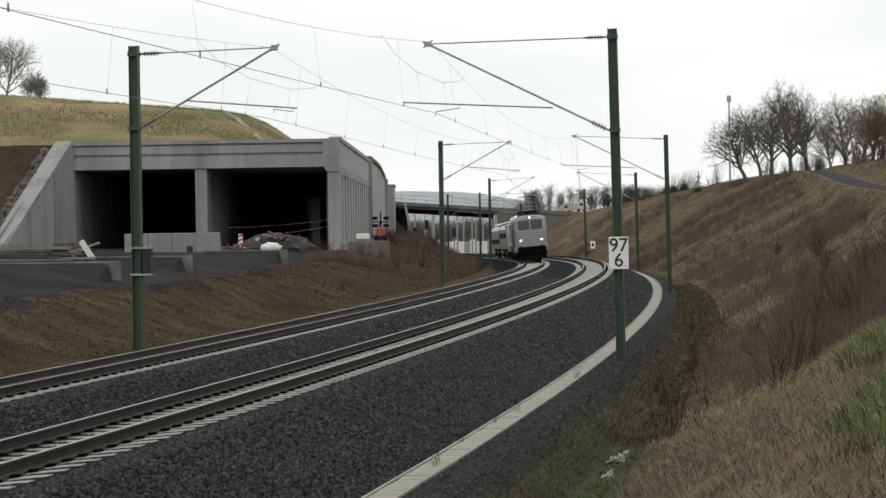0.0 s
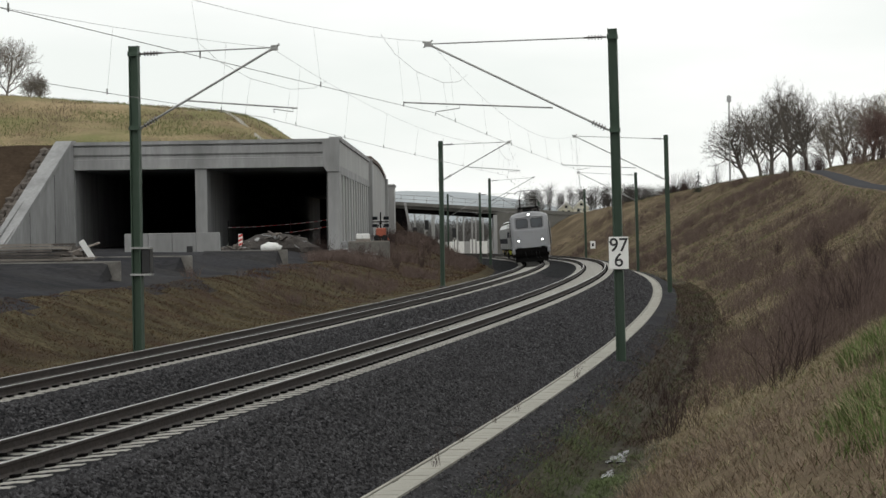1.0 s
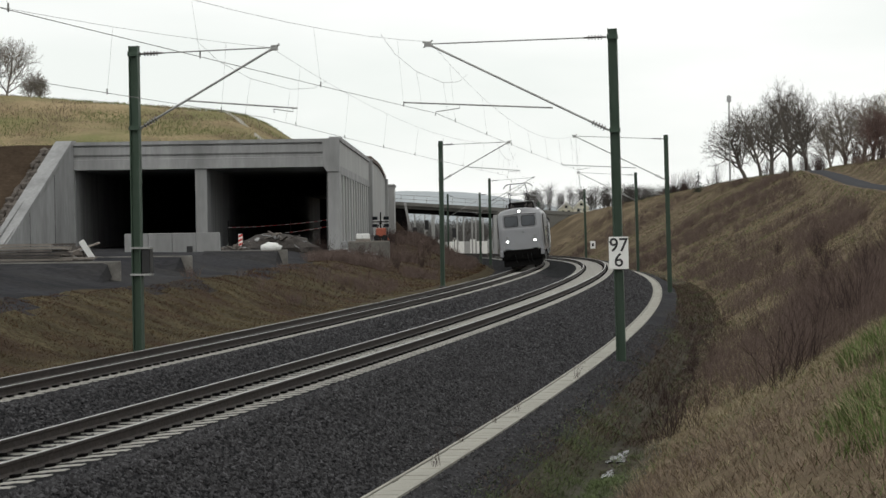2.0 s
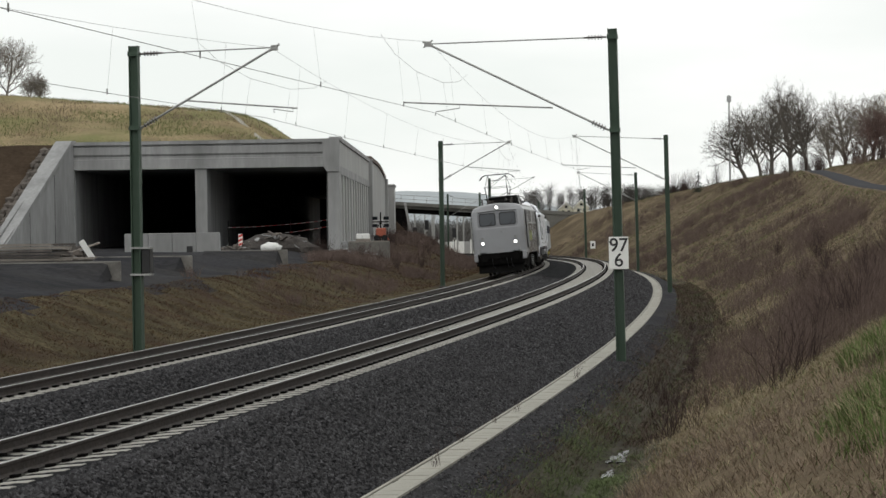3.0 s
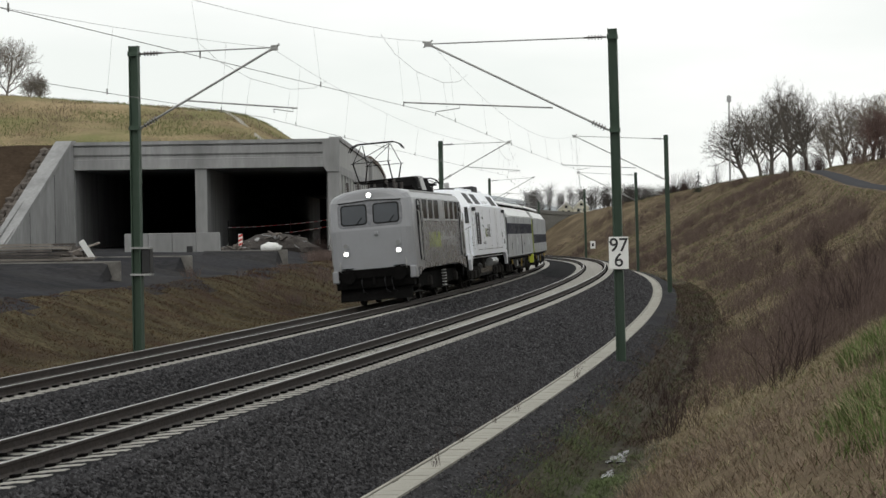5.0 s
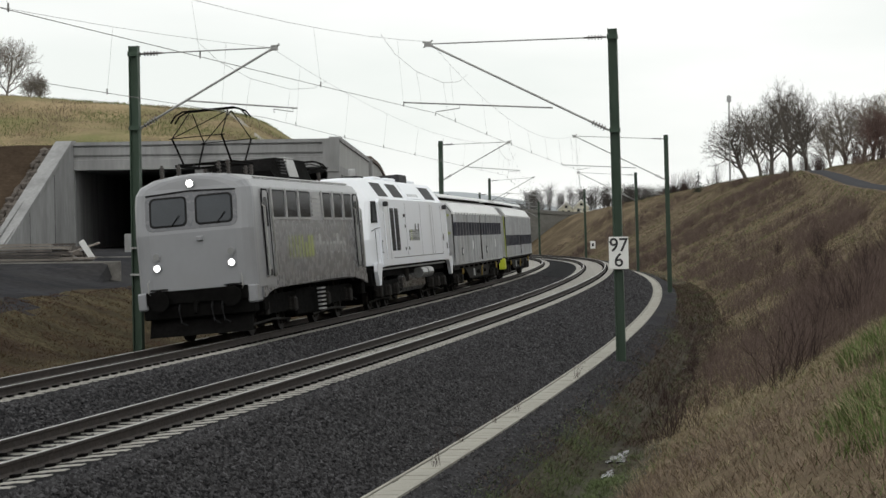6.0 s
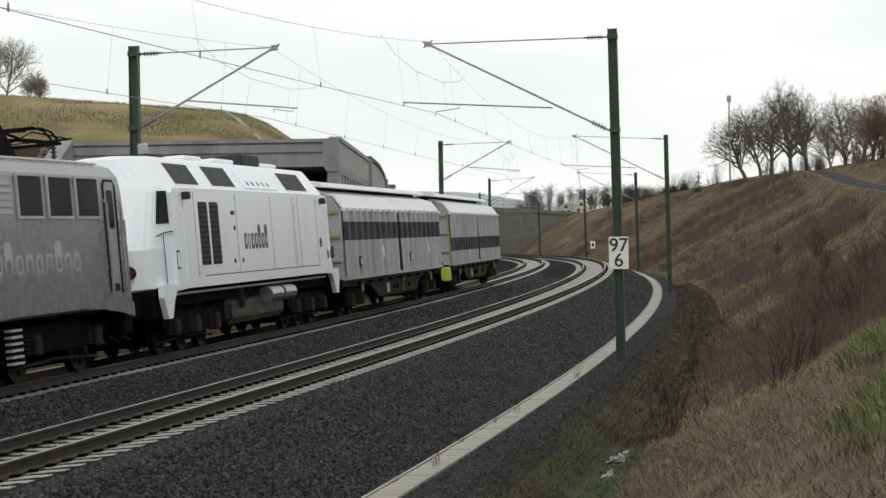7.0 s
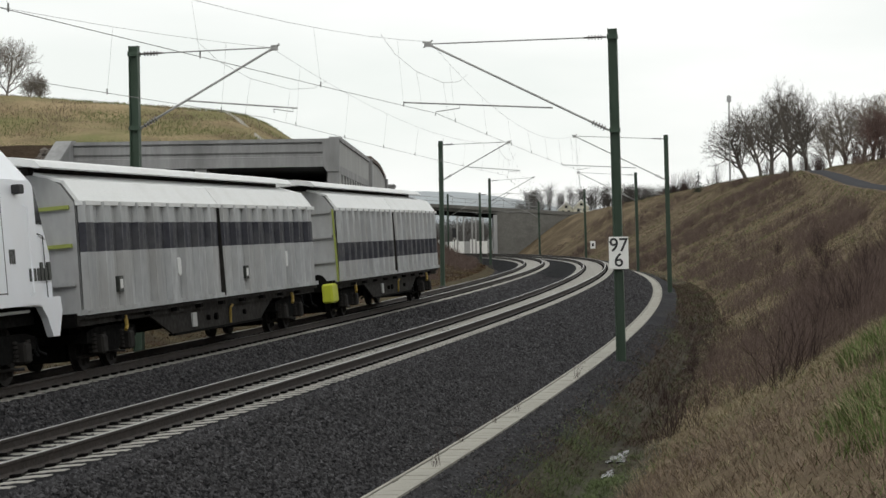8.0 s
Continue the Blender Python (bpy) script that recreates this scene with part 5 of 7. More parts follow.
    # Dark colour paints the shaded gap under the overhanging cap.
    part("cap_support", boxbm(-h + 0.1, h - 0.1, -0.55, 0.55, 3.68, 3.9), M_FRAMEG, t)
    for q in (1, -1):
        bm = bmesh.new()
        ys = [(1.33, 1.0), (1.37, 3.1), (1.14, 3.46), (0.9, 3.6), (0, 3.76), (-0.9, 3.6), (-1.14, 3.46), (-1.37, 3.1), (-1.33, 1.0)]
        a = [bm.verts.new((q * (h - 0.119), y, z)) for y, z in ys]
        b = [bm.verts.new((q * (h - 0.04), y, z)) for y, z in ys]
        bm.faces.new(a)
        bm.faces.new(b[::-1])
        for i in range(len(a)):
            k = (i + 1) % len(a)
            bm.faces.new((a[i], b[i], b[k], a[k]))
        ew = part("end_wall", bm, M_WAGON, t)
        for z in (1.6, 2.3, 3.0):
            part("end_rib", boxbm(q * (h - 0.04), q * (h + 0.05), -1.28, 1.28, z, z + 0.07), M_LIMEPALE if (q > 0 and z > 2 and not lime_front) else M_WAGON, ew)
        if lime_front and q > 0:
            for s in (-1, 1):
                part("corner_post", boxbm(h - 0.03, h + 0.03, s * 1.32, s * 1.375, 1.06, 3.1), M_LIMEPALE, t, "dull lime green corner post")
                part("end_step", boxbm(h - 0.1, h + 0.85, s * 1.0, s * 1.3, 0.48, 1.02, bevel=0.05), M_LIME, t, "lime green end box")
        buffers(t, q * (h + 0.35), M_DARK)
        part("head_stock", boxbm(q * (h - 0.2), q * (h + 0.1), -1.25, 1.25, 0.85, 1.1), M_DARK, t)
        bogie(t, q * 7.9, (0.9, -0.9), 0.46, springs=True)
    part("centre_sill", boxbm(-h, h, -0.35, 0.35, 0.6, 1.05), M_DARK, t)
    return t


train = [(electric_loco(), 7.45, 3.95), (diesel_loco(), 26.5, 6.1), (covered_wagon((2.2, 2.74), 9, False), 47.55, 7.9), (covered_wagon((1.62, 2.14), 10, True), 71.75, 7.9)]


# ------------------------------------------------------------ kilometre sign and mast fittings
def text_mesh(body, size):
    cu = bpy.data.curves.new("figures", "FONT")
    cu.body, cu.size, cu.extrude, cu.align_x, cu.align_y, cu.offset = body, size, 0.004, "CENTER", "CENTER", 0.004
    ob = new("figures", cu)
    me = bpy.data.meshes.new_from_object(ob.evaluated_get(bpy.context.evaluated_depsgraph_get()))
    bpy.data.objects.remove(ob)
    me.materials.clear()
    me.materials.append(M_BLACK)
    return me


def kilometre_sign():
    s, lat, zb, h = SUP_NEAR[1]
    face = at_line(s, lat, 0.0) @ pose(-0.19, 0.0, 1.86, 90, 0, -90 + 2)
    t = thing("kilometre_sign", face, "white kilometre sign with black figures on a green mast", "sign")
    bm = boxbm(-0.265, 0.265, -0.44, 0.44, -0.012, 0.012, bevel=0.006)
    part("plate", bm, M_SIGNW, t)
    for body, y in (("97", 0.2), ("6", -0.21)):
        ob = new("figure", text_mesh(body, 0.52))
        ob.parent = t
        ob.location = (0, y, 0.014)
    for y in (-0.3, 0.3):
        part("bracket", boxbm(-0.05, 0.05, y - 0.03, y + 0.03, -0.16, -0.012), M_GALV, t)


kilometre_sign()


def mast_box():
    s, lat, zb, h = SUP_INNER[1]
    t = thing("mast_cabinet", at_line(s, lat, 0.0) @ pose(0.05, -0.26, 1.85), "small black equipment cabinet strapped to a green mast", "cabinet")
    part("housing", boxbm(-0.17, 0.17, -0.12, 0.12, -0.33, 0.33, bevel=0.02), M_BLACK, t)
    for z in (-0.36, 0.36):
        part("strap", boxbm(-0.22, 0.18, -0.13, 0.42, z - 0.025, z + 0.025), M_GALV, t)


mast_box()


def small_plate(s, lat, z, w, h):
    t = thing("track_sign", at_line(s, lat, z) @ pose(-0.2, 0, 0, 90, 0, -90), "small white track sign on a mast", "sign")
    part("plate", boxbm(-w, w, -h, h, -0.01, 0.01), M_SIGNW, t)
    part("lettering_bar", boxbm(-w * 0.4, w * 0.4, -h * 0.4, h * 0.4, 0.011, 0.016), M_BLACK, t)


small_plate(240, -4.3, 1.25, 0.28, 0.42)

# ------------------------------------------------------------ construction yard
M_RUST = mat("rusty_bars", (0.1, 0.085, 0.075), 0.8, vary=0.4, scale=2, fine=10, objrand=0.6)
M_WOOD = mat("grey_timber", (0.26, 0.23, 0.2), 0.85, vary=0.25, scale=2, fine=15, objrand=0.5)
M_BAG = mat("white_sack", (0.72, 0.72, 0.7), 0.7, vary=0.08, scale=3)
M_ORANGE = mat("orange_paint", (0.3, 0.07, 0.035), 0.5, vary=0.2, scale=3)
M_REDW = mat("red_paint", (0.5, 0.04, 0.03), 0.5, vary=0.1)
M_RUBBLE = mat("soil_rubble", (0.055, 0.047, 0.042), 0.95, vary=0.4, scale=1.5, fine=8, bump=0.06, bump_scale=6)


M_CONCD = mat("dirty_concrete", (0.2, 0.19, 0.175), 0.9, vary=0.3, scale=0.8, fine=9, stain=(0.08, 0.075, 0.07), stain_amt=0.7, stain_scale=0.9, bump=0.02, bump_scale=20, spec=0.08)


def kerb_block(x0, x1, y0, y1, z0, z1):
    t = thing("concrete_block", None, "weathered concrete retaining block at the yard edge", "concrete block", "yard edge blocks")
    a, b = Vector((x0, y0, 0)), Vector((x1, y1, 0))
    d = b - a
    m = Matrix.Translation((x0, y0, 0)) @ Matrix.Rotation(math.atan2(d.y, d.x), 4, "Z")
    part("stem", boxbm(0, d.length, 0, 0.35, z0, z1, bevel=0.03, m=m), M_CONCD, t)
    part("foot", boxbm(0, d.length, 0.352, 1.2, z0, z0 + 0.3, m=m), M_CONC, t)


BLOCKS = ((-18.6, -11.6, 85.0, 0.4, 1.76), (-14.6, -10.6, 100.0, 0.5, 1.8), (-12.6, -8.2, 125.0, 0.5, 1.83))
for x0, x1, y, z0, z1 in BLOCKS:
    kerb_block(x0, x1, y, y + 0.25, z0, z1)


def gravel_bank(x0, x1, y, z1, seed):
    """Loose dark gravel heaped against the front of a block, leaving its end free."""
    nx, ny = 40, 12
    v, f = [], []
    for i in range(nx + 1):
        for j in range(ny + 1):
            u, w = i / nx, j / ny
            x = x0 + (x1 - 0.27 - 0.15 * w - x0) * u
            yy = y + 0.02 - 2.0 * w
            low = ground_at(x, yy) - 0.06
            top = z1 - 0.015 - 0.05 * u
            end = smooth01((1 - u) * (x1 - x0) / 0.22)
            z = low + max(0.0, (top - low)) * (1 - w) ** 1.15 * (0.25 + 0.75 * end)
            v.append((x, yy, z + 0.06 * noise.noise(Vector((x * 2.1, yy * 2.1, seed))) * (0 < j < ny)))
    for i in range(nx):
        for j in range(ny):
            a = i * (ny + 1) + j
            f.append((a, a + 1, a + ny + 2, a + ny + 1))
    ob = new("gravel_bank", mesh_from("gravel_bank", v, f, M_YARD))
    tagged(ob, "dark loose gravel heaped against a concrete block", "gravel bank", kind="structure")


for i, (x0, x1, y, z0, z1) in enumerate(BLOCKS):
    gravel_bank(x0, x1, y, z1, i * 3.0)


def barrier_wall():
    t = thing("concrete_barrier", None, "row of pale concrete barrier blocks before the tunnel", "barrier")
    for i in range(4):
        x = -21.6 + i * 1.62
        part("block", boxbm(x, x + 1.6, 161.0, 161.8, 0.9, 2.85, bevel=0.03), M_CONC, t)
    tw = thing("switch_box", None, "small black switch box beside a concrete barrier", "switch box")
    part("case", boxbm(-17.25, -16.85, 159.6, 159.9, 1.3, 1.95, bevel=0.02), M_BLACK, tw)
    part("foot", boxbm(-17.1, -17.0, 159.7, 159.8, 0.9, 1.3), M_BLACK, tw)


barrier_wall()


def bar_stack(x0, x1, y, z, rows, label):
    rng = random.Random(11)
    t = thing("bar_stack", None, label, "bar stack")
    for k in range(rows):
        for j in range(4):
            o = rng.uniform(-0.5, 0.4)
            part("bar", boxbm(x0 + rng.uniform(0, 0.6), x1 + o, y + j * 0.42 + rng.uniform(-0.05, 0.05), y + j * 0.42 + 0.34, z + k * 0.12, z + k * 0.12 + 0.085), M_RUST if rng.random() < 0.6 else M_WOOD, t)
    return t


bar_stack(-22.5, -15.3, 95.2, 1.6, 7, "stack of grey and rusty long bars on the yard")
bar_stack(-16.9, -14.6, 101.0, 1.58, 2, "low pile of grey boards on the yard")


def scrap_pile(cx, cy, z, w, h, n, seed, label):
    rng = random.Random(seed)
    t = thing("scrap_pile", None, label, "scrap pile")
    bm = bmesh.new()
    bmesh.ops.create_icosphere(bm, subdivisions=3, radius=1.0)
    for v in bm.verts:
        v.co = Vector((v.co.x * w, v.co.y * w * 0.5, max(-0.1, v.co.z) * h)) * (1 + 0.25 * noise.noise(v.co * 2.5))
    bmesh.ops.translate(bm, verts=bm.verts[:], vec=(cx, cy, z))
    part("soil_mass", bm, M_RUBBLE, t)
    for i in range(n):
        L = rng.uniform(0.5, 2.2)
        u = rng.uniform(-0.9, 0.9)
        m = Matrix.Translation((cx + u * w, cy - w * 0.35 * (1 - abs(u)) - 0.1, z + h * (1 - u * u) * rng.uniform(0.3, 0.95))) @ pose(0, 0, 0, rng.uniform(-20, 20), rng.uniform(-25, 25), rng.uniform(-50, 50))
        part(*(("plank", boxbm(-L / 2, L / 2, -0.08, 0.08, -0.03, 0.03, m=m), rng.choice([M_WOOD, M_RUST, M_CONC])) if rng.random() < 0.65 else ("lump", boxbm(-0.22, 0.22, -0.2, 0.2, -0.15, 0.15, bevel=0.06, m=m), rng.choice([M_CONC, M_RUBBLE, M_FILL]))), t)
    return t


scrap_pile(-12.3, 176, 1.3, 3.2, 1.35, 26, 2, "dark heap of soil, boards and scrap in the tunnel mouth")
scrap_pile(-15.0, 170, 1.35, 1.6, 0.5, 12, 3, "low heap of rubble beside a striped beacon")
scrap_pile(-16.2, 105, 1.55, 0.95, 0.7, 14, 4, "small scrap pile with pale boards on the yard")
scrap_pile(-7.2, 172, ground_at(-7.2, 172) - 0.05, 2.0, 0.55, 14, 6, "flat pile of timber and rubble beside the gallery")
scrap_pile(-5.4, 160, ground_at(-5.4, 160) - 0.05, 1.3, 0.4, 10, 7, "pale rubble and boards on the slope edge")


def leaning_board():
    t = thing("white_board", Matrix.Translation((-15.3, 104.0, 1.6)) @ pose(0, 0, 0, 0, -32, 15), "white board leaning on a scrap pile", "board")
    part("panel", boxbm(-0.13, 0.13, -0.03, 0.03, 0.0, 1.05, bevel=0.01), M_BAG, t)


leaning_board()


def sack(cx, cy, z):
    bm = bmesh.new()
    bmesh.ops.create_icosphere(bm, subdivisions=3, radius=1.0)
    for v in bm.verts:
        k = 1 + 0.22 * noise.noise(v.co * 2.2)
        v.co = Vector((v.co.x * 0.7 * k, v.co.y * 0.5 * k, v.co.z * 0.36 * k + 0.3))
    bmesh.ops.translate(bm, verts=bm.verts[:], vec=(cx, cy, z))
    tagged(part("white_sack", bm, M_BAG, smooth=True), "crumpled white sack lying on the yard gravel", "sack")


sack(-11.6, 160, 1.46)


def beacon(x, y, z):
    t = thing("warning_beacon", Matrix.Translation((x, y, z)), "red and white striped road warning beacon", "beacon", "warning beacons")
    part("board", boxbm(-0.16, 0.16, -0.025, 0.025, 0.12, 1.12, bevel=0.01), M_SIGNW, t)
    for k in range(3):
        bm = bmesh.new()
        z0 = 0.2 + k * 0.32
        prism(bm, [(-0.155, z0), (0.155, z0 + 0.14), (0.155, z0 + 0.3), (-0.155, z0 + 0.16)], -0.031, -0.026)
        part("stripe", bm, M_REDW, t)
    part("foot", boxbm(-0.25, 0.25, -0.18, 0.18, 0.0, 0.12, bevel=0.02), M_RUBBER, t)


beacon(-15.7, 165, ground_at(-15.7, 165))
beacon(-15.0, 176, ground_at(-15.0, 176))


def barrier_tape():
    t = thing("barrier_tape", None, "red and white barrier tape strung across the tunnel mouth", "barrier tape")
    a, b = Vector((-18.6, 205.5, 3.3)), Vector((-9.4, 205.8, 3.9))
    n = 26
    for z, sag in ((0, 0.16), (-0.55, 0.3)):
        for i in range(n):
            if z and i < 14:
                continue
            p, q = a.lerp(b, i / n), a.lerp(b, (i + 1) / n)
            for v, u in ((p, i / n), (q, (i + 1) / n)):
                v.z += z - sag * 4 * u * (1 - u)
            bm = bmesh.new()
            vs = [bm.verts.new(c) for c in (p, q, q + Vector((0, 0, 0.055)), p + Vector((0, 0, 0.055)), p + Vector((0, 0.012, 0)), q + Vector((0, 0.012, 0)), q + Vector((0, 0.012, 0.055)), p + Vector((0, 0.012, 0.055)))]
            for f in ((0, 1, 2, 3), (7, 6, 5, 4), (3, 2, 6, 7), (0, 4, 5, 1)):
                bm.faces.new([vs[k] for k in f])
            part("band", bm, M_REDW if i % 2 else M_SIGNW, t)
    for x in (-18.6, -13.2, -9.4):
        part("tape_post", tube(bmesh.new(), [(x, 205.9, 0.5), (x, 205.9, 3.9)], 0.04), M_DARK, t)


barrier_tape()


def lighting_tower():
    x, y, z = -4.6, 176.2, 2.06
    t = thing("lighting_tower", Matrix.Translation((x, y, z)), "orange mobile lighting tower with paired floodlights", "lighting tower")
    part("trailer", boxbm(-0.35, 0.4, -0.5, 0.4, 0.3, 0.95, bevel=0.08), M_ORANGE, t)
    part("drawbar", tube(bmesh.new(), [(0.35, -0.3, 0.4), (0.5, -0.3, 0.2), (0.62, -0.3, 0.04)], 0.05), M_ORANGE, t)
    for s in (-1, 1):
        part("wheel", tube(bmesh.new(), [(s * 0.3, -0.6, 0.22), (s * 0.3, -0.45, 0.22)], 0.22, sides=14), M_RUBBER, t)
        part("stay", tube(bmesh.new(), [(s * 0.3, 0, 0.9), (0, 0, 1.4)], 0.025), M_DARK, t)
        part("floodlight", boxbm(s * 0.42 - 0.2, s * 0.42 + 0.2, -0.16, 0.12, 1.0, 1.25, bevel=0.03), M_BLACK, t)
        part("floodlight", boxbm(s * 0.42 - 0.2, s * 0.42 + 0.2, -0.16, 0.12, 1.55, 1.8, bevel=0.03), M_BLACK, t)
        for zz in (1.12, 1.67):
            part("floodlight_glass", boxbm(s * 0.42 - 0.17, s * 0.42 + 0.17, -0.175, -0.162, zz - 0.09, zz + 0.09), M_GLASS, t)
    part("mast_tube", tube(bmesh.new(), [(0, 0, 0.9), (0, 0, 2.1)], 0.05), M_DARK, t)
    part("cross_arm", boxbm(-0.6, 0.6, -0.04, 0.04, 1.36, 1.44), M_DARK, t)
    p = thing("pallet_pack", Matrix.Translation((-5.9, 175.9, 2.06)), "white wrapped pallet pack by the gallery", "pallet")
    part("pallet", boxbm(-0.55, 0.55, -0.5, 0.5, 0.0, 0.14), M_WOOD, p)
    part("load", boxbm(-0.5, 0.5, -0.45, 0.45, 0.144, 0.55, bevel=0.05), M_BAG, p)
    s = thing("timber_platform", Matrix.Translation((-5.55, 176, 1.5)), "low concrete slab with timber boards on it", "platform")
    part("slab", boxbm(-1.45, 1.6, -0.9, 0.8, -1.3, 0.5, bevel=0.03), M_CONCD, s)
    for k in range(5):
        part("board", boxbm(-1.4, 1.5, -0.8 + k * 0.28, -0.56 + k * 0.28, 0.504, 0.56), M_WOOD, s)


lighting_tower()

# ------------------------------------------------------------ plants
M_STRAW = mat("straw_grass", (0.4, 0.33, 0.22), 0.9, vary=0.2, scale=0.8, island=0.45, spec=0.05)
M_BROWN = mat("brown_dead_grass", (0.27, 0.205, 0.15), 0.9, vary=0.25, scale=0.5, island=0.45, spec=0.05)
M_GREEN = mat("green_grass", (0.15, 0.2, 0.07), 0.85, vary=0.25, scale=0.6, island=0.5, spec=0.05)
M_TWIG = mat("dark_twigs", (0.085, 0.06, 0.054), 0.9, vary=0.25, scale=1.5, island=0.5, spec=0.05)
M_MOUNDGREEN = mat("olive_grass", (0.24, 0.255, 0.12), 0.9, vary=0.25, scale=0.6, island=0.4, spec=0.05)
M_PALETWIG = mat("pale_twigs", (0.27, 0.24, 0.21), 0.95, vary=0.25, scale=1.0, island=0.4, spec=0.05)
M_BARK = mat("grey_bark", (0.13, 0.115, 0.1), 0.95, vary=0.3, scale=1.2, fine=10)
M_REDTWIG = mat("reddish_twigs", (0.17, 0.105, 0.09), 0.9, vary=0.25, scale=1.0, island=0.5)
M_CONIFER = mat("dark_conifer", (0.02, 0.032, 0.018), 0.9, vary=0.3, scale=2)


def blades(name, base, height, width, lean, mats, pick, rng, label):
    """Many bent blades, each a strip of its own, as one stuff object."""
    n = len(base)
    a = rng.uniform(0, 2 * math.pi, n)
    side = np.stack([np.cos(a), np.sin(a), np.zeros(n)], 1) * width[:, None]
    b = rng.uniform(0, 2 * math.pi, n)
    bend = np.stack([np.cos(b), np.sin(b), np.zeros(n)], 1) * (lean * height)[:, None]
    up = np.array([0, 0, 1.0])
    mid = base + up * (height * np.maximum(0.25, 0.6 - 0.1 * lean))[:, None] + bend * 0.35
    tip = base + up * (height * np.maximum(0.25, 1 - 0.42 * lean))[:, None] + bend
    v = np.stack([base - side, base + side, mid + side * 0.7, mid - side * 0.7, tip], 1).reshape(-1, 3)
    i = np.arange(n)[:, None] * 5
    me = bpy.data.meshes.new(name)
    me.vertices.add(5 * n)
    me.vertices.foreach_set("co", v.astype(np.float32).ravel())
    loops = np.concatenate([i + np.array([[0, 1, 2, 3]]), i + np.array([[3, 2, 4]])], 1).astype(np.int32).ravel()
    me.loops.add(len(loops))
    me.loops.foreach_set("vertex_index", loops)
    me.polygons.add(2 * n)
    starts = (np.arange(n)[:, None] * 7 + np.array([[0, 4]])).astype(np.int32).ravel()
    me.polygons.foreach_set("loop_start", starts)
    for m in mats:
        me.materials.append(m)
    me.polygons.foreach_set("material_index", np.repeat(pick, 2).astype(np.int32))
    me.update(calc_edges=True)
    me.validate()
    return tagged(new(name, me), label, "grass", kind="stuff")


def grass_zone(name, s0, s1, l0, l1, n, h0, h1, w, seed, label, green=0.0, keep=None, clump=0.0, mats=None):
    rng = np.random.default_rng(seed)
    s, la = rng.uniform(s0, s1, n), rng.uniform(l0, l1, n)
    if clump:
        k = max(1, n // 14)
        cs, cl = rng.uniform(s0, s1, k), rng.uniform(l0, l1, k)
        q = rng.integers(0, k, n)
        s, la = cs[q] + rng.normal(0, clump, n), cl[q] + rng.normal(0, clump, n)
    if keep is not None:
        m = keep(s, la)
        s, la = s[m], la[m]
    m = np.abs(-la - path_lat(s)) > 1.5
    s, la = s[m | (s < 92)], la[m | (s < 92)]
    n = len(s)
    base = line(s, la, 0.0)
    base[:, 2] += ground_z(s, la) - 0.03
    patch = 0.7 * lump(s, la, 0.1, 15.0) - 0.1 + 0.6 * lump(s, la, 0.45, 4.0) + 0.8 * lump(s, la, 2.3, 7.0) + rng.normal(0, 0.9, n)
    pick = np.where(patch > 0.1, 0, 1)
    pick = np.where(rng.uniform(0, 1, n) < green * (1 + lump(s, la, 0.6, 9.0)), 2, pick)
    h = rng.uniform(h0, h1, n) * (0.85 + 0.16 * lump(s, la, 2.6, 3.0))
    h = np.clip(h, h0 * 0.5, h1 * 1.4)
    return blades(name, base, h, rng.uniform(0.5, 1.2, n) * w, rng.uniform(0.5, 1.7, n), mats or [M_STRAW, M_BROWN, M_GREEN], pick, rng, label)


M_STRAW_F = mat("faded_straw", (0.18, 0.145, 0.09), 0.9, vary=0.25, scale=0.4, island=0.5, spec=0.05)
M_BROWN_F = mat("faded_brown_grass", (0.122, 0.09, 0.066), 0.9, vary=0.3, scale=0.3, island=0.5, spec=0.05)
M_STRAW_M = mat("weathered_straw", (0.355, 0.297, 0.19), 0.9, vary=0.25, scale=0.4, island=0.45, spec=0.05)
M_BROWN_M = mat("weathered_brown_grass", (0.225, 0.172, 0.125), 0.9, vary=0.3, scale=0.3, island=0.45, spec=0.05)
M_STRAW_D = mat("damp_straw", (0.17, 0.128, 0.07), 0.9, vary=0.25, scale=0.4, island=0.5, spec=0.05)
M_RED_D = mat("reddish_low_weeds", (0.1, 0.05, 0.032), 0.9, vary=0.3, scale=0.3, island=0.5, spec=0.05)
M_BROWN_D = mat("damp_brown_grass", (0.105, 0.068, 0.046), 0.9, vary=0.3, scale=0.3, island=0.5, spec=0.05)
grass_zone("dry_grass", -14, 22, -17, -6.7, 90000, 0.08, 0.34, 0.006, 21, "dense brown and straw dry grass on the cutting slope", 0.07, clump=0.16, mats=[M_STRAW_M, M_BROWN, M_GREEN])
grass_zone("dry_grass", 22, 62, -20, -6.7, 80000, 0.1, 0.36, 0.010, 22, "dense brown and straw dry grass on the cutting slope", 0.08, clump=0.22, mats=[M_STRAW_M, M_BROWN, M_GREEN])
grass_zone("dry_grass", 62, 130, -24, -6.7, 100000, 0.08, 0.28, 0.013, 23, "dense brown and straw dry grass on the cutting slope", 0.14, mats=[M_STRAW_M, M_BROWN_M, M_GREEN])
grass_zone("dry_grass", 130, 200, -34, -6.4, 60000, 0.1, 0.3, 0.022, 24, "dense brown and straw dry grass on the cutting slope", 0.2, mats=[M_STRAW_M, M_BROWN_M, M_GREEN])
grass_zone("dry_grass", 200, 325, -34, -6.4, 60000, 0.1, 0.3, 0.026, 34, "dense brown dry grass on the far cutting slope", 0.25, mats=[M_STRAW_F, M_BROWN_F, M_GREEN])
edge_of = lambda s: np.interp(s, [-60, 30, 60, 100, 135, 175, 230], [14, 13.5, 13.2, 15, 18.5, 20, 18])
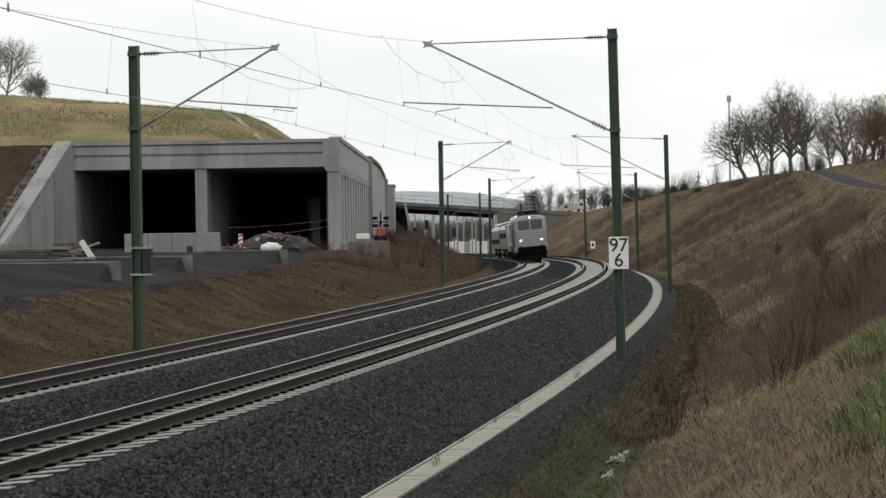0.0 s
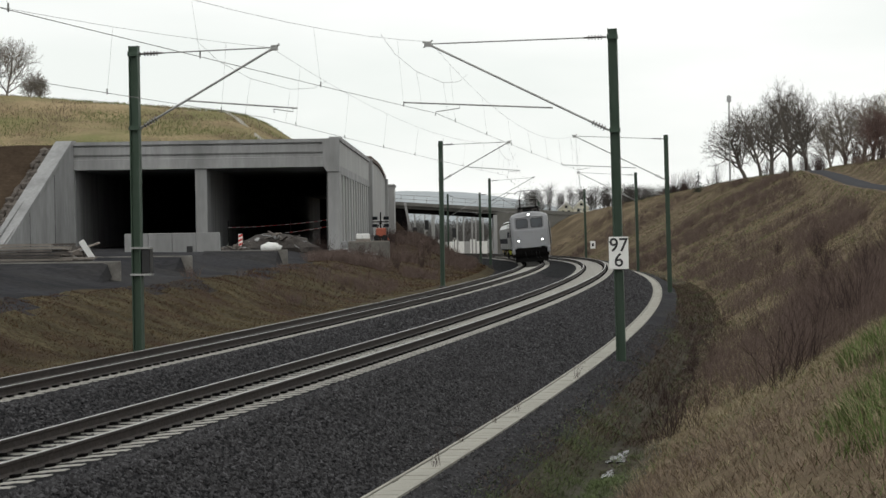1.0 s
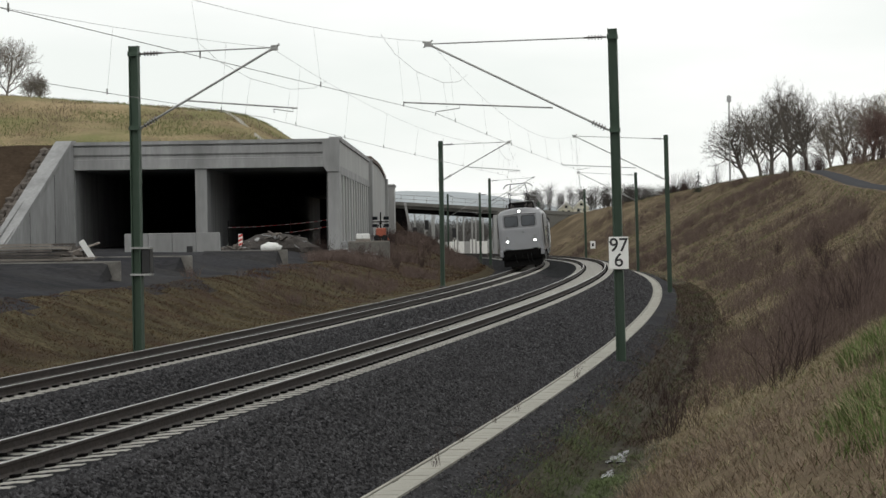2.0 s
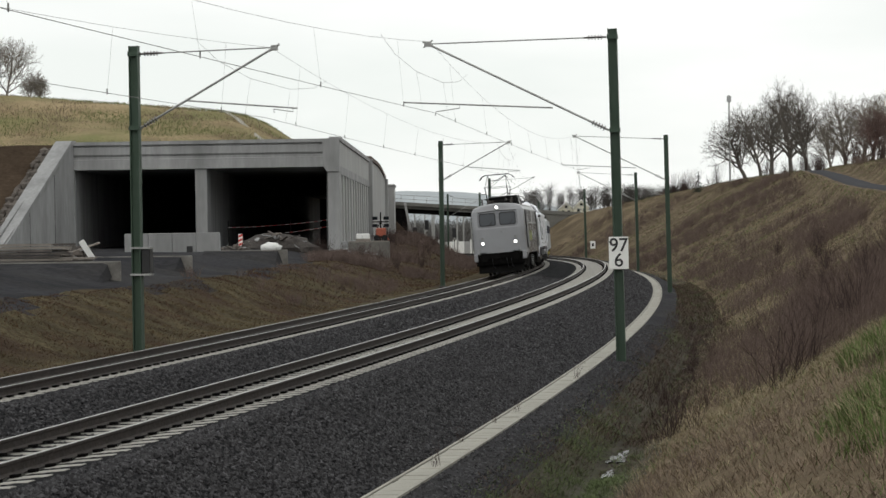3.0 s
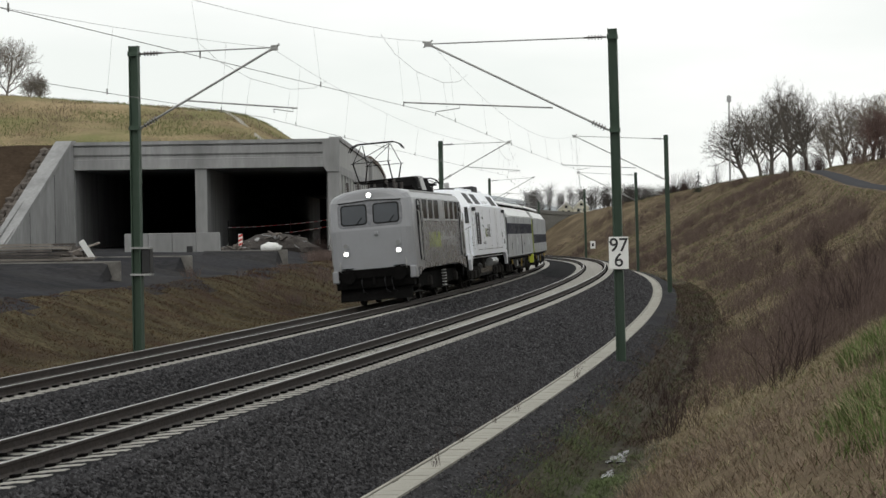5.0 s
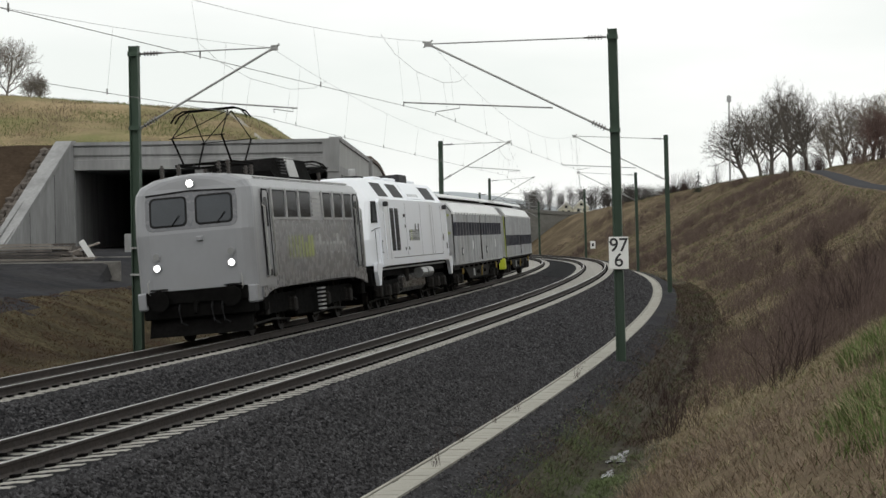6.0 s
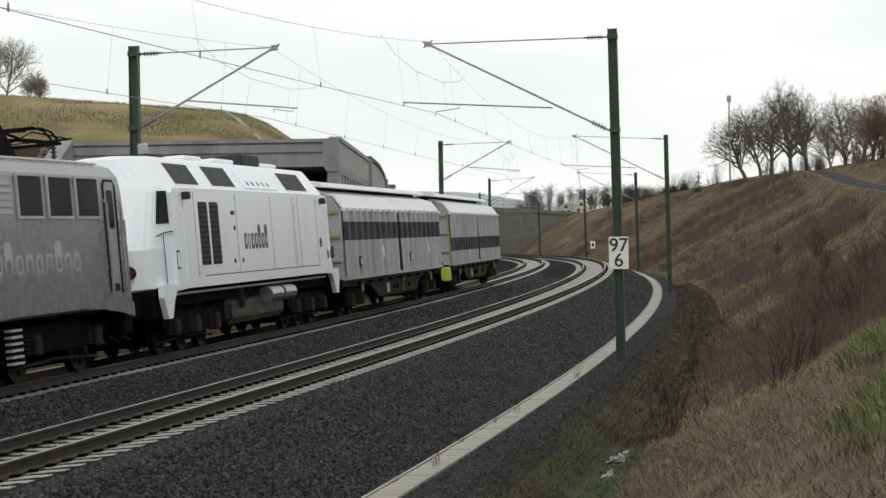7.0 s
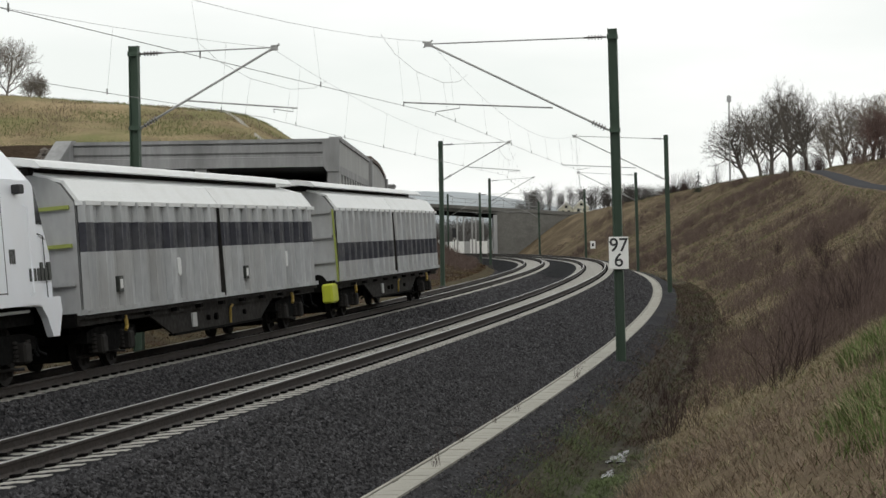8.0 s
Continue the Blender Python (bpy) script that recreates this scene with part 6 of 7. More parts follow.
grass_zone("dry_grass", 20, 75, 8.7, 15, 90000, 0.05, 0.17, 0.009, 25, "low brown grass on the slope below the yard", 0.3, keep=lambda s, la: la < edge_of(s) - 0.3, mats=[M_STRAW_D, M_BROWN_D, M_RED_D])
grass_zone("dry_grass", 75, 240, 8.8, 21, 80000, 0.08, 0.26, 0.017, 26, "brown grass on the slope below the yard", 0.26, keep=lambda s, la: la < edge_of(s) + 0.4, mats=[M_STRAW_D, M_BROWN_D, M_RED_D])
M_DARKWEED = mat("dark_brown_weeds", (0.125, 0.092, 0.074), 0.9, vary=0.3, scale=0.6, island=0.5, spec=0.05)
M_DITCHGREEN = mat("deep_green_weeds", (0.15, 0.19, 0.085), 0.9, vary=0.3, scale=0.6, island=0.5, spec=0.05)
wet = lambda s, la: (np.abs(la + 6.12 + 0.12 * np.sin(s * 3.1)) > 0.17) | (np.abs(s - 16.8) > 3.2) | (np.sin(s * 41.0) * np.sin(la * 57.0 + s * 9.0) > 0.45)
grass_zone("ditch_grass", 4, 22, -6.5, -5.15, 30000, 0.05, 0.2, 0.006, 27, "low deep green weeds along the wet ditch", 0.75, keep=wet, clump=0.2, mats=[M_DARKWEED, M_DARKWEED, M_DITCHGREEN])
grass_zone("ditch_grass", 75, 150, -7.0, -5.0, 26000, 0.08, 0.3, 0.014, 29, "dark brown weeds along the far ditch", 0.1, mats=[M_DARKWEED, M_BROWN_F, M_DITCHGREEN])
grass_zone("ditch_grass", 20, 75, -7.0, -5.2, 40000, 0.06, 0.26, 0.008, 28, "dark brown weeds and scattered green in the ditch", 0.14, clump=0.25, mats=[M_DARKWEED, M_DARKWEED, M_DITCHGREEN])


def green_tufts():
    rng = np.random.default_rng(31)
    cs = [(10.5, -10.5), (12.4, -10.6), (8.6, -10.9), (13.6, -11.0), (1.2, -10.35), (0.0, -10.6), (2.6, -10.7), (-3.0, -10.7), (11.5, -11.2), (5.5, -11.2)]
    s = np.concatenate([rng.normal(a, 0.5, 620) for a, _ in cs])
    la = np.concatenate([rng.normal(b, 0.2, 620) for _, b in cs])
    base = line(s, la, 0.0)
    base[:, 2] += ground_z(s, la) - 0.03
    n = len(s)
    blades("green_tufts", base, rng.uniform(0.2, 0.5, n), rng.uniform(0.004, 0.009, n), rng.uniform(0.3, 1.1, n), [M_STRAW, M_BROWN, M_GREEN], np.where(rng.uniform(0, 1, n) < 0.3, 0, 2), rng, "fresh green grass tufts with straw blades on the slope")


green_tufts()


class Sticks:
    """Collects tapered three-sided sticks for one mesh."""

    def __init__(self):
        self.a, self.b, self.r0, self.r1 = [], [], [], []

    def add(self, a, b, r0, r1):
        self.a.append(tuple(a))
        self.b.append(tuple(b))
        self.r0.append(r0)
        self.r1.append(r1)

    def mesh(self, name, mats, sides=3):
        a, b = np.array(self.a), np.array(self.b)
        r0, r1 = np.array(self.r0)[:, None], np.array(self.r1)[:, None]
        d = b - a
        d /= np.linalg.norm(d, axis=1)[:, None] + 1e-9
        ref = np.where(np.abs(d[:, 2:3]) > 0.9, np.array([[1.0, 0, 0]]), np.array([[0, 0, 1.0]]))
        u = np.cross(d, ref)
        u /= np.linalg.norm(u, axis=1)[:, None] + 1e-9
        w = np.cross(d, u)
        cols = []
        for base, r in ((a, r0), (b, r1)):
            for k in range(sides):
                t = 2 * math.pi * k / sides
                cols.append(base + r * (u * math.cos(t) + w * math.sin(t)))
        v = np.stack(cols, 1).reshape(-1, 3)
        i = np.arange(len(a))[:, None] * 2 * sides
        f = np.concatenate([i + np.array([[k, (k + 1) % sides, sides + (k + 1) % sides, sides + k]]) for k in range(sides)], 0)
        return mesh_from(name, v, f, mats)


def bush(place, h, n, seed, material, label, spread=0.5):
    rng = random.Random(seed)
    st = Sticks()
    for i in range(n):
        a = rng.uniform(0, 2 * math.pi)
        lean = rng.uniform(0.05, spread)
        p = Vector((rng.gauss(0, 0.12), rng.gauss(0, 0.12), -0.05)) * (h / 1.2)
        d = Vector((math.cos(a) * lean, math.sin(a) * lean, 1)).normalized()
        L = h * rng.uniform(0.6, 1.05)
        r = 0.006 * h / 1.2 + 0.002
        for k in range(3):
            q = p + d * L / 3
            st.add(p, q, r * (1 - k * 0.27), r * (0.73 - k * 0.27))
            for _ in range(2):
                e = (d + Vector((rng.gauss(0, 0.5), rng.gauss(0, 0.5), rng.uniform(0, 0.4)))).normalized()
                tq = q + e * L * rng.uniform(0.1, 0.28)
                st.add(q, tq, r * 0.45, r * 0.15)
            d = (d + Vector((rng.gauss(0, 0.12), rng.gauss(0, 0.12), 0.05))).normalized()
            p = q
    ob = thing("bare_bush", Matrix.Translation(place), label, "bush", "bare bushes on the slopes")
    st_ob = new("branchwork", st.mesh("branchwork", [material]))
    st_ob.parent = ob
    return ob


def on_ground(s, lat, dz=0.0):
    p = P(s, lat, 0)
    p.z += float(ground_z(s, lat)) + dz
    return p


for i, (s, la, h, n) in enumerate([(19.0, -6.95, 1.75, 26), (18.0, -7.5, 0.9, 14), (15.6, -9.1, 2.1, 20), (18.2, -9.5, 1.9, 18), (25, -10.6, 2.0, 40), (29, -10.0, 1.5, 44), (33, -11.2, 1.6, 44), (40, -11.5, 1.7, 50), (46, -12.4, 1.7, 50),
                                   (38, -9.4, 1.2, 36), (52, -10.5, 1.4, 46), (48, -8.2, 1.0, 30), (60, -12.2, 1.6, 50), (66, -10.2, 1.4, 46), (75, -11.5, 1.5, 50), (84, -9.6, 1.3, 44), (92, -12.0, 1.6, 50), (50, -13.8, 1.7, 50),
                                   (58, -14.5, 1.7, 50), (72, -14.0, 1.8, 50), (105, -13.0, 1.7, 50), (120, -11.5, 1.5, 46), (50.5, -6.8, 0.7, 26), (36, -6.7, 0.6, 22), (42, -6.4, 0.6, 22), (57, -7.0, 0.8, 26), (23, -7.5, 0.7, 18), (12, -11.9, 1.0, 20)]):
    bush(on_ground(s, la), h * 0.72, int(n * 1.2), 100 + i, M_TWIG, "leafless dark brown bush on the cutting slope", 0.8)
for i in range(34):
    rng = random.Random(500 + i)
    s, la = rng.uniform(120, 235), rng.uniform(12.5, 19.5)
    bush(on_ground(s, la), rng.uniform(0.9, 1.8), 40, 600 + i, M_TWIG, "leafless dark brown brush below the yard", 0.7)


for i, (s, la, h) in enumerate([(9.0, -4.0, 0.42), (13.2, -3.75, 0.35), (19.5, -3.9, 0.3), (29.5, -4.1, 0.4), (17.0, -3.8, 0.25)]):
    p = P(s, la, -1.05)
    bush(p, h, 8, 300 + i, M_TWIG, "small dry weed growing from the cable trough", 0.6)
for i in range(16):
    rng = random.Random(340 + i)
    bush(on_ground(rng.uniform(24, 75), rng.uniform(-7.2, -5.4)), rng.uniform(0.35, 0.7), 26, 360 + i, M_TWIG, "low leafless brown brush in the ditch", 0.8)


M_BRUSH = mat("purple_brown_brush", (0.185, 0.138, 0.12), 0.9, vary=0.25, scale=1.0, island=0.5, spec=0.05)


def slope_brush():
    """Low tangled brush in patches on the cutting slope, too dense to count."""
    rng = np.random.default_rng(91)
    st = Sticks()
    for s0, s1, l0, l1, n, h, rad in ((4, 26, -11.5, -6.9, 130, 0.4, 0.0028), (20, 70, -15, -7.2, 620, 0.6, 0.0035), (26, 64, -13.2, -9.2, 260, 0.85, 0.004), (70, 150, -21, -7.2, 560, 0.75, 0.007), (150, 320, -31, -7.0, 900, 0.8, 0.012), (112, 225, 9.8, 17.5, 620, 0.7, 0.012), (60, 112, 9.5, 13.5, 120, 0.4, 0.007)):
        s, la = rng.uniform(s0, s1, n * 3), rng.uniform(l0, l1, n * 3)
        keep = (lump(s, la, 0.16, 12.0) + 0.5 * lump(s, la, 0.5, 13.0) > 0.25) & ((np.abs(-la - path_lat(s)) > 2.5) | (s < 92))
        for a, b in zip(s[keep][:n], la[keep][:n]):
            p = on_ground(a, b)
            for k in range(15):
                q = p + Vector((rng.normal(0, 0.35), rng.normal(0, 0.35), 0)) * h
                tip = q + Vector((rng.normal(0, 0.3), rng.normal(0, 0.3), rng.uniform(0.5, 1.1))) * h
                st.add(q, tip, rad, rad * 0.4)
                m = q.lerp(tip, 0.55)
                st.add(m, m + Vector((rng.normal(0, 0.25), rng.normal(0, 0.25), rng.uniform(0.2, 0.5))) * h, rad * 0.6, rad * 0.3)
    tagged(new("slope_brush", st.mesh("slope_brush", [M_BRUSH])), "tangled purple-brown brush in patches on the slope", "brush", kind="stuff")


slope_brush()


def mound_grass():
    rng = np.random.default_rng(77)
    n = 42000
    x, y = rng.uniform(-46, -12.5, n), PY + 1.0 + 38 * rng.uniform(0, 1, n) ** 1.5
    base = np.stack([x, y, mound_z(x, y) - 0.05], 1)
    pk = lump(x, y, 0.28, 6.0) + rng.normal(0, 0.4, n)
    blades("mound_grass", base, rng.uniform(0.12, 0.4, n), rng.uniform(0.012, 0.03, n), rng.uniform(0.2, 0.9, n), [M_STRAW, M_BROWN, M_MOUNDGREEN], np.where(pk > 0.5, 1, np.where(pk < 0.0, 2, 0)), rng, "straw and olive grass on the mound over the tunnel")


mound_grass()


def bare_tree(place, h, crown, seed, material, label, levels=5, trunk=0.32, first=0.22, name="bare_tree", lean=0.0, kids=3):
    """Trunk and limbs that fork into finer and finer twigs."""
    rng = random.Random(seed)
    wood, twigs = Sticks(), Sticks()

    segs = (7, 6, 5, 3, 3, 2)

    def grow(p, d, L, r, level):
        n = segs[level]
        turn = rng.uniform(0, 6.28)
        for k in range(n):
            w = (0.09, 0.16, 0.2, 0.22, 0.22, 0.2)[level]
            d = (d + Vector((rng.gauss(0, w), rng.gauss(0, w), rng.gauss(0.05, 0.06)))).normalized()
            q = p + d * L / n
            r2 = r * (1 - 0.75 / n)
            (wood if level < 2 else twigs).add(p, q, max(r, 0.012), max(r2, 0.008))
            f = (k + 1) / n
            if level < levels - 1 and f > (first if level == 0 else 0.15):
                for _ in range(kids if level < 1 else 1):
                    turn += 2.4 + rng.uniform(-0.5, 0.5)
                    side = d.orthogonal().normalized()
                    side = side * math.cos(turn) + d.cross(side) * math.sin(turn)
                    e = (d + side * crown * rng.uniform(0.75, 1.45) + Vector((0, 0, 0.12))).normalized()
                    grow(q, e, L * rng.uniform(0.55, 0.8) * (1.15 - 0.5 * f), r2 * rng.uniform(0.5, 0.65), level + 1)
            p, r = q, r2
    grow(Vector((0, 0, -0.3)), Vector((lean, 0, 1)).normalized(), h * 0.8, trunk, 0)
    t = thing(name, Matrix.Translation(place) @ Matrix.Rotation(seed * 2.4 if not lean else math.pi, 4, "Z"), label, "tree", "leafless trees")
    # bring the tree to its height
    top = max(q[2] for q in twigs.b)
    k = h / top
    for st in (wood, twigs):
        st.a = [tuple(c * k for c in q) for q in st.a]
        st.b = [tuple(c * k for c in q) for q in st.b]
    for nm, st, sides in (("trunk", wood, 6), ("crown", twigs, 3)):
        o = new(nm, st.mesh(nm, [material], sides))
        o.parent = t
    return t


def crest_place(px_x, d):
    """A place on the ground on the bearing px_x at distance d."""
    x = (px_x - 784) / 4200 * d
    return Vector((x, d, ground_at(x, d)))


def brow_place(px_x, back=4.0):
    """A place on the brow of the hill on the bearing px_x."""
    ds = np.arange(180, 330, 3.0)
    x = (px_x - 784) / 4200 * ds
    s, la = to_line(x, ds)
    z = rail_z(s) + ground_z(s, la)
    d = float(ds[np.argmax((z - EYE.z) / ds)]) + back
    return crest_place(px_x, d)


BIG = "leafless spreading oak tree on the grassy crest"
for px_x, d, h, cr, seed, lv, tr, ln in ((1322, 288, 9.0, 1.25, 1, 5, 0.3, 0.35), (1368, 290, 10.6, 0.9, 2, 5, 0.3, 0.0), (1402, 293, 11.6, 0.85, 3, 5, 0.34, 0.0), (1432, 298, 10.4, 0.9, 4, 5, 0.3, 0.1), (1348, 300, 9.6, 0.9, 15, 5, 0.25, -0.1),
                                         (1500, 335, 10.0, 0.9, 5, 5, 0.28, 0.0), (1530, 345, 9.6, 0.9, 6, 5, 0.28, 0.0), (1475, 340, 8.2, 0.9, 7, 5, 0.25, 0.1), (1563, 330, 8.8, 0.95, 8, 5, 0.28, -0.1)):
    # Twig colour goes by distance: trees farther back take the paler one.
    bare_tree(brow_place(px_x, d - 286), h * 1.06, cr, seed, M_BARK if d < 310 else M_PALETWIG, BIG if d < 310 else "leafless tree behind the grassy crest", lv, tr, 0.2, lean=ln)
bare_tree(brow_place(1548, 8), 6.0, 0.9, 9, M_REDTWIG, "bushy leafless tree with reddish twigs", 5, 0.2, 0.15)
for i in range(26):
    rng = random.Random(900 + i)
    px_x = rng.uniform(1195, 1568)
    bush(brow_place(px_x, rng.uniform(2, 20)), rng.uniform(1.4, 3.0), 46, 950 + i, M_TWIG, "leafless hedge bush on the crest", 0.6)
# trees over the mound
for px_x, d, h, seed in ((-10, 238, 7.4, 41), (14, 240, 7.0, 42), (58, 246, 3.8, 43), (76, 246, 3.9, 44)):
    x = (px_x - 784) / 4200 * d
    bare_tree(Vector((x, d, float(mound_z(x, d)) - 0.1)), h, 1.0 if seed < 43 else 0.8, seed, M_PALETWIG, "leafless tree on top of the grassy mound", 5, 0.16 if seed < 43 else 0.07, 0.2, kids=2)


def conifer(place, h):
    rng = random.Random(77)
    t = thing("conifer", Matrix.Translation(place), "small dark green conifer among bushes", "tree")
    part("trunk", tube(bmesh.new(), [(0, 0, -0.2), (0, 0, h)], 0.09, 0.02), M_BARK, t)
    st = Sticks()
    for k in range(90):
        u = rng.random()
        z = h * (0.12 + 0.86 * u)
        r = ((1 - u) * h * 0.32 + 0.05) * rng.uniform(0.5, 1.1)
        a = rng.uniform(0, 6.28)
        p = Vector((0, 0, z))
        q = Vector((math.cos(a) * r, math.sin(a) * r, z - 0.25 * r))
        st.add(p, q, 0.03, 0.012)
        for _ in range(5):
            m = p.lerp(q, rng.uniform(0.3, 1))
            st.add(m, m + Vector((rng.gauss(0, 0.1), rng.gauss(0, 0.1), rng.uniform(-0.1, 0.04))), 0.02, 0.008)
    o = new("crown", st.mesh("crown", [M_CONIFER]))
    o.parent = t


conifer(brow_place(1238, 3), 3.2)


def flood_pole():
    p = brow_place(1294, 1)
    t = thing("antenna_pole", Matrix.Translation(p), "grey steel pole with a pale drum-shaped head", "pole")
    part("pole", tube(bmesh.new(), [(0, 0, -0.3), (0, 0, 11.0)], 0.14, 0.1, sides=10), M_GALV, t)
    part("head", tube(bmesh.new(), [(0, 0, 11.0), (0, 0, 11.15), (0, 0, 11.8)], 0.3, 0.32, sides=12), M_WAGON, t)
    part("cap", tube(bmesh.new(), [(0, 0, 11.8), (0, 0, 11.95)], 0.26, 0.1, sides=12), M_GALV, t)


flood_pole()


# ------------------------------------------------------------ path on the slope
def hill_path():
    M_PATH = mat("grey_path", (0.06, 0.06, 0.068), 0.9, vary=0.2, scale=0.6, fine=6, stain=(0.04, 0.04, 0.04), stain_amt=0.5, spec=0.03)
    ss = np.linspace(92, 288, 110)
    la = -path_lat(ss)
    v, f = [], []
    for s, c in zip(ss, la):
        for o, dz in ((1.35, -0.4), (1.05, 0.04), (-1.05, 0.04), (-1.35, -0.4)):
            q = P(s, c + o, 0)
            v.append((q.x, q.y, q.z + float(ground_z(s, c)) + dz))
    for i in range(len(ss) - 1):
        for k in range(3):
            f.append((i * 4 + k, i * 4 + k + 1, (i + 1) * 4 + k + 1, (i + 1) * 4 + k))
    tagged(new("path", mesh_from("path", v, f, M_PATH, smooth=True)), "grey gravel path climbing the grassy slope", "path", kind="structure")


hill_path()


# ------------------------------------------------------------ puddles
def puddle(s, lat, w, L, seed):
    M = M_WATER
    rng = random.Random(seed)
    bm = bmesh.new()
    n = 44
    z = rail_z(s) + min(float(ground_z(s + o, lat)) for o in (-L, 0, L)) + 0.03
    top, bot = [], []
    for i in range(n):
        a = 2 * math.pi * i / n
        k = 0.8 + 0.25 * math.sin(3 * a + seed) + 0.2 * math.sin(7 * a + 2 * seed) + rng.uniform(-0.15, 0.15)
        q = P(s + L * k * math.cos(a), lat + w * k * math.sin(a), 0)
        top.append(bm.verts.new((q.x, q.y, z)))
        bot.append(bm.verts.new((q.x, q.y, z - 0.25)))
    bm.faces.new(top)
    bm.faces.new(bot[::-1])
    for i in range(n):
        bm.faces.new((top[i], bot[i], bot[(i + 1) % n], top[(i + 1) % n]))
    tagged(part("puddle", bm, M), "still puddle in the ditch that mirrors the sky", "puddle", kind="structure")


M_WATER = mat("ditch_water", (0.03, 0.03, 0.028), 0.06, vary=0.2, scale=3, bump=0.02, bump_scale=14, spec=0.5)
for s, la, w, L, sd in ((14.4, -6.16, 0.12, 0.75, 1), (17.4, -6.1, 0.19, 1.3, 2), (44.5, -6.1, 0.1, 0.5, 3)):
    puddle(s, la, w, L, sd)


# ------------------------------------------------------------ beyond the bridge
# Air haze is put into the hill's pale blue-grey.
M_HAZEHILL = mat("haze_tinted_hill", (0.36, 0.39, 0.41), 1.0, vary=0.12, scale=0.01, fine=0.05)
M_FARTREE = mat("far_leafless_wood", (0.075, 0.068, 0.06), 0.95, vary=0.3, scale=0.1, island=0.4)
M_FARGREY = mat("grey_far_wood", (0.16, 0.155, 0.15), 0.95, vary=0.25, scale=0.1, island=0.4)
M_HOUSE = mat("cream_render", (0.6, 0.56, 0.46), 0.8, vary=0.06, scale=0.5)
M_TILE = mat("brown_roof_tiles", (0.13, 0.1, 0.09), 0.85, vary=0.15, scale=0.8)


def far_hill(name, y, xs, zs, material, label, depth=60):
    xf = np.linspace(xs[0], xs[-1], 160)
    zf = np.interp(xf, xs, zs)
    rng = np.random.default_rng(int(y))
    zf = zf + rng.normal(0, 0.012, 160).cumsum() * y / 2500 + rng.uniform(-0.5, 0.5, 160) * y / 2500
    v = [(x, y, -6) for x in xf] + [(x, y + depth * 0.3, z * 0.7) for x, z in zip(xf, zf)] + [(x, y + depth, z) for x, z in zip(xf, zf)] + [(x, y + depth * 2.5, -6) for x in xf]
    n = len(xf)
    f = [(r * n + i, r * n + i + 1, (r + 1) * n + i + 1, (r + 1) * n + i) for r in range(3) for i in range(n - 1)]
    tagged(new(name, mesh_from(name, v, f, material, smooth=True)), label, "hill", kind="structure")


far_hill("backdrop", 2600, [-900, -300, -50, -20, 20, 60, 140, 400, 1200], [40, 50, 52, 51, 50, 45, 30, 24, 30], M_HAZEHILL, "wooded hill on the horizon, haze put into its colour", 200)
far_hill("far_rise", 1000, [-60, 10, 40, 60, 110, 200, 500], [-4, 1, 9.5, 10.8, 11.5, 13, 16], M_SLOPE, "low brown rise with houses far beyond the bridge", 60)


def wood_belt(name, spots, material, label, seed):
    """A far belt of bare trees, too many to count."""
    rng = random.Random(seed)
    st = Sticks()
    for x, y, z, h in spots:
        st.add((x, y, z - 1), (x, y, z + h * 0.5), h * 0.018, h * 0.012)
        for k in range(130):
            u = rng.uniform(0.02, 0.75)
            a = Vector((x + rng.gauss(0, h * 0.05), y, z + h * u))
            b = a + Vector((rng.gauss(0, h * 0.17), rng.gauss(0, h * 0.17), h * rng.uniform(0.1, 0.3)))
            st.add(a, b, h * 0.0045, h * 0.002)
    tagged(new(name, st.mesh(name, [material])), label, "wood", kind="stuff")


rng = random.Random(12)
wood_belt("far_wood", [(rng.uniform(38, 330), 1070 + rng.uniform(0, 40), 12 + 0.012 * i * 0 + rng.uniform(-1, 1), rng.uniform(6, 12.5)) for i in range(260)], M_FARTREE, "dark belt of far leafless trees", 1)
wood_belt("far_wood", [(rng.uniform(12, 40), rng.uniform(400, 440), 0.5, rng.uniform(3.6, 6.0)) for i in range(110)], M_FARTREE, "leafless trees behind the bridge", 2)
wood_belt("far_wood", [(rng.uniform(-12, 12), rng.uniform(520, 640), -3, rng.uniform(5, 9.5)) for i in range(220)], M_FARGREY, "grey leafless trees seen under the bridge", 3)
wood_belt("far_wood", [(rng.uniform(27, 62), rng.uniform(347, 362), 5.2, rng.uniform(2.5, 4.5)) for i in range(110)], M_FARTREE, "leafless scrub along the crest by the bridge", 5)
for px_x, h, sd in ((912, 9.5, 51), (932, 10.0, 52)):
    d = 392
    x = (px_x - 784) / 4200 * d
    bare_tree(Vector((x, d, -1.2)), h, 0.6, sd, M_FARGREY, "slender leafless birch behind the bridge", 5, 0.12, 0.3)


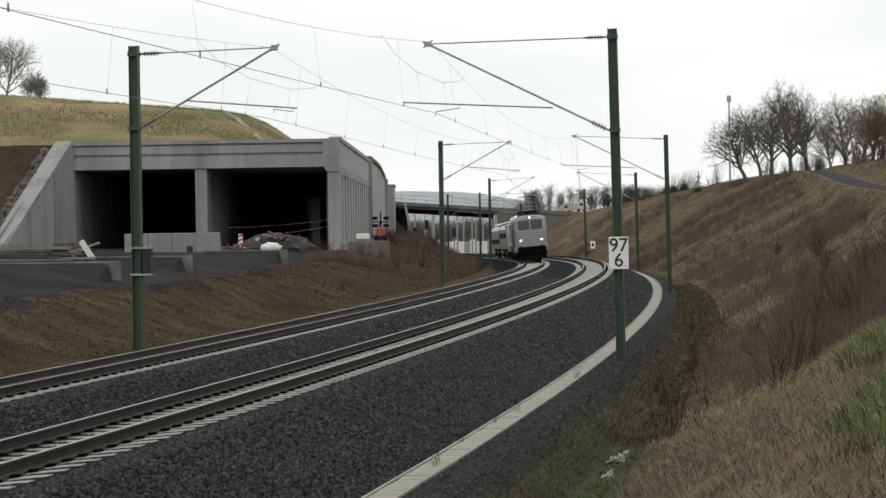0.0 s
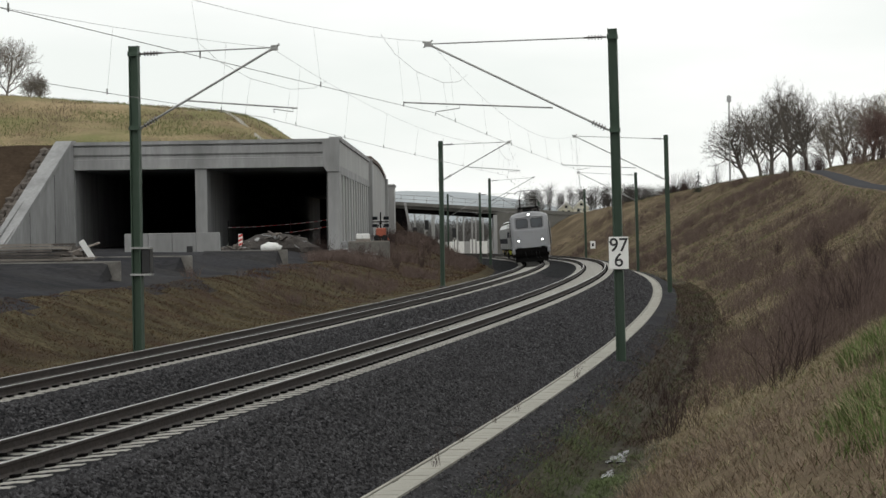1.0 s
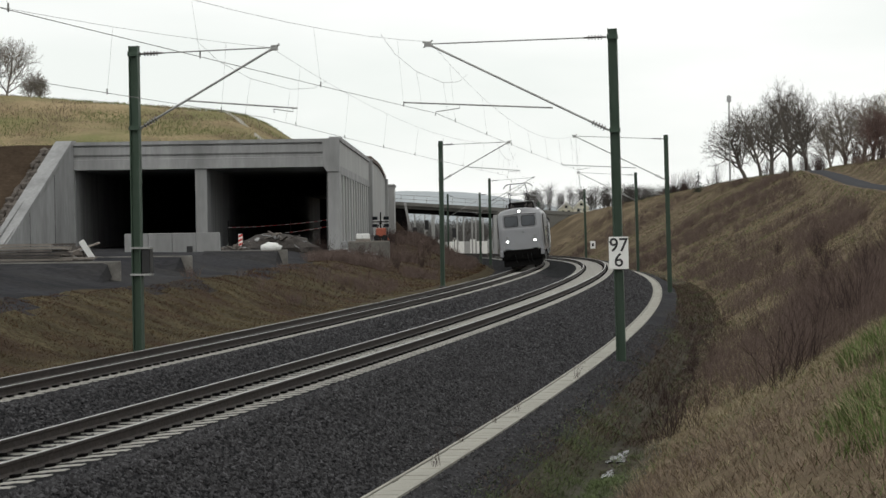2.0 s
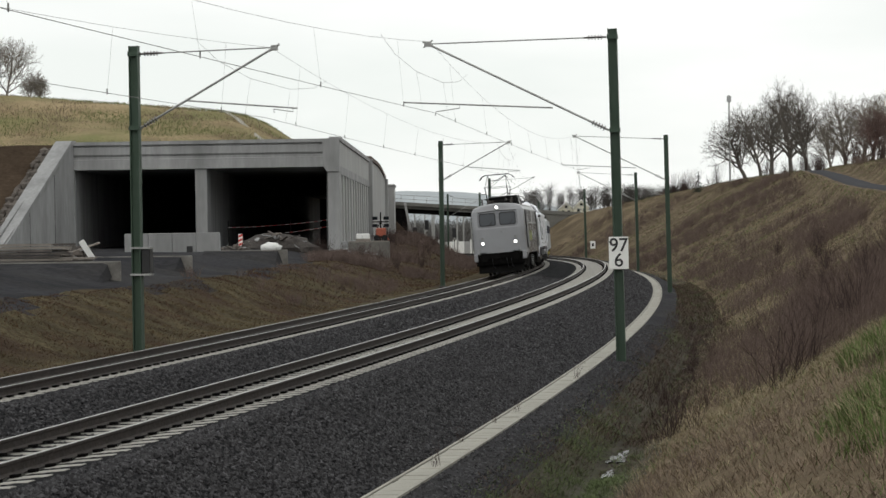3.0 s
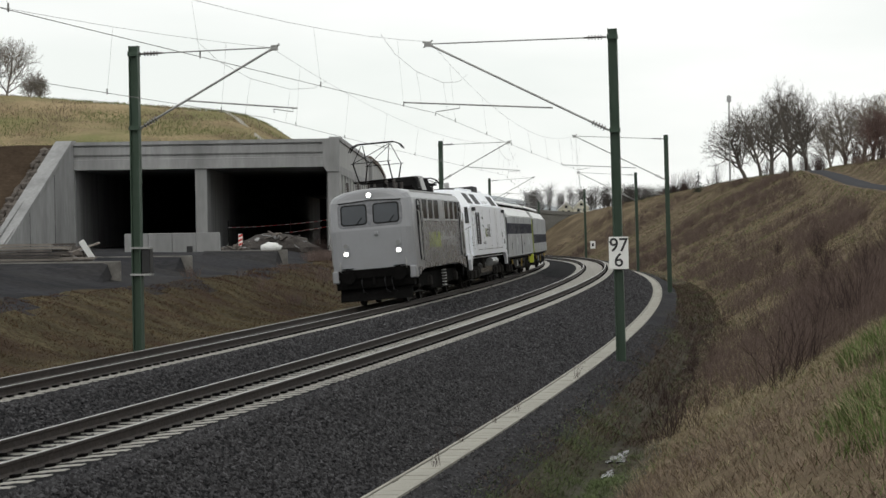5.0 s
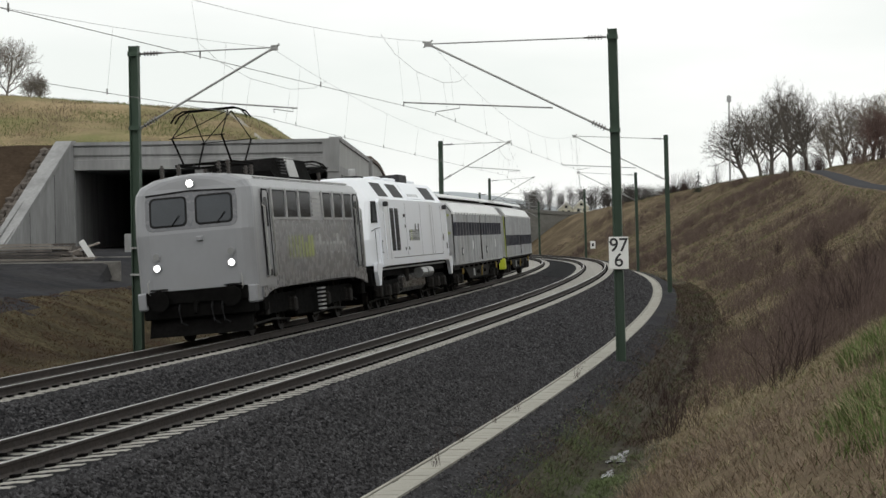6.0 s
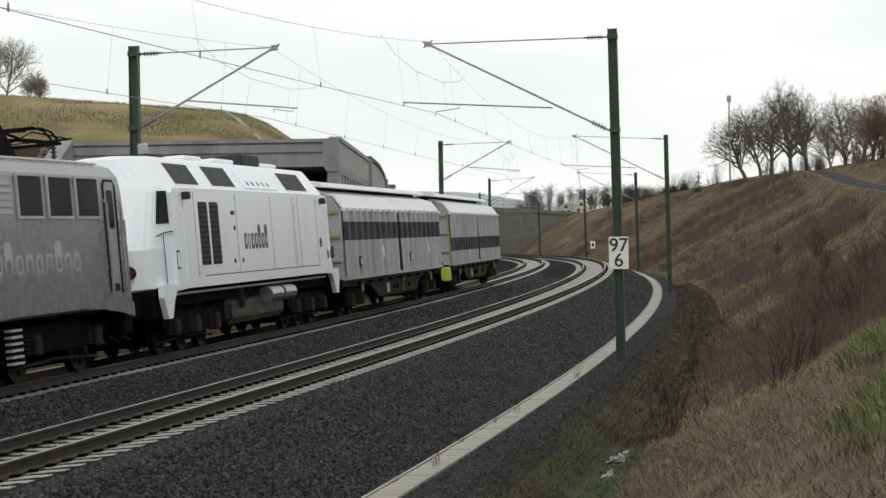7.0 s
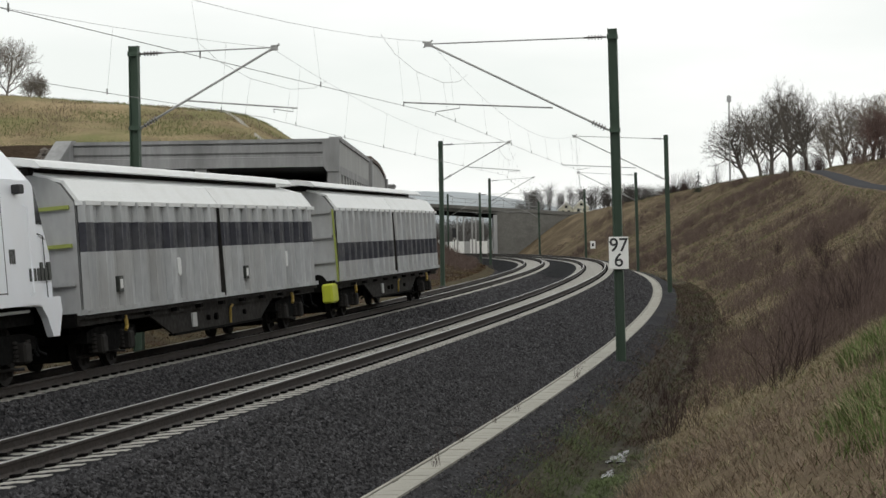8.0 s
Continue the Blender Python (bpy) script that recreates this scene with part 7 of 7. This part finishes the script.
def house(px_x, d, w, z):
    x = (px_x - 784) / 4200 * d
    t = thing("house", Matrix.Translation((x, d, z)), "cream gabled house with a brown roof", "house", "far houses")
    bm = bmesh.new()
    prism(bm, [(-w / 2, -4), (w / 2, -4), (w / 2, 2.6), (0, 2.6 + w * 0.42), (-w / 2, 2.6)], 0, 9)
    part("wall", bm, M_HOUSE, t)
    for s in (-1, 1):
        bm = bmesh.new()
        prism(bm, [(s * (w / 2 + 0.5), 2.2), (0, 2.75 + w * 0.42), (0, 3.1 + w * 0.42), (s * (w / 2 + 0.5), 2.5)], -0.5, 9.5)
        part("roof", bm, M_TILE, t)
        bm = bmesh.new()
        prism(bm, [(s * (w / 2 + 0.5), 2.1), (0, 2.65 + w * 0.42), (0, 3.12 + w * 0.42), (s * (w / 2 + 0.5), 2.55)], -0.62, -0.504)
        part("bargeboard", bm, M_SIGNW, t)
        part("window", boxbm(s * w * 0.2 - 0.5, s * w * 0.2 + 0.5, -0.05, 0.1, 0.6, 2.0), M_GLASS, t)
    part("window", boxbm(-0.5, 0.5, -0.05, 0.1, 3.0, 4.1), M_GLASS, t)


house(1003, 985, 6.0, 8.9)
house(1030, 980, 6.2, 9.6)


def far_fence():
    t = thing("far_wall", None, "long pale wall of panels beside the far tracks", "wall", kind="structure")
    for i in range(16):
        x = -4.5 + i * 1.05
        part("panel", boxbm(x, x + 1.02, 430 + i * 0.02, 430.2 + i * 0.02, -3.0, 0.9 + 0.35 * (i % 3 == 0)), M_SIGNW if i % 4 else M_CONC_L, t)


far_fence()


def signal(x, y, zb, h, label):
    t = thing("railway_signal", Matrix.Translation((x, y, zb)), label, "signal", "railway signals")
    part("post", tube(bmesh.new(), [(0, 0, -2), (0, 0, h)], 0.09), M_GALV, t)
    part("head", boxbm(-0.35, 0.35, -0.25, -0.1, h - 1.6, h, bevel=0.05), M_BLACK, t)
    part("hood", boxbm(-0.15, 0.15, -0.45, -0.25, h - 0.6, h - 0.3), M_BLACK, t)
    part("plate", boxbm(-0.14, 0.14, -0.2, -0.12, h - 2.3, h - 1.95), M_RUST, t)


signal(-4.6, 392, -1.5, 5.0, "railway signal with a black head beyond the bridge")
signal(-2.7, 400, -1.5, 6.2, "railway signal with a black head beyond the bridge")
signal(2.0, 410, -1.5, 4.8, "railway signal with a black head beyond the bridge")
for x, y, h in ((-6.5, 420, 8.5), (-1.5, 415, 8.6), (1.0, 440, 8.8), (4.0, 455, 8.8), (6.0, 430, 8.4), (-3.5, 470, 9.0), (8.0, 470, 9), (-5.2, 445, 8.7), (-0.4, 405, 8.0), (2.6, 425, 8.6), (5.0, 402, 8.2), (-2.2, 500, 9.2), (3.2, 520, 9.4)):
    t = thing("far_mast", Matrix.Translation((x, y, -1.5)), "grey catenary mast at the far station", "catenary mast", "far masts")
    part("post", boxbm(-0.13, 0.13, -0.13, 0.13, -1, h), M_GALV, t)
    part("arm", tube(bmesh.new(), [(0, 0, h - 2), (2.6, 0, h - 0.4)], 0.05), M_GALV, t)
    part("stay", tube(bmesh.new(), [(0, 0, h - 0.3), (2.6, 0, h - 0.4)], 0.04), M_GALV, t)


def earth_cone():
    bm = bmesh.new()
    bmesh.ops.create_cone(bm, cap_ends=True, segments=20, radius1=9, radius2=1.2, depth=8.5, matrix=Matrix.Translation((-10.2, 370, 2.2)))
    for v in bm.verts:
        v.co += Vector((0.25, 0.2, 0.2)) * noise.noise(v.co * 0.4)
    tagged(part("earth_cone", bm, M_SOIL), "dark earth cone against the bridge abutment", "earth cone", kind="structure")


earth_cone()


# ------------------------------------------------------------ ballast stones
def ballast_stones():
    rng = np.random.default_rng(9)
    e = CANT / 2 * 1.75 / 0.75
    la_k = [-5.3, -4.9, -4.2, -3.7, -3.62, -1.85, -1.32, 0, 1.32, 1.95, 2.75, D - 1.32, D, D + 1.32]
    z_k = [-1.37, -1.13, -1.06, -1.1, -1.05, -0.25 + e, -0.194 + e * 0.76, -0.236, -0.194 - e * 0.76, -0.27 - e, -0.25 + e * 0.9, -0.194 + e * 0.76, -0.236, -0.194 - e * 0.76]
    zones = ((-4, 30, -3.75, -1.45, 32000, 0.034), (30, 75, -3.75, -1.45, 26000, 0.045), (75, 150, -3.7, -1.45, 12000, 0.06), (0, 40, 1.4, 3.2, 13000, 0.036), (40, 110, 1.4, 3.2, 11000, 0.052), (4, 60, -5.1, -4.22, 9000, 0.03), (-2, 40, -1.3, 1.3, 14000, 0.026))
    oct_v = np.array([(1, 0, 0), (-1, 0, 0), (0, 1, 0), (0, -1, 0), (0, 0, 1), (0, 0, -1)], float)
    oct_f = np.array([(0, 2, 4), (2, 1, 4), (1, 3, 4), (3, 0, 4), (2, 0, 5), (1, 2, 5), (3, 1, 5), (0, 3, 5)])
    vs, fs, tot = [], [], 0
    for s0, s1, l0, l1, n, r in zones:
        s, la = rng.uniform(s0, s1, n), rng.uniform(l0, l1, n)
        z = np.interp(la, la_k, z_k)
        if l0 == -1.3:
            # only in the cribs between sleepers
            ph = ((s - 0.175) / 0.6) % 1.0
            m = (ph > 0.24) & (ph < 0.76)
            s, la, z = s[m], la[m], z[m] - 0.024
        n = len(s)
        c = line(s, la, z)
        sc = rng.uniform(0.55, 1.35, (n, 1, 3)) * r
        q = oct_v[None] * sc * rng.uniform(0.75, 1.25, (n, 6, 1))
        a, b = rng.uniform(0, 6.28, n), rng.uniform(-1.2, 1.2, n)
        ca, sa, cb, sb = np.cos(a), np.sin(a), np.cos(b), np.sin(b)
        R = np.stack([np.stack([ca, -sa, 0 * a], 1), np.stack([sa * cb, ca * cb, -sb], 1), np.stack([sa * sb, ca * sb, cb], 1)], 1)
        q = np.einsum("nij,nkj->nki", R, q) + c[:, None]
        q[:, :, 2] += rng.uniform(-0.2, 0.55, (n, 1)) * r
        vs.append(q.reshape(-1, 3))
        fs.append((oct_f[None] + (np.arange(n) * 6 + tot)[:, None, None]).reshape(-1, 3))
        tot += n * 6
    me = mesh_from("ballast_stones", np.concatenate(vs), np.concatenate(fs), M_STONE)
    ob = tagged(new("ballast_stones", me), "loose dark grey crushed ballast stones beside the rails", "ballast", kind="stuff")


ballast_stones()


build_sleepers()
build_trough()


def motions():
    for ob, b, half in train:
        walk(ob, [(i * 0.2, vehicle_pose(i * 0.2, b, half)) for i in range(41)])
    for w, x, r in wheels:
        step = min(radians(86), V / FPS / r)
        walk(w, [(i / FPS, Matrix.Translation((x, 0, r)) @ Matrix.Rotation(step * i, 4, "Y")) for i in range(8 * FPS + 1)])


motions()
